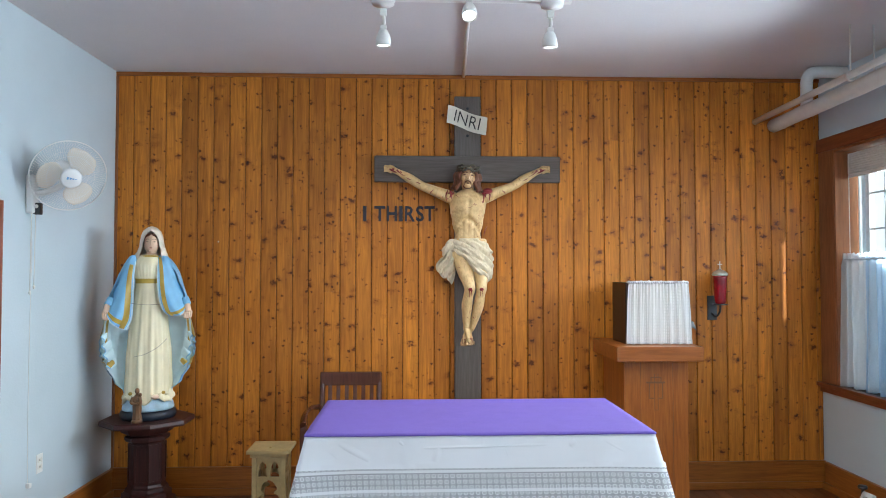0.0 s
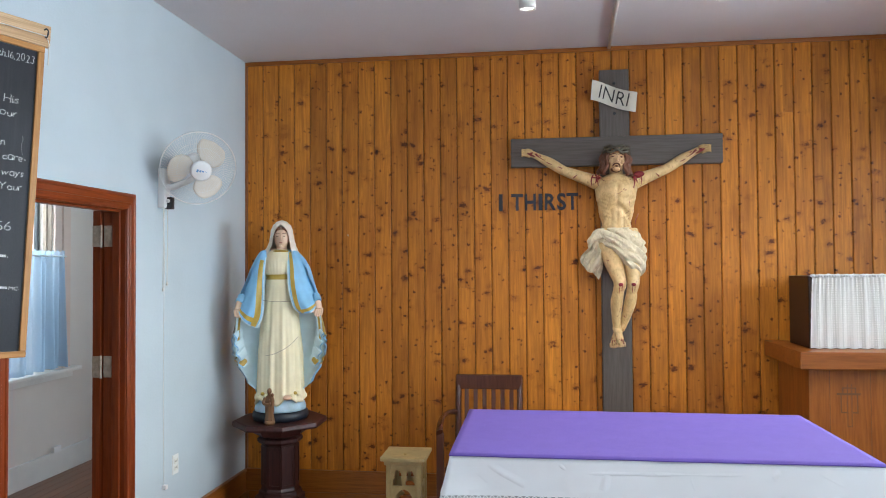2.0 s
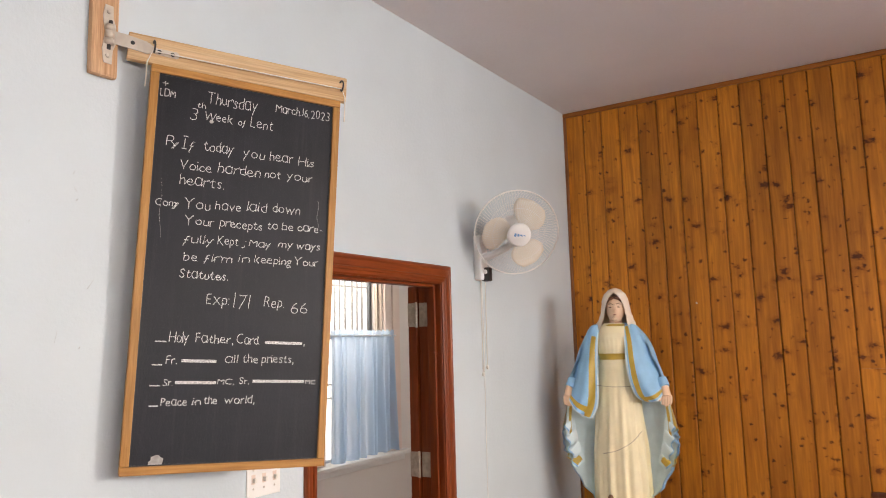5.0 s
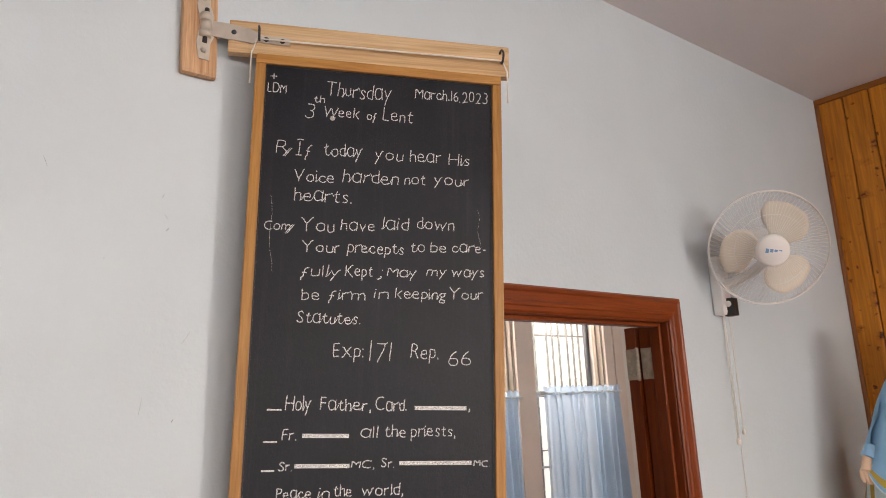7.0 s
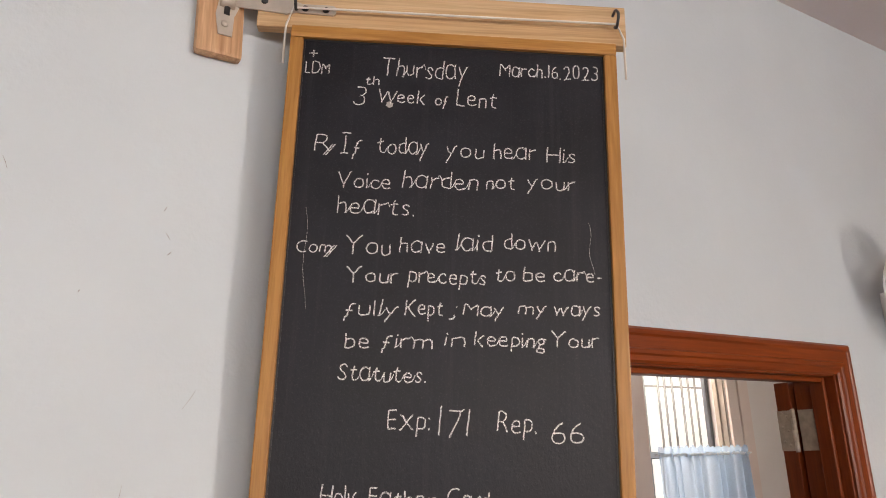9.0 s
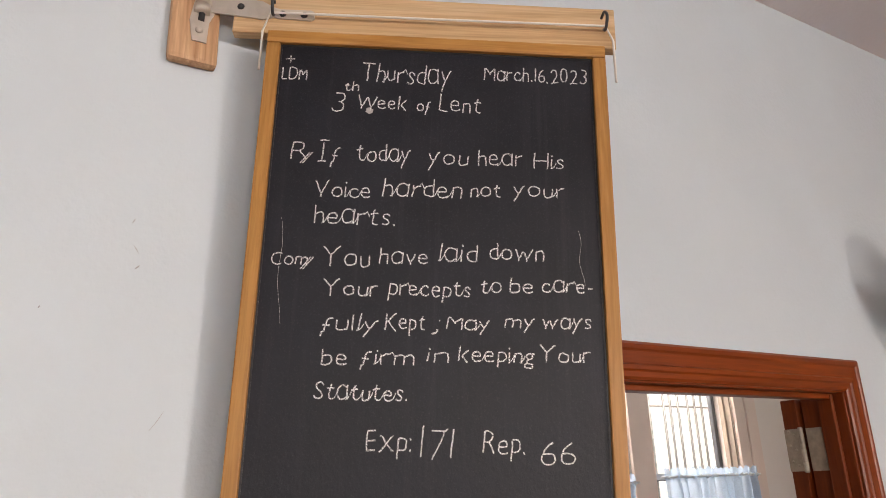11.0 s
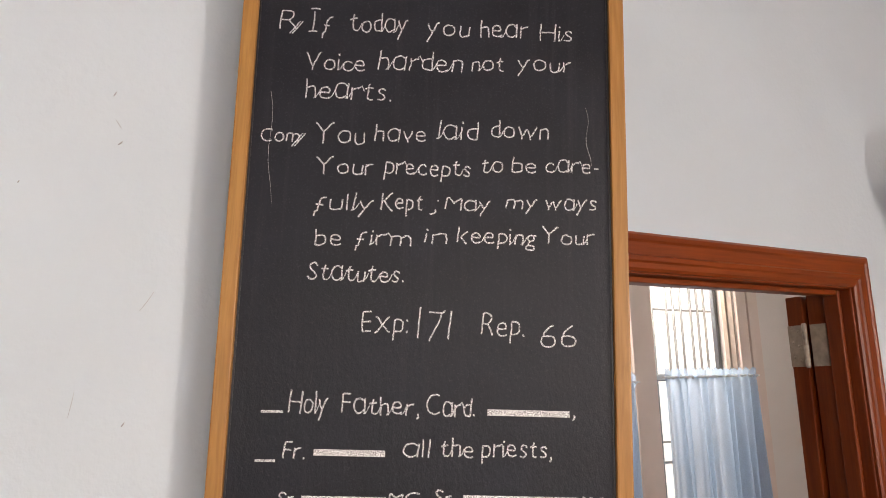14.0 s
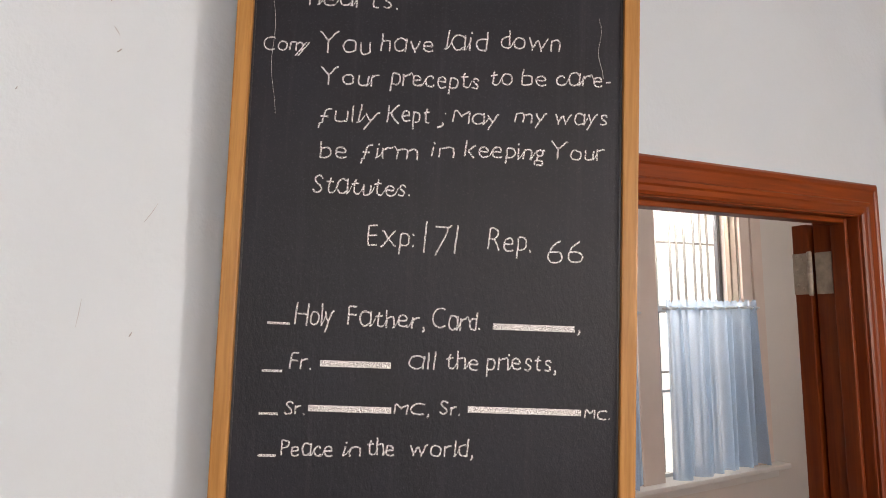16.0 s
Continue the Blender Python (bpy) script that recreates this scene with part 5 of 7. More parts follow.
# ------------------------------------------------------------------ pipes under the ceiling
PIPE_PAINT = plain("painted_pipe", (0.70, 0.69, 0.65), 0.45, vary=0.08, scale=10)
pipes = thing("heating_pipes", pose(2.33, FRONT, 2.86), "cream painted heating pipes hung under the ceiling on rods", "pipe")
bm = bmesh.new()
tube(bm, [(-0.02, 0.0, -0.005), (-0.02, -2.0, 0.045), (-0.02, -8.0, 0.19)], 0.023, 12)
part("thin_pipe", bm, PIPE_PAINT, pipes)
bm = bmesh.new()
n = 60
tube(bm, [(0.13 + 0.003 * math.sin(k * 1.7), -7.8 * k / n, -0.035 + 0.19 * k / n) for k in range(n + 1)], [0.052 + 0.004 * noise.noise((k * 0.9, 0, 0)) for k in range(n + 1)], 16)
part("wrapped_pipe", bm, PIPE_PAINT, pipes, "thick pipe in cream painted wrapping")
bm = bmesh.new()
tube(bm, smooth_path([(0.20, -0.36, -0.02), (0.20, -0.36, 0.16), (0.205, -0.36, 0.24), (0.235, -0.36, 0.285), (0.30, -0.36, 0.295), (0.50, -0.36, 0.295)], 6), 0.042, 14)
part("elbow_pipe", bm, plain("white_wrapped_pipe", (0.78, 0.78, 0.76), 0.5), pipes, "white wrapped pipe bent towards the wall")
for x, y in ((-0.02, -1.25), (0.13, -1.25), (-0.02, -3.6), (0.13, -3.6)):
    bm = bmesh.new()
    tube(bm, [(x, y, 0.0), (x, y, 0.34)], 0.005, 8)
    lathe(bm, [(0.03, -0.012), (0.034, -0.012), (0.034, 0.012), (0.03, 0.012), (0.03, -0.012)], n=14, m=pose(x, y, 0.02, 90, 0, 0), cap=False)
    part("hanger_rod", bm, PIPE_PAINT, pipes)
bm = bmesh.new()
tube(bm, [(0.0, 0.0, 0.0), (-0.058, -1.25, 0.0), (-0.07, -1.7, 0.0)], 0.013, 8)
whole("ceiling_conduit", bm, PIPE_PAINT, "thin painted conduit along the ceiling", "conduit", pose(0.008, FRONT - 0.02, TOP - 0.012))

# ------------------------------------------------------------------ track lights
track = thing("track_light", pose(-0.085, 4.10, TOP), "white ceiling track with three small lit spotlights", "ceiling light")
quick("track_rail", [(-0.56, 0.56, -0.02, 0.02, -0.075, -0.05)], WHITE_PLASTIC, track)
quick("power_box", [(-0.065, 0.065, -0.06, 0.06, -0.06, -0.001)], WHITE_PLASTIC, track)
lampshade = plain("lamp_white", (0.80, 0.80, 0.76), 0.35)
for x in (-0.455, 0.455):
    bm = bmesh.new()
    lathe(bm, [(0, -0.001), (0.062, -0.001), (0.064, -0.02), (0.06, -0.045), (0.0, -0.05)], (x, 0.0, -0.05), 24)
    part("canopy", bm, WHITE_PLASTIC, track)
for x, m in ((-0.455, pose(-0.455, 0.05, -0.135, 6, 0, 0)), (0.455, pose(0.455, 0.05, -0.135, 6, 0, 0)), (0.0, pose(0.0, -0.02, -0.05, -32, 0, 0))):
    bm = bmesh.new()
    if x:
        box(bm, -0.018, 0.018, -0.014, 0.014, -0.005, 0.035, 0.003, m=m)
        tube(bm, [m @ Vector((0, 0, 0.0)), m @ Vector((0.004, 0, -0.035)), m @ Vector((0.0, 0, -0.06))], 0.009, 8)
    box(bm, -0.017, 0.017, -0.017, 0.017, -0.095, -0.055, 0.004, m=m)
    lathe(bm, [(0.0, -0.078), (0.022, -0.08), (0.030, -0.095), (0.038, -0.115), (0.042, -0.145), (0.041, -0.165), (0.036, -0.165), (0.036, -0.15), (0.0, -0.148)], n=20, m=m)
    head = part("spotlight_head", bm, lampshade, track)
    bm = bmesh.new()
    lathe(bm, [(0.0, -0.158), (0.034, -0.158), (0.034, -0.154), (0.0, -0.153)], n=20, m=m)
    b = part("bulb", bm, LAMP_FACE, head, "glowing white lamp face")
    sp = new("spot_lamp", bpy.data.lights.new("spot_lamp", "SPOT"))
    sp.data.energy, sp.data.spot_size, sp.data.spot_blend, sp.data.color, sp.data.shadow_soft_size = 42, radians(150), 0.9, (1.0, 0.88, 0.73), 0.03
    world_m = track.matrix_world @ m
    sp.matrix_world = world_m @ pose(0, 0, -0.175)

# ------------------------------------------------------------------ wall fan
BLADE = plain("cream_blade_plastic", (0.76, 0.70, 0.60), 0.4, vary=0.04)
hub = Vector((-2.4166, 4.6177, 2.2427))
fz = Vector((0.607, -0.706, -0.365)).normalized()
fan_dir = fz
fx = Vector((0, 0, 1)).cross(fz).normalized()
fy = fz.cross(fx)
fan_m = Matrix(((fx.x, fy.x, fz.x, hub.x), (fx.y, fy.y, fz.y, hub.y), (fx.z, fy.z, fz.z, hub.z), (0, 0, 0, 1)))
fan = thing("wall_fan", fan_m, "white wall-mounted fan with a wire guard, switched off", "fan")
R0 = 0.2115
bm = bmesh.new()
lathe(bm, [(R0, -0.010), (R0 + 0.0035, 0.0), (R0, 0.010), (R0 - 0.004, 0.0), (R0, -0.010)], n=64, cap=False)
part("guard_ring", bm, WHITE_PLASTIC, fan)
WIRE = plain("white_wire", (0.80, 0.80, 0.78), 0.4)
for nm, zb, zh, r_in in (("front_guard", 0.0, 0.055, 0.052), ("rear_guard", 0.0, -0.075, 0.06)):
    bm = bmesh.new()
    for k in range(84):
        a = 2 * math.pi * k / 84
        pts = []
        for s in range(6):
            t = s / 5
            r = R0 + (r_in - R0) * t
            z = zb + zh * math.sin(t * math.pi / 2) ** 0.8
            aa = a + 0.22 * t
            pts.append((r * math.cos(aa), r * math.sin(aa), z))
        tube(bm, pts, 0.00085, 4)
    for r, t in ((0.13, 0.5),):
        tube(bm, [(r * math.cos(2 * math.pi * k / 48), r * math.sin(2 * math.pi * k / 48), zb + zh * 0.82) for k in range(49)], 0.0012, 4)
    part(nm, bm, WIRE, fan)["kind"] = "stuff"
bm = bmesh.new()
lathe(bm, [(0.0, 0.066), (0.048, 0.064), (0.058, 0.058), (0.059, 0.048), (0.0, 0.046)], n=32)
part("badge", bm, WHITE_PLASTIC, fan)
bm = bmesh.new()
for k in range(4):
    box(bm, -0.028 + k * 0.015, -0.017 + k * 0.015, -0.010 + 0.004 * k % 2, 0.006, 0.0665, 0.0672, m=pose(0, 0, 0, 0, 0, -12))
part("badge_mark", bm, plain("badge_blue", (0.16, 0.36, 0.62), 0.5), fan, "small blue mark on the round badge")
for k in range(3):
    a0 = radians(52 + 120 * k)
    bm = bmesh.new()
    g = []
    for i in range(9):
        t = i / 8
        r = 0.042 + 0.135 * t
        half = 0.74 * math.sin(math.pi * (0.18 + 0.70 * t)) ** 0.7 + 0.05
        row = []
        for j in range(11):
            s = j / 10 - 0.5
            ang = a0 + s * 2 * half * (0.9 if s > 0 else 1.0) + 0.25 * t
            row.append((r * math.cos(ang) * (1 - 0.06 * abs(s)), r * math.sin(ang) * (1 - 0.06 * abs(s)), 0.012 - 0.045 * s * (0.5 + 0.5 * t)))
        g.append(row)
    loft(bm, g, closed=False)
    ob = part("blade", bm, BLADE, fan, "ivory plastic fan blade")
    so = ob.modifiers.new("thick", "SOLIDIFY")
    so.thickness = 0.003
bm = bmesh.new()
lathe(bm, [(0.0, -0.17), (0.045, -0.165), (0.058, -0.14), (0.06, -0.08), (0.05, -0.072), (0.02, -0.07), (0.02, 0.03), (0.0, 0.03)], n=24)
part("motor", bm, WHITE_PLASTIC, fan)
inv = fan_m.inverted() @ WEST
bm = bmesh.new()
box(bm, LEFT, LEFT + 0.045, 4.598, 4.668, 2.020, 2.250, 0.012, m=inv)
part("wall_bracket", bm, WHITE_PLASTIC, fan)
bm = bmesh.new()
tube(bm, [inv @ Vector(p) for p in smooth_path([(LEFT + 0.04, 4.63, 2.14), (LEFT + 0.09, 4.65, 2.15), (LEFT + 0.16, 4.70, 2.20), tuple(WEST.inverted() @ (hub - fan_dir * 0.13))], 4)], 0.018, 10)
part("neck", bm, WHITE_PLASTIC, fan)
bm = bmesh.new()
box(bm, LEFT + 0.03, LEFT + 0.072, 4.625, 4.662, 2.015, 2.085, 0.006, m=inv)
sw = part("switch_box", bm, BLACK_PLASTIC, fan, "black pull-switch box")
bm = bmesh.new()
lathe(bm, [(0, 0), (0.012, 0), (0.011, 0.006), (0, 0.007)], n=14, m=inv @ pose(LEFT + 0.052, 4.625, 2.062, 90, 0, 20))
part("knob", bm, WHITE_PLASTIC, sw)
for y, zb in ((4.606, 1.552), (4.650, 1.585)):
    bm = bmesh.new()
    tube(bm, [inv @ Vector((LEFT + 0.035, y, 2.045)), inv @ Vector((LEFT + 0.03, y + 0.003, zb))], 0.0022, 6)
    lathe(bm, [(0, -0.012), (0.006, -0.008), (0.007, 0.004), (0.002, 0.012), (0, 0.012)], n=10, m=inv @ pose(LEFT + 0.03, y + 0.003, zb))
    part("pull_cord", bm, CORD, fan)
bm = bmesh.new()
tube(bm, [inv @ Vector(p) for p in smooth_path([(LEFT + 0.012, 4.652, 2.05), (LEFT + 0.006, 4.668, 1.75), (LEFT + 0.005, 4.664, 1.4), (LEFT + 0.005, 4.66, 0.9), (LEFT + 0.006, 4.668, 0.42)], 6)], 0.0019, 6)
box(bm, LEFT, LEFT + 0.024, 4.655, 4.681, 0.40, 0.428, 0.004, m=inv)
part("power_cord", bm, WHITE_PLASTIC, fan)

# ------------------------------------------------------------------ wall plates
def plate_thing(name, y, z, w, h, label):
    th = thing(name, WEST @ pose(LEFT, y, z), label, name.replace("_", " "))
    quick("cover_plate", [(0.0, 0.006, -w / 2, w / 2, -h / 2, h / 2)], WHITE_PLASTIC, th, bevel=0.003)
    return th


o = plate_thing("wall_outlet", 4.80, 0.51, 0.071, 0.115, "white double wall outlet with a cover plate")
for dz in (-0.02, 0.02):
    quick("socket", [(0.006, 0.0085, -0.017, 0.017, dz - 0.014, dz + 0.014)], IVORY_PLASTIC, o)
    quick("slot", [(0.0085, 0.0089, -0.008, -0.005, dz - 0.005, dz + 0.006)], BLACK_PLASTIC, o, bevel=0)
    quick("slot", [(0.0085, 0.0089, 0.005, 0.008, dz - 0.005, dz + 0.006)], BLACK_PLASTIC, o, bevel=0)
s3 = plate_thing("light_switch", 3.20, 1.286, 0.146, 0.118, "white plate with three toggle light switches")
for dy in (-0.046, 0.0, 0.046):
    quick("toggle", [(0.006, 0.02, dy - 0.005, dy + 0.005, -0.010, 0.004)], IVORY_PLASTIC, s3, bevel=0.002)
    quick("slot", [(0.006, 0.0066, dy - 0.008, dy + 0.008, -0.015, 0.015)], CREAM_PAINT, s3, bevel=0)
    for dz in (-0.03, 0.03):
        bm = bmesh.new()
        lathe(bm, [(0, 0), (0.0035, 0), (0.003, 0.0012), (0, 0.0012)], n=8, m=pose(0.006, dy, dz, 0, 90, 0))
        part("screw", bm, STEEL, s3)

# radiator valve at the window's foot
val = thing("radiator_valve", pose(2.62, 5.02, 0.0), "white radiator pipe with a black handwheel valve", "valve")
bm = bmesh.new()
tube(bm, [(0, 0, 0), (0, 0, 0.17), (0.0, -0.02, 0.20), (0.0, -0.12, 0.205)], 0.017, 10)
part("valve_body", bm, WHITE_PAINT, val)
bm = bmesh.new()
lathe(bm, [(0, 0.17), (0.012, 0.17), (0.01, 0.225), (0.028, 0.23), (0.032, 0.24), (0.026, 0.25), (0, 0.25)], n=16)
part("handwheel", bm, BLACK_PLASTIC, val)
# ------------------------------------------------------------------ chair, stool and stand
chair = thing("armchair", pose(-0.83, 5.30, 0.0), "dark mahogany wooden armchair with a slatted back", "chair")
BACK_Y = 0.25
for x in (-0.205, 0.205):
    bm = bmesh.new()
    tube(bm, smooth_path([(x, BACK_Y - 0.02, 0.0), (x, BACK_Y - 0.03, 0.42), (x, BACK_Y, 0.70), (x, BACK_Y + 0.04, 0.935)], 4), 0.021, 8)
    part("back_post", bm, MAHOGANY, chair)
quick("top_rail", [(-0.222, 0.222, BACK_Y + 0.01, BACK_Y + 0.04, 0.85, 0.948)], MAHOGANY, chair, bevel=0.008)
quick("lower_rail", [(-0.19, 0.19, BACK_Y - 0.03, BACK_Y - 0.005, 0.50, 0.55)], MAHOGANY, chair)
for k in range(6):
    x = -0.15 + 0.06 * k
    bm = bmesh.new()
    box(bm, x - 0.014, x + 0.014, -0.006, 0.006, 0.0, 0.33, 0.002, m=pose(0, BACK_Y - 0.012, 0.54, -6, 0, 0))
    part("slat", bm, MAHOGANY, chair)
quick("seat", [(-0.24, 0.24, -0.24, 0.22, 0.43, 0.465)], MAHOGANY, chair, bevel=0.01)
for x in (-0.27, 0.27):
    quick("front_leg", [(x - 0.022, x + 0.022, -0.22, -0.176, 0.0, 0.66)], MAHOGANY, chair)
    bm = bmesh.new()
    tube(bm, smooth_path([(x * 0.80, BACK_Y, 0.70), (x * 0.98, BACK_Y - 0.12, 0.715), (x * 1.04, 0.0, 0.71), (x * 1.02, -0.14, 0.705), (x, -0.23, 0.67)], 5), 0.026, 8, flat=0.6)
    part("armrest", bm, MAHOGANY, chair)
for y in (-0.2, 0.21):
    quick("stretcher", [(-0.25, 0.25, y - 0.012, y + 0.012, 0.18, 0.215)], MAHOGANY, chair)

stool = thing("gothic_stand", pose(-1.355, 5.36, 0), "small gold painted stand with pierced gothic arches", "stand")
quick("top", [(-0.145, 0.145, -0.145, 0.145, 0.445, 0.47)], GOLD_PAINT, stool, bevel=0.005)
quick("cornice", [(-0.125, 0.125, -0.125, 0.125, 0.415, 0.446)], GOLD_PAINT, stool, bevel=0.008)
quick("knob", [(-0.01, 0.01, -0.06, -0.04, 0.47, 0.478)], GOLD_PAINT, stool)
for sx in (-1, 1):
    for sy in (-1, 1):
        quick("post", [(sx * 0.098 - 0.016, sx * 0.098 + 0.016, sy * 0.098 - 0.016, sy * 0.098 + 0.016, 0.0, 0.416), (sx * 0.098 - 0.022, sx * 0.098 + 0.022, sy * 0.098 - 0.022, sy * 0.098 + 0.022, 0.0, 0.05), (sx * 0.098 - 0.02, sx * 0.098 + 0.02, sy * 0.098 - 0.02, sy * 0.098 + 0.02, 0.13, 0.145)], GOLD_PAINT, stool)


def tracery(m):
    """A pierced gothic panel cut out of one board: two small pointed lights over a wide cusped arch."""
    def solid(x, z):
        x = abs(x)
        if z < 0.05 or z > 0.408:
            return z > 0.408
        if 0.285 < z < 0.385:  # small lights
            u, h = abs(x - 0.040), (z - 0.285) / 0.10
            half = 0.029 * (1 if h < 0.45 else math.sqrt(max(0.0, 1 - ((h - 0.45) / 0.55) ** 1.5)))
            cusp = 0.010 * math.exp(-((h - 0.5) / 0.09) ** 2)
            if u < half - cusp:
                return False
        if z < 0.262:  # wide arch
            h = (z - 0.05) / 0.212
            half = 0.070 if h < 0.42 else 0.070 * math.sqrt(max(0.0, 1 - ((h - 0.42) / 0.58) ** 1.6))
            cusp = 0.030 * math.exp(-((h - 0.60) / 0.07) ** 2)
            if x < half - cusp:
                return False
        return True
    bm = bmesh.new()
    step, nx, nz = 0.004, 41, 91
    keep = {(i, j) for i in range(nx) for j in range(nz) if solid((i - nx // 2) * step, 0.05 + (j + 0.5) * step)}
    vs = {}

    def at(i, j, y):
        if (i, j, y) not in vs:
            vs[i, j, y] = bm.verts.new(m @ Vector(((i - nx / 2) * step, y, 0.05 + j * step)))
        return vs[i, j, y]

    for i, j in sorted(keep):
        for y in (-0.007, 0.007):
            bm.faces.new((at(i, j, y), at(i + 1, j, y), at(i + 1, j + 1, y), at(i, j + 1, y)))
        for di, dj, p, q in ((-1, 0, (0, 0), (0, 1)), (1, 0, (1, 0), (1, 1)), (0, -1, (0, 0), (1, 0)), (0, 1, (0, 1), (1, 1))):
            if (i + di, j + dj) not in keep:
                bm.faces.new((at(i + p[0], j + p[1], -0.007), at(i + q[0], j + q[1], -0.007), at(i + q[0], j + q[1], 0.007), at(i + p[0], j + p[1], 0.007)))
    return bm


for m in (pose(0, -0.098, 0), pose(0, 0.098, 0), pose(-0.098, 0, 0, 0, 0, 90), pose(0.098, 0, 0, 0, 0, 90)):
    part("arch_panel", tracery(m), GOLD_PAINT, stool)
quick("inner_shelf", [(-0.085, 0.085, -0.085, 0.085, 0.045, 0.06)], GOLD_PAINT, stool)

stand = thing("statue_stand", pose(-2.235, 5.44, 0), "dark brown octagonal wooden statue stand", "stand")


def octagon(bm, profile):
    rings = [[(r * math.cos(math.pi / 8 + k * math.pi / 4), r * math.sin(math.pi / 8 + k * math.pi / 4), z) for k in range(8)] for r, z in profile]
    loft(bm, rings)
    for f in bm.faces:
        f.smooth = False
    return bm


part("top", octagon(bmesh.new(), [(0.24, 0.618), (0.31, 0.622), (0.315, 0.635), (0.31, 0.655), (0.295, 0.66)]), STAND_WOOD, stand)
part("capital", octagon(bmesh.new(), [(0.135, 0.50), (0.15, 0.515), (0.15, 0.535), (0.13, 0.545), (0.17, 0.565), (0.19, 0.60), (0.2, 0.619)]), STAND_WOOD, stand)
part("shaft", octagon(bmesh.new(), [(0.13, 0.19), (0.122, 0.21), (0.122, 0.50)]), STAND_WOOD, stand)
for k in range(8):
    bm = bmesh.new()
    m = pose(0, 0, 0, 0, 0, 45 * k)
    box(bm, 0.1095, 0.118, -0.045, -0.034, 0.22, 0.485, m=m)
    box(bm, 0.1095, 0.118, 0.034, 0.045, 0.22, 0.485, m=m)
    box(bm, 0.1095, 0.1175, -0.034, 0.034, 0.22, 0.235, m=m)
    box(bm, 0.1095, 0.1175, -0.034, 0.034, 0.465, 0.485, m=m)
    part("panel_moulding", bm, STAND_WOOD, stand)
part("base", octagon(bmesh.new(), [(0.21, 0.0), (0.21, 0.045), (0.19, 0.06), (0.19, 0.10), (0.165, 0.115), (0.165, 0.15), (0.145, 0.16), (0.14, 0.185), (0.125, 0.195)]), STAND_WOOD, stand)

bm = bmesh.new()
tube(bm, [(0, 0, 0), (0, -0.014, 0), (0.0, -0.016, 0.004), (0, -0.016, 0.008)], 0.0035, 8)
whole("wall_nail", bm, STEEL, "small steel nail in the pine boards", "nail", pose(-1.858, FRONT - 0.001, 1.902))

# ------------------------------------------------------------------ statues
def interp(table, z):
    """Smoothly reads a table of (z, a, b, ...) rows in rising z."""
    if z <= table[0][0]:
        return table[0][1:]
    for lo, hi in zip(table, table[1:]):
        if z <= hi[0]:
            t = (z - lo[0]) / (hi[0] - lo[0])
            t = t * t * (3 - 2 * t)
            return [a + (b - a) * t for a, b in zip(lo[1:], hi[1:])]
    return table[-1][1:]


def soft_step(x, w):
    return 1 / (1 + math.exp(-max(-30.0, min(30.0, x / w))))


def blob(bm, c, r, mat, n=20, rows=14, m=None):
    """An ellipsoid."""
    rings = []
    for j in range(rows + 1):
        a = math.pi * (0.02 + 0.96 * j / rows)
        rings.append([Vector((c[0] + r[0] * math.sin(a) * math.cos(2 * math.pi * k / n), c[1] + r[1] * math.sin(a) * math.sin(2 * math.pi * k / n), c[2] - r[2] * math.cos(a))) for k in range(n)])
    if m is not None:
        rings = [[m @ p for p in q] for q in rings]
    loft(bm, rings, mat=mat)


def limb(bm, pts, radii, mat, n=14, steps=5, flat=1.0):
    p = smooth_path(pts, steps)
    r = [v.x for v in smooth_path([(q, 0, 0) for q in radii], steps)]
    tube(bm, p, r, n, mat, flat)


def painted(name, color, rough=0.45, vary=0.10, stain=None, patina=None):
    """Statue paint with soft shade variation and, for stain, small marks."""
    m, n, l, bs = node_mat(name)
    v = coords(n, l, (1, 1, 1))
    a, b = noise_tex(n, l, v, 14, 5), noise_tex(n, l, v, 90, 4)
    r = ramp(n, [(0.3, tuple(c * (1 - vary) for c in color)), (0.7, color)])
    l.new(a, r.inputs[0])
    col = r.outputs[0]
    if patina:
        pr = ramp(n, [(0.46, (0, 0, 0)), (0.72, (0.75, 0.75, 0.75))])
        l.new(noise_tex(n, l, coords(n, l, (1, 1, 0.45)), 34, 5, 0.7, 1.2), pr.inputs[0])
        col = mix(n, l, pr.outputs[0], col, patina)
    if stain:
        s = ramp(n, [(0.655, (0, 0, 0)), (0.70, (1, 1, 1))])
        st = noise_tex(n, l, v, 13, 3, 0.7, 1.8)
        l.new(st, s.inputs[0])
        col = mix(n, l, s.outputs[0], col, stain)
    l.new(col, bs.inputs["Base Color"])
    bs.inputs["Roughness"].default_value = rough
    bump(n, l, bs, b, 0.12, 0.002)
    return m


CREAM_ROBE = painted("cream_robe", (0.95, 0.85, 0.58), 0.5, 0.10)
BLUE_MANTLE = painted("blue_mantle", (0.28, 0.58, 0.86), 0.5, 0.14)
BLUE_LINING = painted("pale_blue_lining", (0.72, 0.89, 0.95), 0.5, 0.12)
GOLD_EDGE = painted("gold_edge", (0.62, 0.42, 0.07), 0.35, 0.25)
WHITE_VEIL = painted("cream_veil", (0.88, 0.79, 0.66), 0.5, 0.08)
FLESH = painted("statue_flesh", (0.86, 0.60, 0.42), 0.45, 0.10)
BASE_DARK = painted("dark_base", (0.012, 0.018, 0.030), 0.4, 0.2)
CLOUD = painted("cloud_blue", (0.50, 0.68, 0.80), 0.5, 0.35)
BROWN_HAIR = painted("brown_hair", (0.19, 0.085, 0.048), 0.5, 0.2)
PALE_FLESH = painted("pale_flesh", (0.82, 0.58, 0.27), 0.35, 0.22, stain=(0.25, 0.03, 0.025), patina=(0.42, 0.23, 0.08))
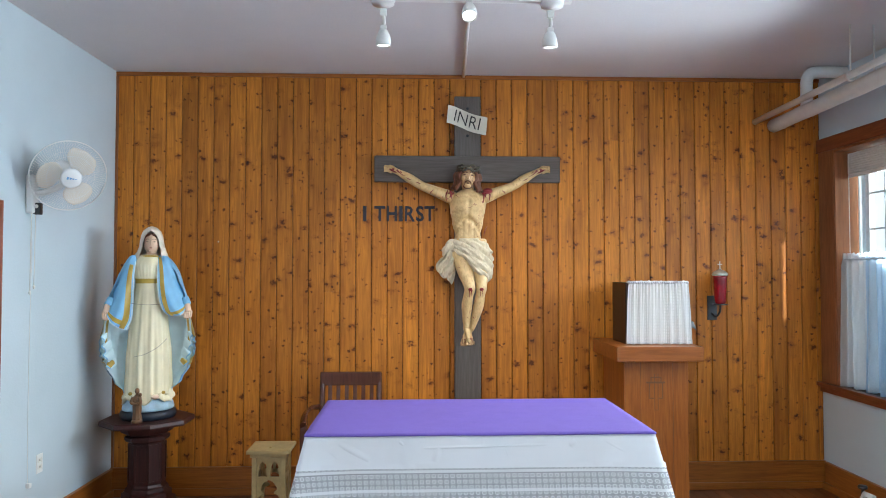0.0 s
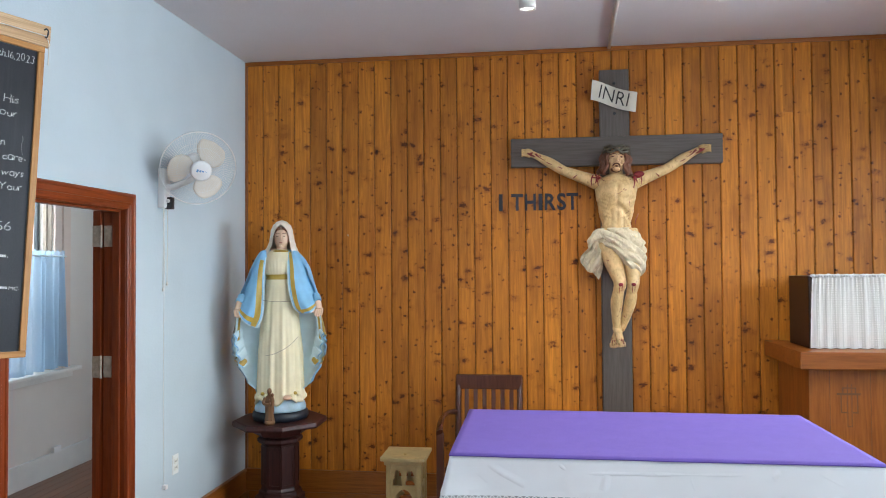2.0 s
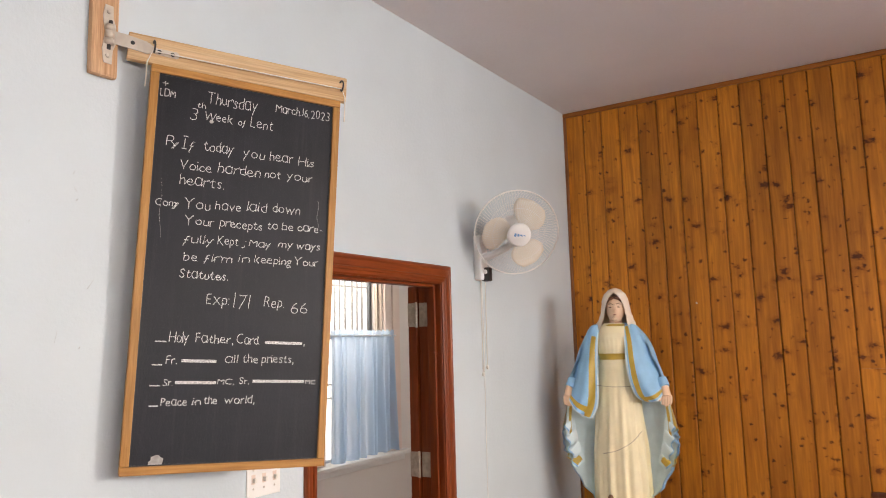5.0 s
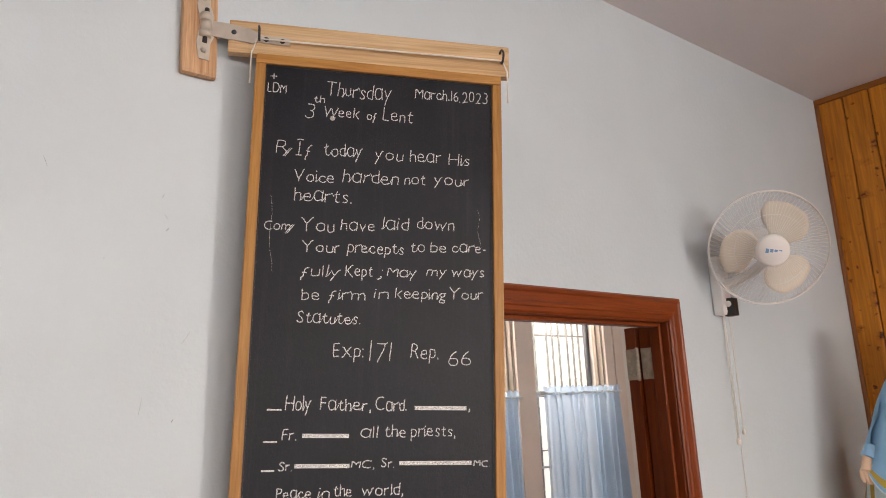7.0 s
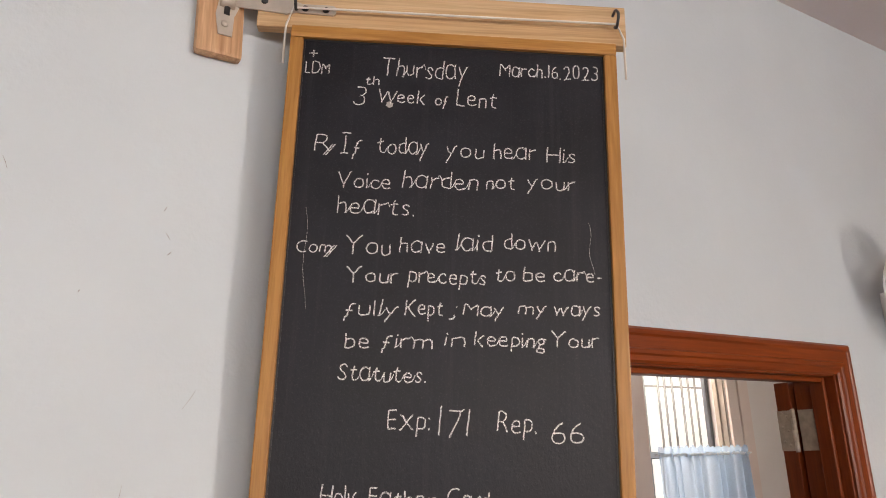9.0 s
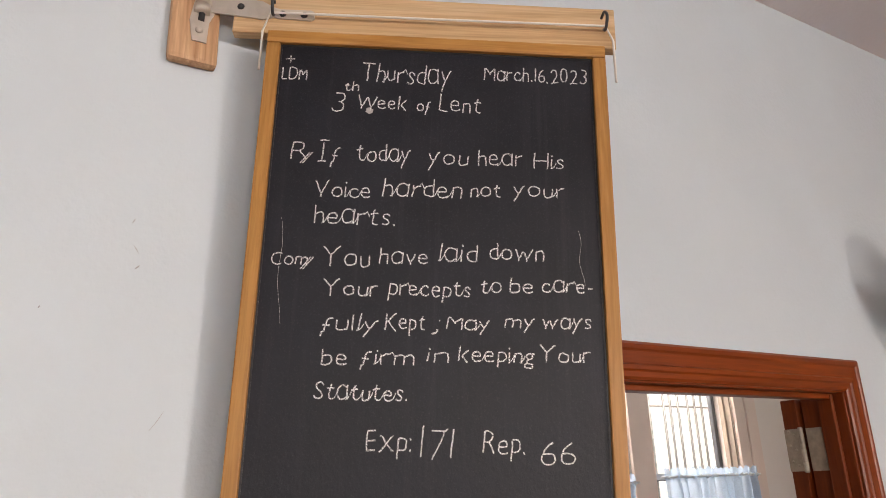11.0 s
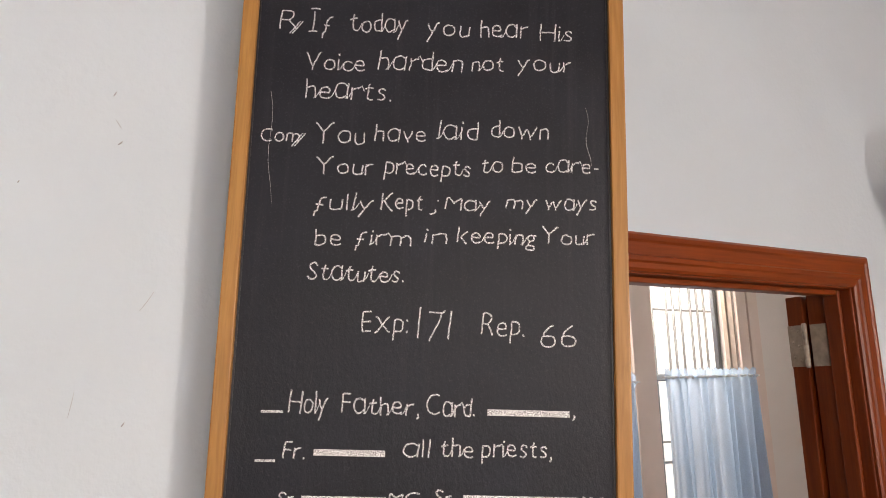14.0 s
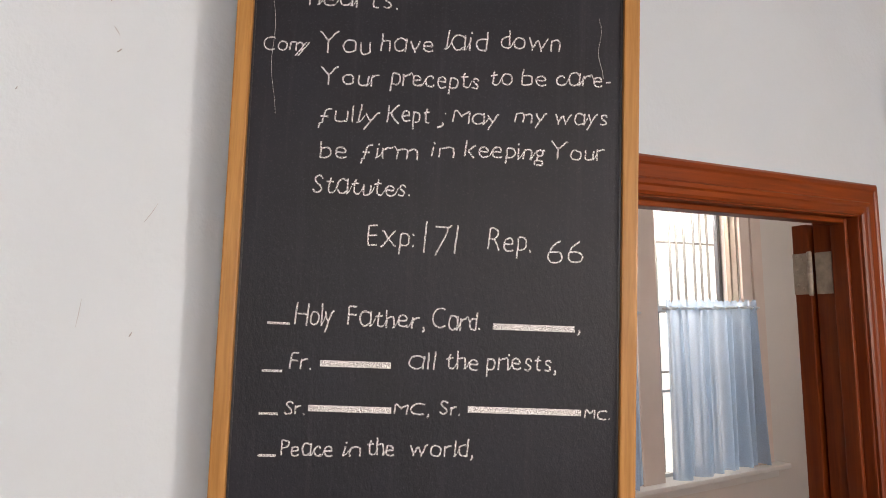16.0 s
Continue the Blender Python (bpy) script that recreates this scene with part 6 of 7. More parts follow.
LOIN = painted("loincloth_paint", (0.80, 0.70, 0.50), 0.45, 0.16, patina=(0.40, 0.30, 0.17))
CROWN = painted("grey_thorns", (0.10, 0.085, 0.055), 0.6, 0.3)
DARK_RED = painted("dark_red_paint", (0.27, 0.018, 0.02), 0.4, 0.3)
ROSE_LIP = painted("rose_lips", (0.52, 0.20, 0.16), 0.4, 0.1)
TAN_FLESH = painted("tan_face", (0.76, 0.50, 0.26), 0.4, 0.2, patina=(0.36, 0.18, 0.08))
HAIR_RED = painted("reddish_hair", (0.20, 0.068, 0.028), 0.5, 0.45)
BRONZE = painted("brown_bronze", (0.22, 0.11, 0.045), 0.35, 0.35)

# robed figure: 0 robe, 1 mantle, 2 lining, 3 gold, 4 veil, 5 flesh, 6 base, 7 cloud, 8 hair
bm = bmesh.new()
lathe(bm, [(0.0, 0.0), (0.178, 0.0), (0.187, 0.02), (0.182, 0.05), (0.160, 0.062), (0.0, 0.063)], n=40, mat=6)
lathe(bm, [(0.168, 0.060), (0.171, 0.075), (0.164, 0.10), (0.146, 0.13), (0.11, 0.155), (0.0, 0.16)], n=40, mat=7)
ROBE = [(0.13, 0.165, 0.135), (0.20, 0.148, 0.125), (0.40, 0.142, 0.118), (0.70, 0.124, 0.106), (0.88, 0.098, 0.088), (0.945, 0.088, 0.080), (1.00, 0.108, 0.092), (1.06, 0.118, 0.092), (1.105, 0.10, 0.072), (1.135, 0.055, 0.050)]
rings, n = [], 96
for j in range(61):
    z = 0.13 + (1.135 - 0.13) * j / 60
    rx, ry = interp(ROBE, z)
    ring = []
    for k in range(n):
        a = 2 * math.pi * k / n
        low = max(0.0, min(1.0, (0.93 - z) / 0.5))
        up_ = max(0.0, min(1.0, (z - 0.95) / 0.05)) * max(0.0, min(1.0, (1.10 - z) / 0.05))
        f = 1 + 0.055 * low * math.sin(13 * a + 1.2 * math.sin(z * 5) + 0.5) + 0.035 * low * math.sin(23 * a + 2) + 0.022 * up_ * math.sin(30 * a)
        if 0.93 < z < 0.962:
            f = 1.03
        wave = 0.02 * math.sin(5 * a + 1) + 0.012 * math.sin(9 * a) if j < 2 else 0
        ring.append((rx * f * math.cos(a), -0.03 + ry * f * math.sin(a), z + wave))
    rings.append(ring)
loft(bm, rings, mat=lambda j, i: 3 if 0.93 < 0.13 + 1.005 * (j + 0.5) / 60 < 0.962 else 0)
# mantle behind, with its paler lining
MANTLE = [(0.19, 0.165, 0.10), (0.26, 0.235, 0.125), (0.36, 0.288, 0.140), (0.47, 0.318, 0.150), (0.56, 0.322, 0.150), (0.74, 0.292, 0.150), (0.86, 0.255, 0.140), (0.98, 0.205, 0.125), (1.07, 0.155, 0.105), (1.12, 0.09, 0.08)]
for inner in (0, 1):
    rows = []
    for j in range(49):
        z = 0.19 + (1.12 - 0.19) * j / 48
        X, D = interp(MANTLE, z)
        X *= 0.93
        row = []
        for k in range(61):
            a = -1 + 2 * k / 60
            ang = a * math.pi * 0.54
            low = max(0.0, min(1.0, (0.8 - z) / 0.4))
            edge = max(0.0, abs(a) - 0.80) / 0.20
            ruff = 0.026 * edge * math.sin(z * 74 + (1 if a > 0 else 0)) * soft_step(0.57 - z, 0.012) * soft_step(z - 0.36, 0.012)
            fold = 1 + 0.035 * low * math.sin(a * 15 + z * 3)
            s = 0.975 if inner else 1.0
            row.append((X * s * fold * math.sin(ang) + math.copysign(ruff, a), 0.42 * D * s * fold * math.cos(ang) - 0.035 - 0.045 * edge - 0.6 * abs(ruff) - (0.004 if inner else 0), z + 0.015 * math.sin(a * 9) * (1 if j == 0 else 0)))
        rows.append(row)

    def pick(j, i, inner=inner):
        a, z = abs(-1 + 2 * (i + 0.5) / 60), 0.19 + 0.93 * (j + 0.5) / 48
        if a > 0.90 and (0.56 < z < 0.74 or 0.36 < z < 0.42):
            return 3
        return 1 if (not inner or a > 0.955) else 2
    loft(bm, rows, closed=False, mat=pick)
# front falls of the mantle over the arms
FALLS = {
    -1: ([(0.058, -0.050, 1.128), (0.078, -0.085, 1.098), (0.086, -0.118, 1.03), (0.090, -0.132, 0.93), (0.090, -0.150, 0.80), (0.098, -0.160, 0.69), (0.132, -0.158, 0.618)],
         [(0.085, 0.040, 1.128), (0.145, 0.035, 1.095), (0.200, 0.025, 1.01), (0.236, 0.005, 0.91), (0.262, -0.035, 0.84), (0.274, -0.075, 0.795), (0.276, -0.098, 0.775)]),
    1: ([(0.044, -0.050, 1.128), (0.051, -0.085, 1.098), (0.055, -0.118, 1.03), (0.058, -0.132, 0.93), (0.070, -0.150, 0.83), (0.098, -0.160, 0.745), (0.138, -0.158, 0.712)],
        [(0.085, 0.040, 1.128), (0.145, 0.035, 1.095), (0.198, 0.025, 1.01), (0.228, 0.005, 0.91), (0.250, -0.035, 0.85), (0.258, -0.075, 0.81), (0.260, -0.098, 0.79)])}
for s in (-1, 1):
    inn, out = [smooth_path([(s * x, y, z) for x, y, z in c], 8) for c in FALLS[s]]
    rows, last = [], len(inn) - 1
    for j, (p, q) in enumerate(zip(inn, out)):
        row, tt = [], j / last
        for i in range(25):
            u = i / 24
            b = math.sin(u * math.pi) * min(1.0, 0.35 + 5 * tt)
            fold = 0.009 * math.sin(u * 9 - tt * 7 + s) * tt + 0.004 * math.sin(u * 21 - tt * 12) * tt
            row.append(p.lerp(q, u) + Vector((s * 0.016 * b, -0.062 * b * (1 - 0.35 * tt) + fold, 0.02 * b * (1 - tt) - 0.035 * b * tt ** 4)))
        rows.append(row)

    def band(j, i, s=s, last=last):
        if (i == 0 and j > 9) or j >= last - 1:
            return 2
        lo, hi = (2, 6) if s < 0 else (2, 5)
        if (lo <= i < hi and j > (12 if s < 0 else 5)) or (last - 6 <= j < last - 3 and i >= lo):
            return 3
        return 1
    loft(bm, rows, closed=False, mat=band)
    # turned-in hem with its pale lining
    rows2 = [[p + Vector((-s * 0.003 * k, 0.013 * k, 0.003 * k)) for p in rows[-1]] for k in range(6)]
    loft(bm, rows2, closed=False, mat=2)
    rows2 = [[r[0] + Vector((s * 0.006 * k, 0.010 * k, 0)) for r in rows[9:]] for k in range(5)]
    loft(bm, rows2, closed=False, mat=2)
    # sleeve cuff, hand and fingers held down and open
    limb(bm, [(s * 0.238, -0.085, 0.83), (s * 0.248, -0.100, 0.80), (s * 0.254, -0.108, 0.785)], [0.026, 0.028, 0.027], 1, 14, 4)
    limb(bm, [(s * 0.248, -0.095, 0.81), (s * 0.257, -0.112, 0.775), (s * 0.262, -0.125, 0.735)], [0.026, 0.023, 0.028], 5, 12, 4, 0.7)
    for k in range(4):
        dx = -0.022 + 0.0145 * k
        limb(bm, [(s * (0.262 + dx * 0.8), -0.125, 0.74), (s * (0.260 + dx * 0.9), -0.138, 0.713), (s * (0.256 + dx * 0.85), -0.142, 0.682 + 0.007 * abs(k - 1.5))], [0.0105, 0.009, 0.0055], 5, 8, 3)
    limb(bm, [(s * 0.240, -0.122, 0.755), (s * 0.226, -0.138, 0.735), (s * 0.222, -0.144, 0.712)], [0.010, 0.009, 0.006], 5, 8, 3)
    # gold band on the hanging edge of the mantle, ruffled folds under it
    edge_at = smooth_path([(s * 0.262, -0.085, 0.76), (s * 0.278, -0.088, 0.66), (s * 0.285, -0.085, 0.56), (s * 0.280, -0.075, 0.50)], 6)
    loft(bm, [[p + Vector((-s * w, -0.004 + 0.3 * w, 0)) for w in (0.0, 0.012, 0.026, 0.034)] for p in edge_at], closed=False, mat=lambda j, i: 3 if i == 1 else 2)
    hem = []
    for k in range(43):
        t = k / 42
        w = 2 * math.pi * 3.5 * t
        z = 0.575 - 0.225 * t
        x = 0.296 - 0.042 * t ** 1.8 - 0.018 * (0.5 - 0.5 * math.cos(w))
        y = -0.096 - 0.012 * math.sin(w + 0.6)
        hem.append([Vector((s * (x - 0.040 * u), y + 0.028 * u + 0.006 * math.sin(w) * u, z + 0.030 * u * math.sin(w) + 0.03 * u)) for u in (0.0, 0.12, 0.30, 0.50, 0.75, 1.0)])
    loft(bm, hem, closed=False, mat=lambda j, i: 3 if i in (1, 2, 3) and 32 < j < 41 else (1 if i == 0 else 2))
    # shoe tips and roses under the hem
    blob(bm, (s * 0.055, -0.155, 0.160), (0.028, 0.045, 0.016), 5)
    for k in range(3):
        blob(bm, (s * (0.085 + 0.02 * k), -0.150 + 0.025 * k, 0.172 + 0.012 * (k % 2)), (0.014, 0.014, 0.012), 3 if k == 1 else 0, 10, 7)
# thin dark bead cord round the robe
for pts in (((-0.10, -0.157, 0.800), (-0.03, -0.150, 0.790), (0.05, -0.152, 0.790), (0.095, -0.158, 0.795)), ((-0.085, -0.145, 0.435), (-0.01, -0.170, 0.455), (0.07, -0.163, 0.50), (0.125, -0.12, 0.555))):
    tube(bm, smooth_path(pts, 6), 0.0010, 5, 8)
# head, neck, hair and veil
HX = 0.012
limb(bm, [(HX * 0.5, -0.035, 1.10), (HX * 0.8, -0.036, 1.14), (HX, -0.038, 1.18)], [0.048, 0.037, 0.036], 5)
tube(bm, [(HX * 0.6 + 0.058 * math.cos(a), -0.040 + 0.056 * math.sin(a), 1.118 - 0.006 * math.sin(a)) for a in [2 * math.pi * k / 24 for k in range(25)]], 0.006, 6, 3)
blob(bm, (HX, -0.050, 1.213), (0.050, 0.062, 0.074), 5, 28, 22)
limb(bm, [(HX, -0.108, 1.236), (HX, -0.119, 1.208), (HX, -0.110, 1.202)], [0.005, 0.0085, 0.005], 5, 8, 3)
blob(bm, (HX, -0.105, 1.180), (0.011, 0.008, 0.0032), 9, 10, 6)
blob(bm, (HX, -0.098, 1.156), (0.016, 0.014, 0.012), 5, 12, 8)
for s in (-1, 1):
    blob(bm, (HX + s * 0.021, -0.104, 1.222), (0.0095, 0.006, 0.0026), 8, 10, 6)
    limb(bm, [(HX + s * 0.008, -0.108, 1.238), (HX + s * 0.021, -0.105, 1.242), (HX + s * 0.034, -0.094, 1.237)], [0.0010, 0.0015, 0.0008], 8, 6, 3)
    limb(bm, [(HX + s * 0.004, -0.094, 1.277), (HX + s * 0.028, -0.086, 1.268), (HX + s * 0.044, -0.064, 1.245), (HX + s * 0.049, -0.050, 1.222)], [0.008, 0.0095, 0.008, 0.004], 8, 10, 4)
VEIL_T = [(1.095, 0.130, 0.112), (1.13, 0.108, 0.106), (1.16, 0.094, 0.102), (1.20, 0.082, 0.100), (1.26, 0.074, 0.098), (1.295, 0.062, 0.088), (1.322, 0.038, 0.058), (1.335, 0.004, 0.006)]
rows = []
for j in range(37):
    z = 1.095 + 0.24 * j / 36
    X, Y = interp(VEIL_T, z)
    gap = 0.74 if z < 1.20 else 0.74 * max(0.0, 1 - ((z - 1.20) / 0.098) ** 2) ** 0.62 if z < 1.298 else 0.0
    row = []
    for k in range(65):
        a = -math.pi / 2 + gap + (2 * math.pi - 2 * gap) * k / 64
        f = 1 + 0.045 * math.sin(11 * a) * max(0, (1.24 - z) / 0.15)
        row.append((HX * min(1, (z - 1.05) / 0.12) + X * f * math.cos(a), -0.018 + Y * f * math.sin(a), z))
    rows.append(row)
loft(bm, rows, closed=False, mat=4)
rows = [[Vector((HX + (p[0] - HX) * 0.95, p[1] * 0.95 + 0.002, p[2])) for p in r] for r in rows[:30]]
loft(bm, rows, closed=False, mat=4)
whole("robed_statue", bm, [CREAM_ROBE, BLUE_MANTLE, BLUE_LINING, GOLD_EDGE, WHITE_VEIL, FLESH, BASE_DARK, CLOUD, BROWN_HAIR, ROSE_LIP],
             "painted plaster statue in a cream robe, blue mantle and white veil", "statue", pose(-2.232, 5.44, 0.661, 0, 0, 15))

# small bronze-brown figure in front of it
bm = bmesh.new()
lathe(bm, [(0, 0), (0.034, 0), (0.034, 0.018), (0.028, 0.024), (0, 0.024)], n=16)
rings = []
for j in range(25):
    z = 0.02 + 0.175 * j / 24
    r, = interp([(0.02, 0.031), (0.06, 0.026), (0.11, 0.028), (0.15, 0.032), (0.175, 0.024), (0.19, 0.010)], z)
    rings.append([(r * (1 + 0.10 * math.sin(7 * a + z * 20)) * math.cos(a), 0.8 * r * (1 + 0.10 * math.sin(7 * a)) * math.sin(a), z) for a in [2 * math.pi * k / 28 for k in range(28)]])
loft(bm, rings)
blob(bm, (0.0, -0.002, 0.213), (0.015, 0.017, 0.020), 0)
blob(bm, (0.026, -0.016, 0.190), (0.010, 0.011, 0.013), 0)
limb(bm, [(0.02, -0.018, 0.175), (0.026, -0.02, 0.15), (0.022, -0.022, 0.12)], [0.012, 0.014, 0.008], 0)
limb(bm, [(-0.025, -0.005, 0.17), (-0.034, -0.018, 0.14), (-0.005, -0.032, 0.13), (0.02, -0.03, 0.14)], [0.011, 0.010, 0.009, 0.007], 0)
whole("small_figurine", bm, BRONZE, "small brown figurine standing at the statue's foot", "statuette", pose(-2.232, 5.235, 0.661))

# figure on the cross: 0 flesh, 1 loincloth, 2 hair, 3 crown, 4 red
bm = bmesh.new()
TORSO = [(1.82, 0.005, 0.118, 0.085, -0.135), (1.90, 0.002, 0.102, 0.078, -0.135), (1.97, 0.0, 0.098, 0.072, -0.135), (2.05, 0.0, 0.112, 0.082, -0.140), (2.13, 0.0, 0.124, 0.090, -0.140), (2.20, 0.002, 0.132, 0.085, -0.135), (2.25, 0.003, 0.120, 0.070, -0.130), (2.285, 0.003, 0.06, 0.05, -0.140)]
rings = []


for j in range(94):
    z = 1.82 + 0.465 * j / 93
    cx, rx, ry, cy = interp(TORSO, z)
    ring = []
    for k in range(88):
        a = 2 * math.pi * k / 88
        c = math.cos(a)
        front = max(0.0, -math.sin(a)) ** 0.5
        arch = 2.095 - 0.115 * abs(c) ** 1.3
        h = 0.016 * soft_step(z - arch, 0.006) - 0.012 * math.exp(-((z - arch + 0.025) / 0.022) ** 2)
        h += 0.012 * soft_step(z - (2.138 - 0.02 * abs(c)), 0.005) * soft_step(abs(c) - 0.10, 0.03) * soft_step(2.215 - z, 0.012)
        h += 0.0042 * math.sin((z - 0.07 * abs(c)) * 225) * soft_step(abs(c) - 0.56, 0.07) * soft_step(z - 1.975, 0.008) * soft_step(2.135 - z, 0.008)
        h -= 0.006 * math.exp(-(c / 0.07) ** 2) * soft_step(2.20 - z, 0.01) * soft_step(z - 1.93, 0.01)
        h -= 0.007 * math.exp(-((abs(c) - 0.40) / 0.07) ** 2) * soft_step(2.06 - z, 0.015)
        h += 0.010 * math.exp(-((z - 2.248 + 0.02 * abs(c)) / 0.009) ** 2) * soft_step(abs(c) - 0.15, 0.05)
        ring.append((cx + (rx + 0.3 * h) * c, cy + (ry + h * front) * math.sin(a), z))
    rings.append(ring)
loft(bm, rings, mat=0)
for s in (-1, 1):
    blob(bm, (s * 0.062, -0.226, 2.148), (0.007, 0.005, 0.006), 4, 8, 6)
    for q in range(3):
        limb(bm, [(s * (0.535 - 0.03 * q), -0.108, 2.446 - 0.018 * q + 0.006 * q), (s * (0.505 - 0.03 * q), -0.114 - 0.004 * q, 2.418 - 0.014 * q), (s * (0.470 - 0.025 * q), -0.126, 2.396 - 0.016 * q)], [0.008, 0.005, 0.002], 4, 8, 4, 0.5)
    limb(bm, [(s * 0.150, -0.172, 2.285), (s * 0.165, -0.182, 2.250), (s * 0.160, -0.172, 2.205)], [0.004, 0.006, 0.002], 4, 8, 4, 0.5)
    limb(bm, [(s * 0.26, -0.166, 2.285), (s * 0.275, -0.164, 2.274), (s * 0.282, -0.158, 2.262)], [0.002, 0.004, 0.002], 4, 6, 3)
    limb(bm, [(s * 0.035, -0.214, 2.215), (s * 0.065, -0.212, 2.228), (s * 0.095, -0.196, 2.248)], [0.001, 0.0022, 0.001], 4, 6, 3)
    limb(bm, [(s * 0.09, -0.13, 2.22), (s * 0.15, -0.135, 2.245), (s * 0.25, -0.130, 2.285), (s * 0.345, -0.115, 2.325), (s * 0.44, -0.10, 2.385), (s * 0.525, -0.085, 2.432), (s * 0.555, -0.083, 2.447)],
         [0.050, 0.047, 0.038, 0.033, 0.034, 0.023, 0.024], 0)
    blob(bm, (s * 0.565, -0.082, 2.45), (0.030, 0.014, 0.022), 0)
    blob(bm, (s * 0.560, -0.094, 2.447), (0.020, 0.007, 0.013), 4, 12, 8)
    limb(bm, [(s * 0.59, -0.112, 2.452), (s * 0.565, -0.104, 2.440), (s * 0.535, -0.104, 2.425)], [0.005, 0.010, 0.004], 4, 8, 4, 0.6)
    limb(bm, [(s * 0.115, -0.176, 2.275), (s * 0.140, -0.186, 2.262), (s * 0.165, -0.180, 2.268)], [0.004, 0.011 if s > 0 else 0.006, 0.003], 4, 8, 4, 0.6)
    for k in range(4):
        limb(bm, [(s * 0.575, -0.088, 2.462 - 0.011 * k), (s * 0.606, -0.100, 2.474 - 0.012 * k), (s * 0.624, -0.106, 2.476 - 0.013 * k), (s * 0.628, -0.114, 2.468 - 0.013 * k)], [0.0095, 0.008, 0.0065, 0.004], 0, 8, 3)
    limb(bm, [(s * 0.56, -0.092, 2.468), (s * 0.584, -0.112, 2.476), (s * 0.606, -0.118, 2.470)], [0.010, 0.008, 0.005], 0, 8, 3)
    limb(bm, [(s * 0.105, -0.192, 2.262), (s * 0.128, -0.183, 2.250), (s * 0.138, -0.178, 2.225)], [0.010, 0.012, 0.003], 4, 8, 4, 0.5)
    limb(bm, [(s * 0.40, -0.133, 2.36), (s * 0.44, -0.132, 2.372), (s * 0.48, -0.118, 2.398)], [0.002, 0.004, 0.002], 4, 6, 4)
blob(bm, (0.150, -0.168, 2.282), (0.036, 0.020, 0.022), 4, 14, 10)
limb(bm, [(0.120, -0.186, 2.268), (0.116, -0.206, 2.225), (0.112, -0.214, 2.185)], [0.010, 0.006, 0.002], 4, 8, 4, 0.5)
limb(bm, [(-0.132, -0.180, 2.282), (-0.126, -0.198, 2.240), (-0.120, -0.204, 2.205)], [0.010, 0.006, 0.002], 4, 8, 4, 0.5)
limb(bm, [(0.150, -0.110, 2.02), (0.128, -0.170, 1.985), (0.118, -0.185, 1.945)], [0.004, 0.006, 0.002], 4, 8, 4, 0.5)
# neck, head, hair, beard and crown
limb(bm, [(0.003, -0.15, 2.255), (0.0, -0.165, 2.30), (-0.003, -0.185, 2.335)], [0.052, 0.044, 0.042], 0)
tilt = pose(-0.003, -0.195, 2.376, 0, 4, 0) @ Matrix.Scale(1.12, 4)
blob(bm, (0, 0, 0), (0.052, 0.070, 0.080), 5, 26, 20, tilt)
limb(bm, [tilt @ Vector((0, -0.066, 0.012)), tilt @ Vector((0, -0.080, -0.010)), tilt @ Vector((0, -0.070, -0.017))], [0.006, 0.010, 0.006], 5, 8, 3)
blob(bm, (0, -0.032, -0.060), (0.031, 0.026, 0.018), 2, 16, 12, tilt)
blob(bm, (0, -0.058, -0.062), (0.022, 0.012, 0.014), 5, 14, 10, tilt)
blob(bm, (0, -0.067, -0.043), (0.011, 0.005, 0.0045), 2, 12, 8, tilt)
for s in (-1, 1):
    blob(bm, (s * 0.030, -0.050, -0.012), (0.016, 0.014, 0.018), 5, 12, 8, tilt)
    limb(bm, [tilt @ Vector((s * 0.006, -0.068, 0.024)), tilt @ Vector((s * 0.022, -0.066, 0.030)), tilt @ Vector((s * 0.040, -0.050, 0.022))], [0.002, 0.0036, 0.002], 2, 6, 3)
for s in (-1, 1):
    limb(bm, [tilt @ Vector((0, -0.066, -0.027)), tilt @ Vector((s * 0.014, -0.061, -0.032)), tilt @ Vector((s * 0.022, -0.052, -0.044))], [0.004, 0.005, 0.003], 2, 8, 3)
for s in (-1, 1):
    blob(bm, (s * 0.022, -0.058, 0.012), (0.011, 0.008, 0.0045), 2, 10, 6, tilt)
    for q in range(5):
        x, y = 0.050 + 0.007 * q, -0.030 + 0.016 * q
        wav = 0.006 * (-1) ** q
        limb(bm, [tilt @ Vector((s * (x - 0.014), y, 0.050)), tilt @ Vector((s * (x + 0.004 + wav), y - 0.006, 0.008)), tilt @ Vector((s * (x + 0.004 - wav), y - 0.004, -0.034)), tilt @ Vector((s * (x + 0.016 + wav), y - 0.006, -0.078)), tilt @ Vector((s * (x + 0.008), y - 0.004, -0.094 + 0.006 * q))],
             [0.014, 0.0135, 0.014, 0.013, 0.004], 2, 10, 5)
blob(bm, (0, 0.030, 0.012), (0.060, 0.058, 0.064), 2, 24, 16, tilt)
for w in range(3):
    tube(bm, [tilt @ Vector(((0.069 + 0.005 * math.sin(k * 1.3 + w * 2)) * math.cos(2 * math.pi * k / 40), (0.080 + 0.005 * math.sin(k * 1.7 + w)) * math.sin(2 * math.pi * k / 40), 0.044 + 0.013 * w + 0.007 * math.sin(k * 0.9 + w * 2.1))) for k in range(41)], 0.0095, 7, 3)
for k in range(22):
    a = 2 * math.pi * k / 22
    p = Vector((0.068 * math.cos(a), 0.079 * math.sin(a), 0.052 + 0.01 * math.sin(k * 2.2)))
    limb(bm, [tilt @ p, tilt @ (p * 1.16 + Vector((0, 0, 0.008 * math.sin(k * 3))))], [0.003, 0.0005], 3, 5, 2)
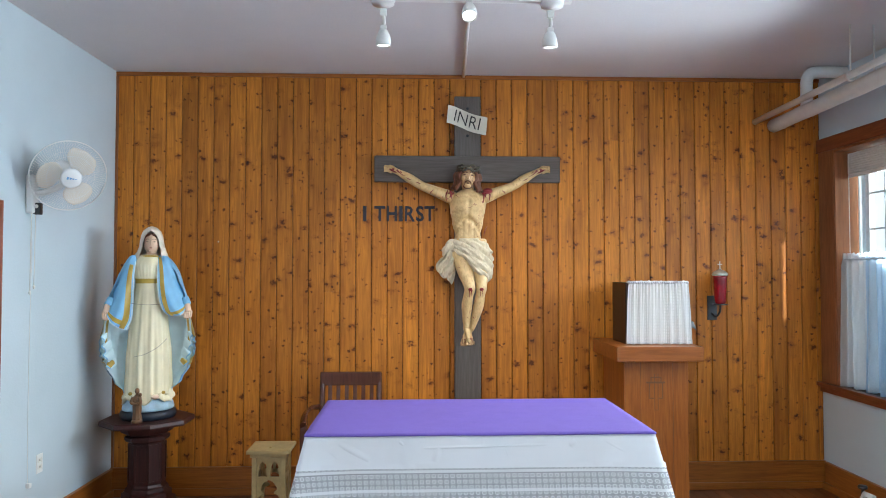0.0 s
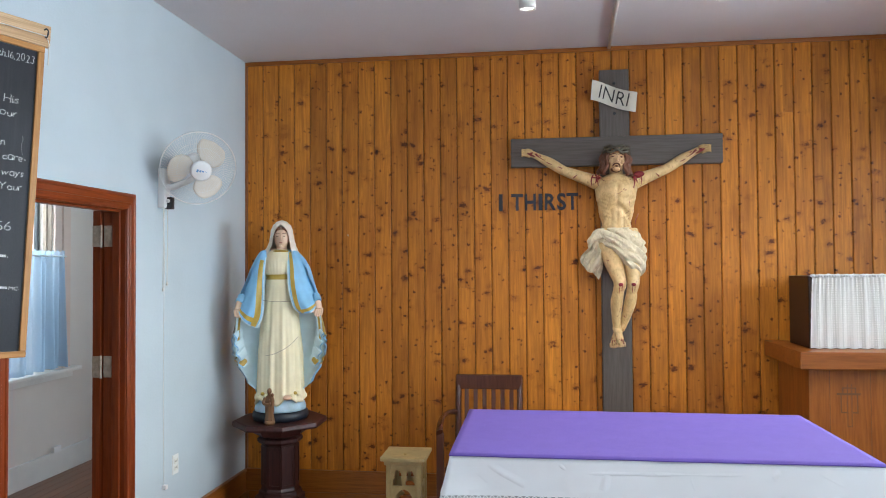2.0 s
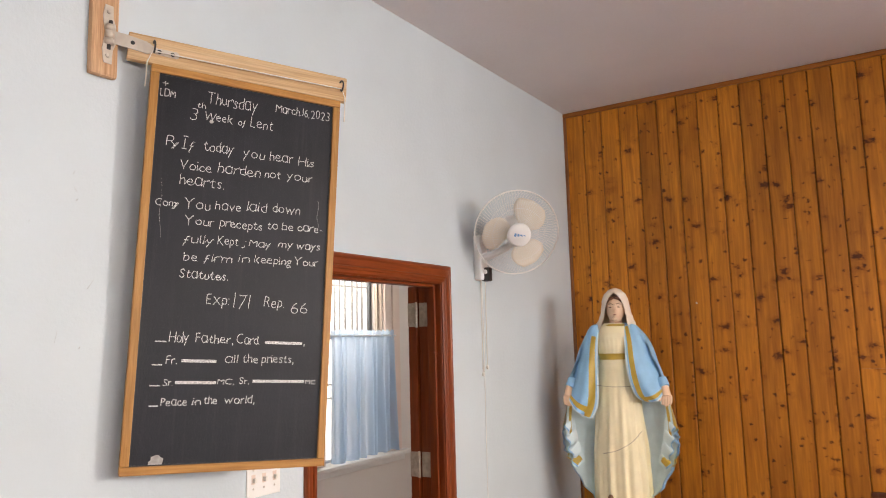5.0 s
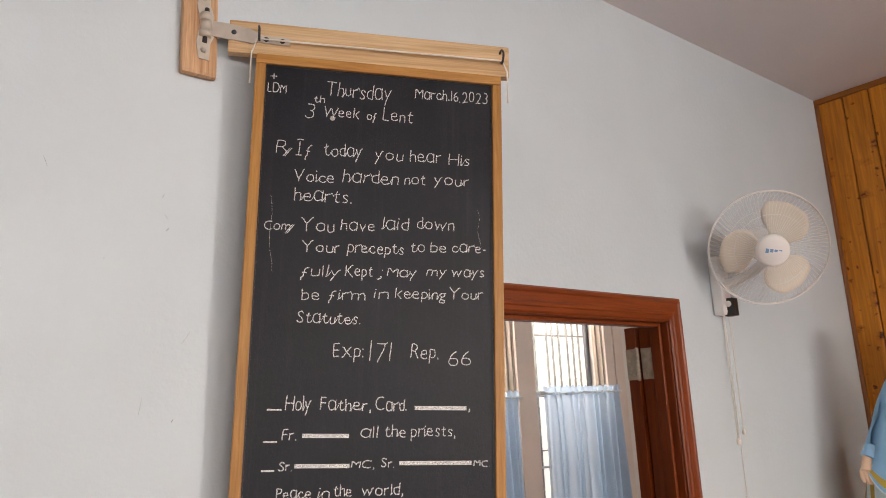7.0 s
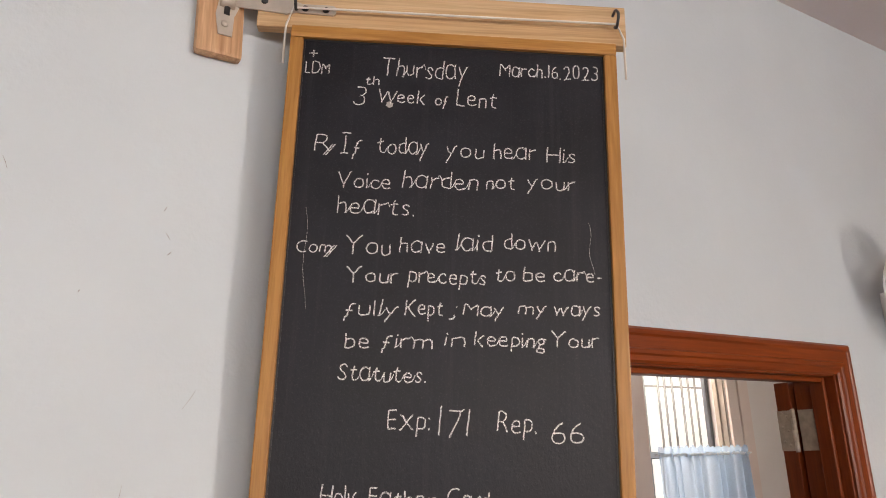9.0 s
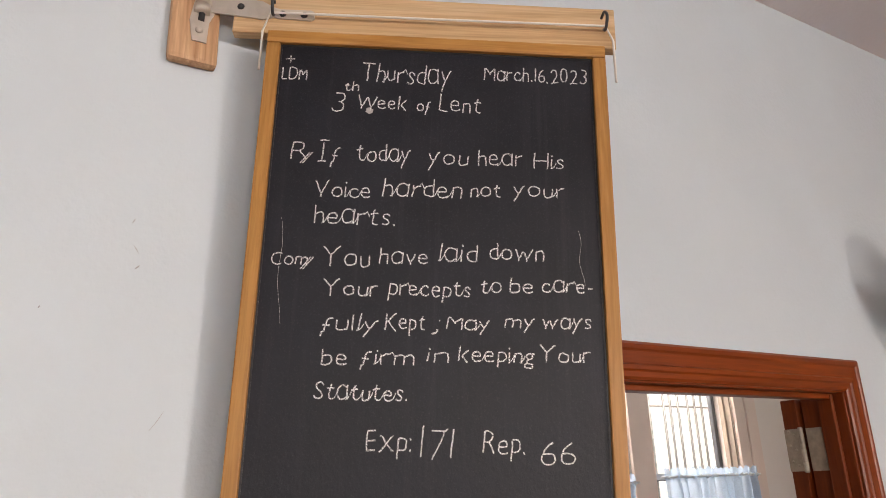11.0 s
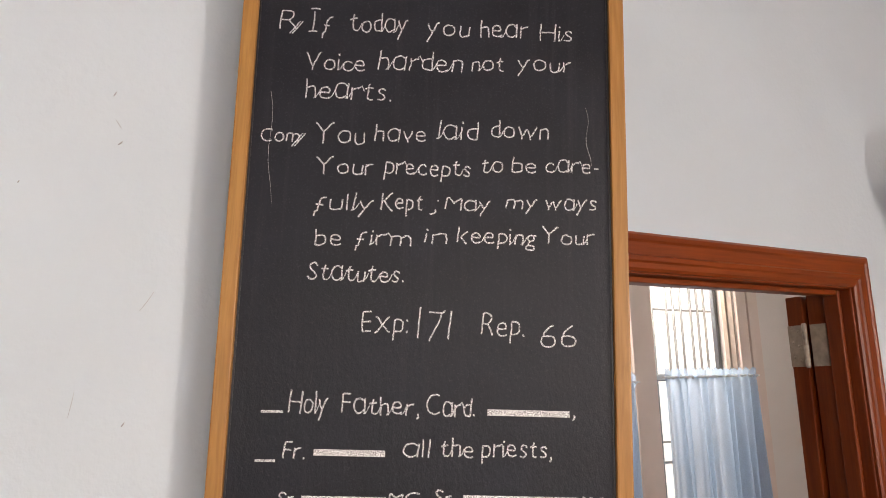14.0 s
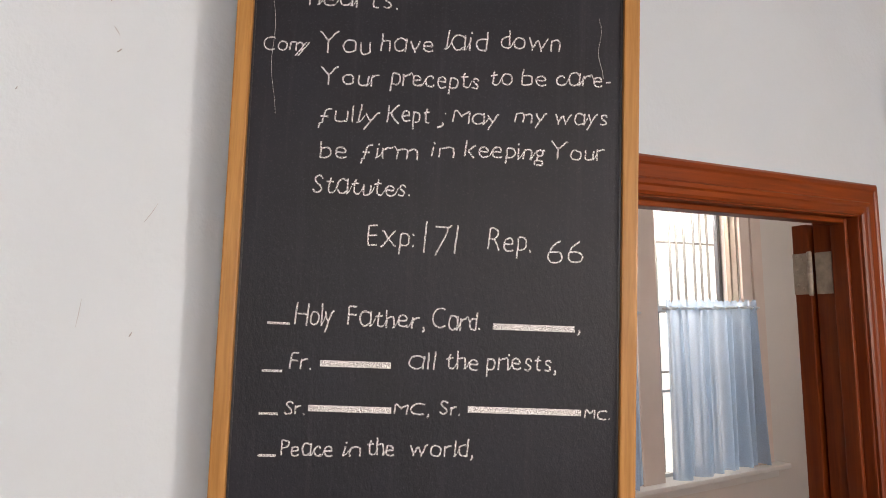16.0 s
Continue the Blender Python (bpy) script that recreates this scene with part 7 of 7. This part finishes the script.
# legs and feet
limb(bm, [(-0.058, -0.140, 1.90), (-0.048, -0.175, 1.80), (-0.024, -0.215, 1.68), (0.002, -0.248, 1.585), (0.006, -0.256, 1.545), (-0.002, -0.236, 1.50), (-0.012, -0.218, 1.43), (-0.012, -0.188, 1.33), (-0.008, -0.168, 1.235)], [0.074, 0.072, 0.060, 0.044, 0.041, 0.036, 0.040, 0.031, 0.023], 0, 20)
limb(bm, [(0.066, -0.14, 1.90), (0.088, -0.172, 1.78), (0.094, -0.215, 1.66), (0.094, -0.236, 1.585), (0.092, -0.242, 1.545), (0.086, -0.222, 1.50), (0.078, -0.198, 1.43), (0.054, -0.160, 1.33), (0.024, -0.136, 1.24)], [0.076, 0.070, 0.056, 0.043, 0.040, 0.035, 0.039, 0.030, 0.023], 0, 20)
for x, y, dx in ((0.000, -0.268, -0.004), (0.086, -0.250, -0.016)):
    limb(bm, [(x, y, 1.52), (x + dx, y + 0.030, 1.42), (x + 2 * dx, y + 0.066, 1.32)], [0.006, 0.010, 0.006], 0, 8, 5)
limb(bm, [(-0.012, -0.165, 1.255), (0.0, -0.195, 1.215), (0.010, -0.220, 1.165), (0.014, -0.225, 1.145)], [0.031, 0.031, 0.030, 0.016], 0, 14, 4, 0.75)
limb(bm, [(0.022, -0.135, 1.255), (-0.005, -0.155, 1.215), (-0.028, -0.180, 1.155), (-0.032, -0.185, 1.135)], [0.031, 0.030, 0.029, 0.016], 0, 14, 4, 0.75)
for fx0, fy0, fz0, d in ((0.012, -0.222, 1.165, 1), (-0.028, -0.182, 1.155, -1)):
    for k in range(5):
        limb(bm, [(fx0 - 0.022 + 0.011 * k, fy0 - 0.004, fz0), (fx0 - 0.024 + 0.012 * k, fy0 - 0.012, fz0 - 0.028 - 0.004 * math.sin(k))], [0.0095, 0.0065], 5, 8, 3)
    for k in range(3):
        limb(bm, [(fx0 - 0.012 + 0.012 * k, fy0 - 0.016, fz0 + 0.022), (fx0 - 0.014 + 0.013 * k, fy0 - 0.021, fz0 - 0.008)], [0.004, 0.002], 4, 6, 3)
blob(bm, (0.006, -0.222, 1.192), (0.012, 0.008, 0.010), 4, 10, 6)
for x, y in ((0.008, -0.297), (0.092, -0.281)):
    blob(bm, (x, y + 0.001, 1.548), (0.016, 0.006, 0.012), 4, 12, 8)
    limb(bm, [(x - 0.006, y + 0.003, 1.54), (x - 0.008, y + 0.012, 1.515), (x - 0.004, y + 0.028, 1.490)], [0.004, 0.003, 0.002], 4, 6, 3)
    limb(bm, [(x + 0.008, y + 0.003, 1.54), (x + 0.007, y + 0.010, 1.520), (x + 0.008, y + 0.022, 1.502)], [0.004, 0.003, 0.002], 4, 6, 3)
# loincloth wound round the hips, knotted at one side
LC = [(1.60, 0.085, 0.075, 0.085, -0.165), (1.66, 0.072, 0.110, 0.110, -0.172), (1.74, 0.035, 0.142, 0.128, -0.168), (1.82, 0.022, 0.150, 0.122, -0.155), (1.88, 0.008, 0.142, 0.108, -0.145), (1.915, 0.004, 0.118, 0.092, -0.137), (1.925, 0.004, 0.098, 0.078, -0.135)]
rings = []
for j in range(45):
    ring = []
    for k in range(96):
        a = 2 * math.pi * k / 96
        side = soft_step(-math.cos(a) - 0.10, 0.22)
        low = 1.605 + 0.215 * side - 0.030 * math.exp(-((math.cos(a) + 0.02) / 0.14) ** 2) + 0.012 * math.sin(a * 9)
        z = low + (1.925 - low) * j / 44
        cx, rx, ry, cy = interp(LC, z)
        d = z + 0.13 * math.cos(a)
        ridge = abs(math.sin(d * 44 + 1.6 * math.sin(a * 2))) ** 0.7
        f = 1.0 + 0.24 * (ridge - 0.6) + 0.05 * math.sin(d * 120 + a * 3)
        f *= 1 - 0.12 * (1 - min(1.0, j / 4)) if j < 4 else 1
        ring.append((cx + rx * f * math.cos(a), cy + ry * f * math.sin(a), z))
    rings.append(ring)
loft(bm, rings, mat=1)
for layer in range(2):
    rows = []
    for j in range(17):
        v = j / 16
        row = []
        for i in range(25):
            u = i / 24
            wide = 0.05 + 0.055 * math.sin(math.pi * v / 0.42) if v < 0.42 else 0.05 + 0.075 * math.sin(math.pi * min(1.0, (v - 0.42) / 0.70))
            x = -0.108 - 0.052 * v + (u - 0.58) * wide - 0.018 * layer
            y = -0.215 + 0.05 * v + 0.018 * math.sin(u * 9 + v * 7 + layer * 2) * (0.5 + v) + 0.02 * layer
            z = 1.885 - (0.225 + 0.075 * u + 0.012 * math.sin(u * 7 + layer)) * v + 0.03 * layer * v
            row.append((x, y, z))
        rows.append(row)
    loft(bm, rows, closed=False, mat=1)
    loft(bm, [[(x, y + 0.010, z) for x, y, z in r] for r in rows], closed=False, mat=1)
for k in range(3):
    limb(bm, [(-0.11, -0.215 - 0.006 * k, 1.90 - 0.014 * k), (-0.145 - 0.01 * k, -0.21, 1.885 - 0.02 * k), (-0.175 - 0.005 * k, -0.19, 1.835 - 0.02 * k)], [0.018, 0.022, 0.010], 1, 10, 4)
blob(bm, (-0.118, -0.205, 1.885), (0.040, 0.030, 0.036), 1, 16, 10)
limb(bm, [(-0.11, -0.22, 1.90), (-0.03, -0.245, 1.865), (0.05, -0.25, 1.81), (0.12, -0.225, 1.745), (0.165, -0.17, 1.70)], [0.02, 0.022, 0.024, 0.022, 0.012], 1, 10, 5)
limb(bm, [(-0.11, -0.21, 1.87), (-0.03, -0.24, 1.83), (0.03, -0.25, 1.77), (0.08, -0.24, 1.70)], [0.015, 0.02, 0.02, 0.010], 1, 10, 5)
whole("crucifix_figure", bm, [PALE_FLESH, LOIN, HAIR_RED, CROWN, DARK_RED, TAN_FLESH],
               "painted carved figure with a cream loincloth fixed to the cross", "statue", pose(0.030, FRONT, 0))

# ------------------------------------------------------------------ boards of the pine wall and the floors
rng = random.Random(11)
PW, PX0 = 0.1203, -2.6245


def plank_mesh(w, h, d=0.014, c=0.005):
    """An upright board with chamfered long edges, its face towards -y."""
    bm = bmesh.new()
    prof = [(-w / 2, 0), (-w / 2, -d + c), (-w / 2 + c, -d), (w / 2 - c, -d), (w / 2, -d + c), (w / 2, 0)]
    loft(bm, [[(x, y, z) for x, y in prof] for z in (0, h)])
    for f in bm.faces:
        f.smooth = False
    return mesh_of("plank", bm, PINE)


def put(name, me, parent, loc):
    ob = new(name, me)
    ob.parent = parent
    ob.location = loc
    return ob


whole_plank = plank_mesh(PW - 0.0042, TOP - 0.004)
for k in range(45):
    x = PX0 + PW * (k + 0.5)
    y = FRONT + 0.012 + rng.uniform(-0.0006, 0.0006)
    if k in (13, 16, 19, 22, 30, 31, 38, 41):
        cut = {13: 1.52, 16: 1.78, 19: 2.30, 22: 1.28, 30: 1.52, 31: 2.70, 38: 2.05, 41: 1.60}[k]
        put("plank", plank_mesh(PW - 0.0042, cut - 0.001), wall_north, (x, y, 0.002))
        put("plank", plank_mesh(PW - 0.0042, TOP - cut - 0.004), wall_north, (x, y, cut + 0.002))
    else:
        put("plank", whole_plank, wall_north, (x, y, 0.002))
put("plank", plank_mesh(RIGHT - PX0 - 45 * PW - 0.002, TOP - 0.004), wall_north, ((RIGHT + PX0 + 45 * PW) / 2, FRONT + 0.012, 0.002))

floor = bpy.data.objects["floor"]
boards = {}
for start in (BACK, 2.2):
    bm = bmesh.new()
    box(bm, -0.0445, 0.0445, 0, 7.0 - start, -0.012, 0.0, 0.002)
    boards[start] = mesh_of("floor_board", bm, FLOOR_WOOD)
for k in range(80):
    x = FX + 0.045 + 0.0905 * k
    if x < RIGHT:
        start = BACK if x > LEFT - 0.2 else 2.2
        put("floor_board", boards[start], floor, (x, start, 0.0))
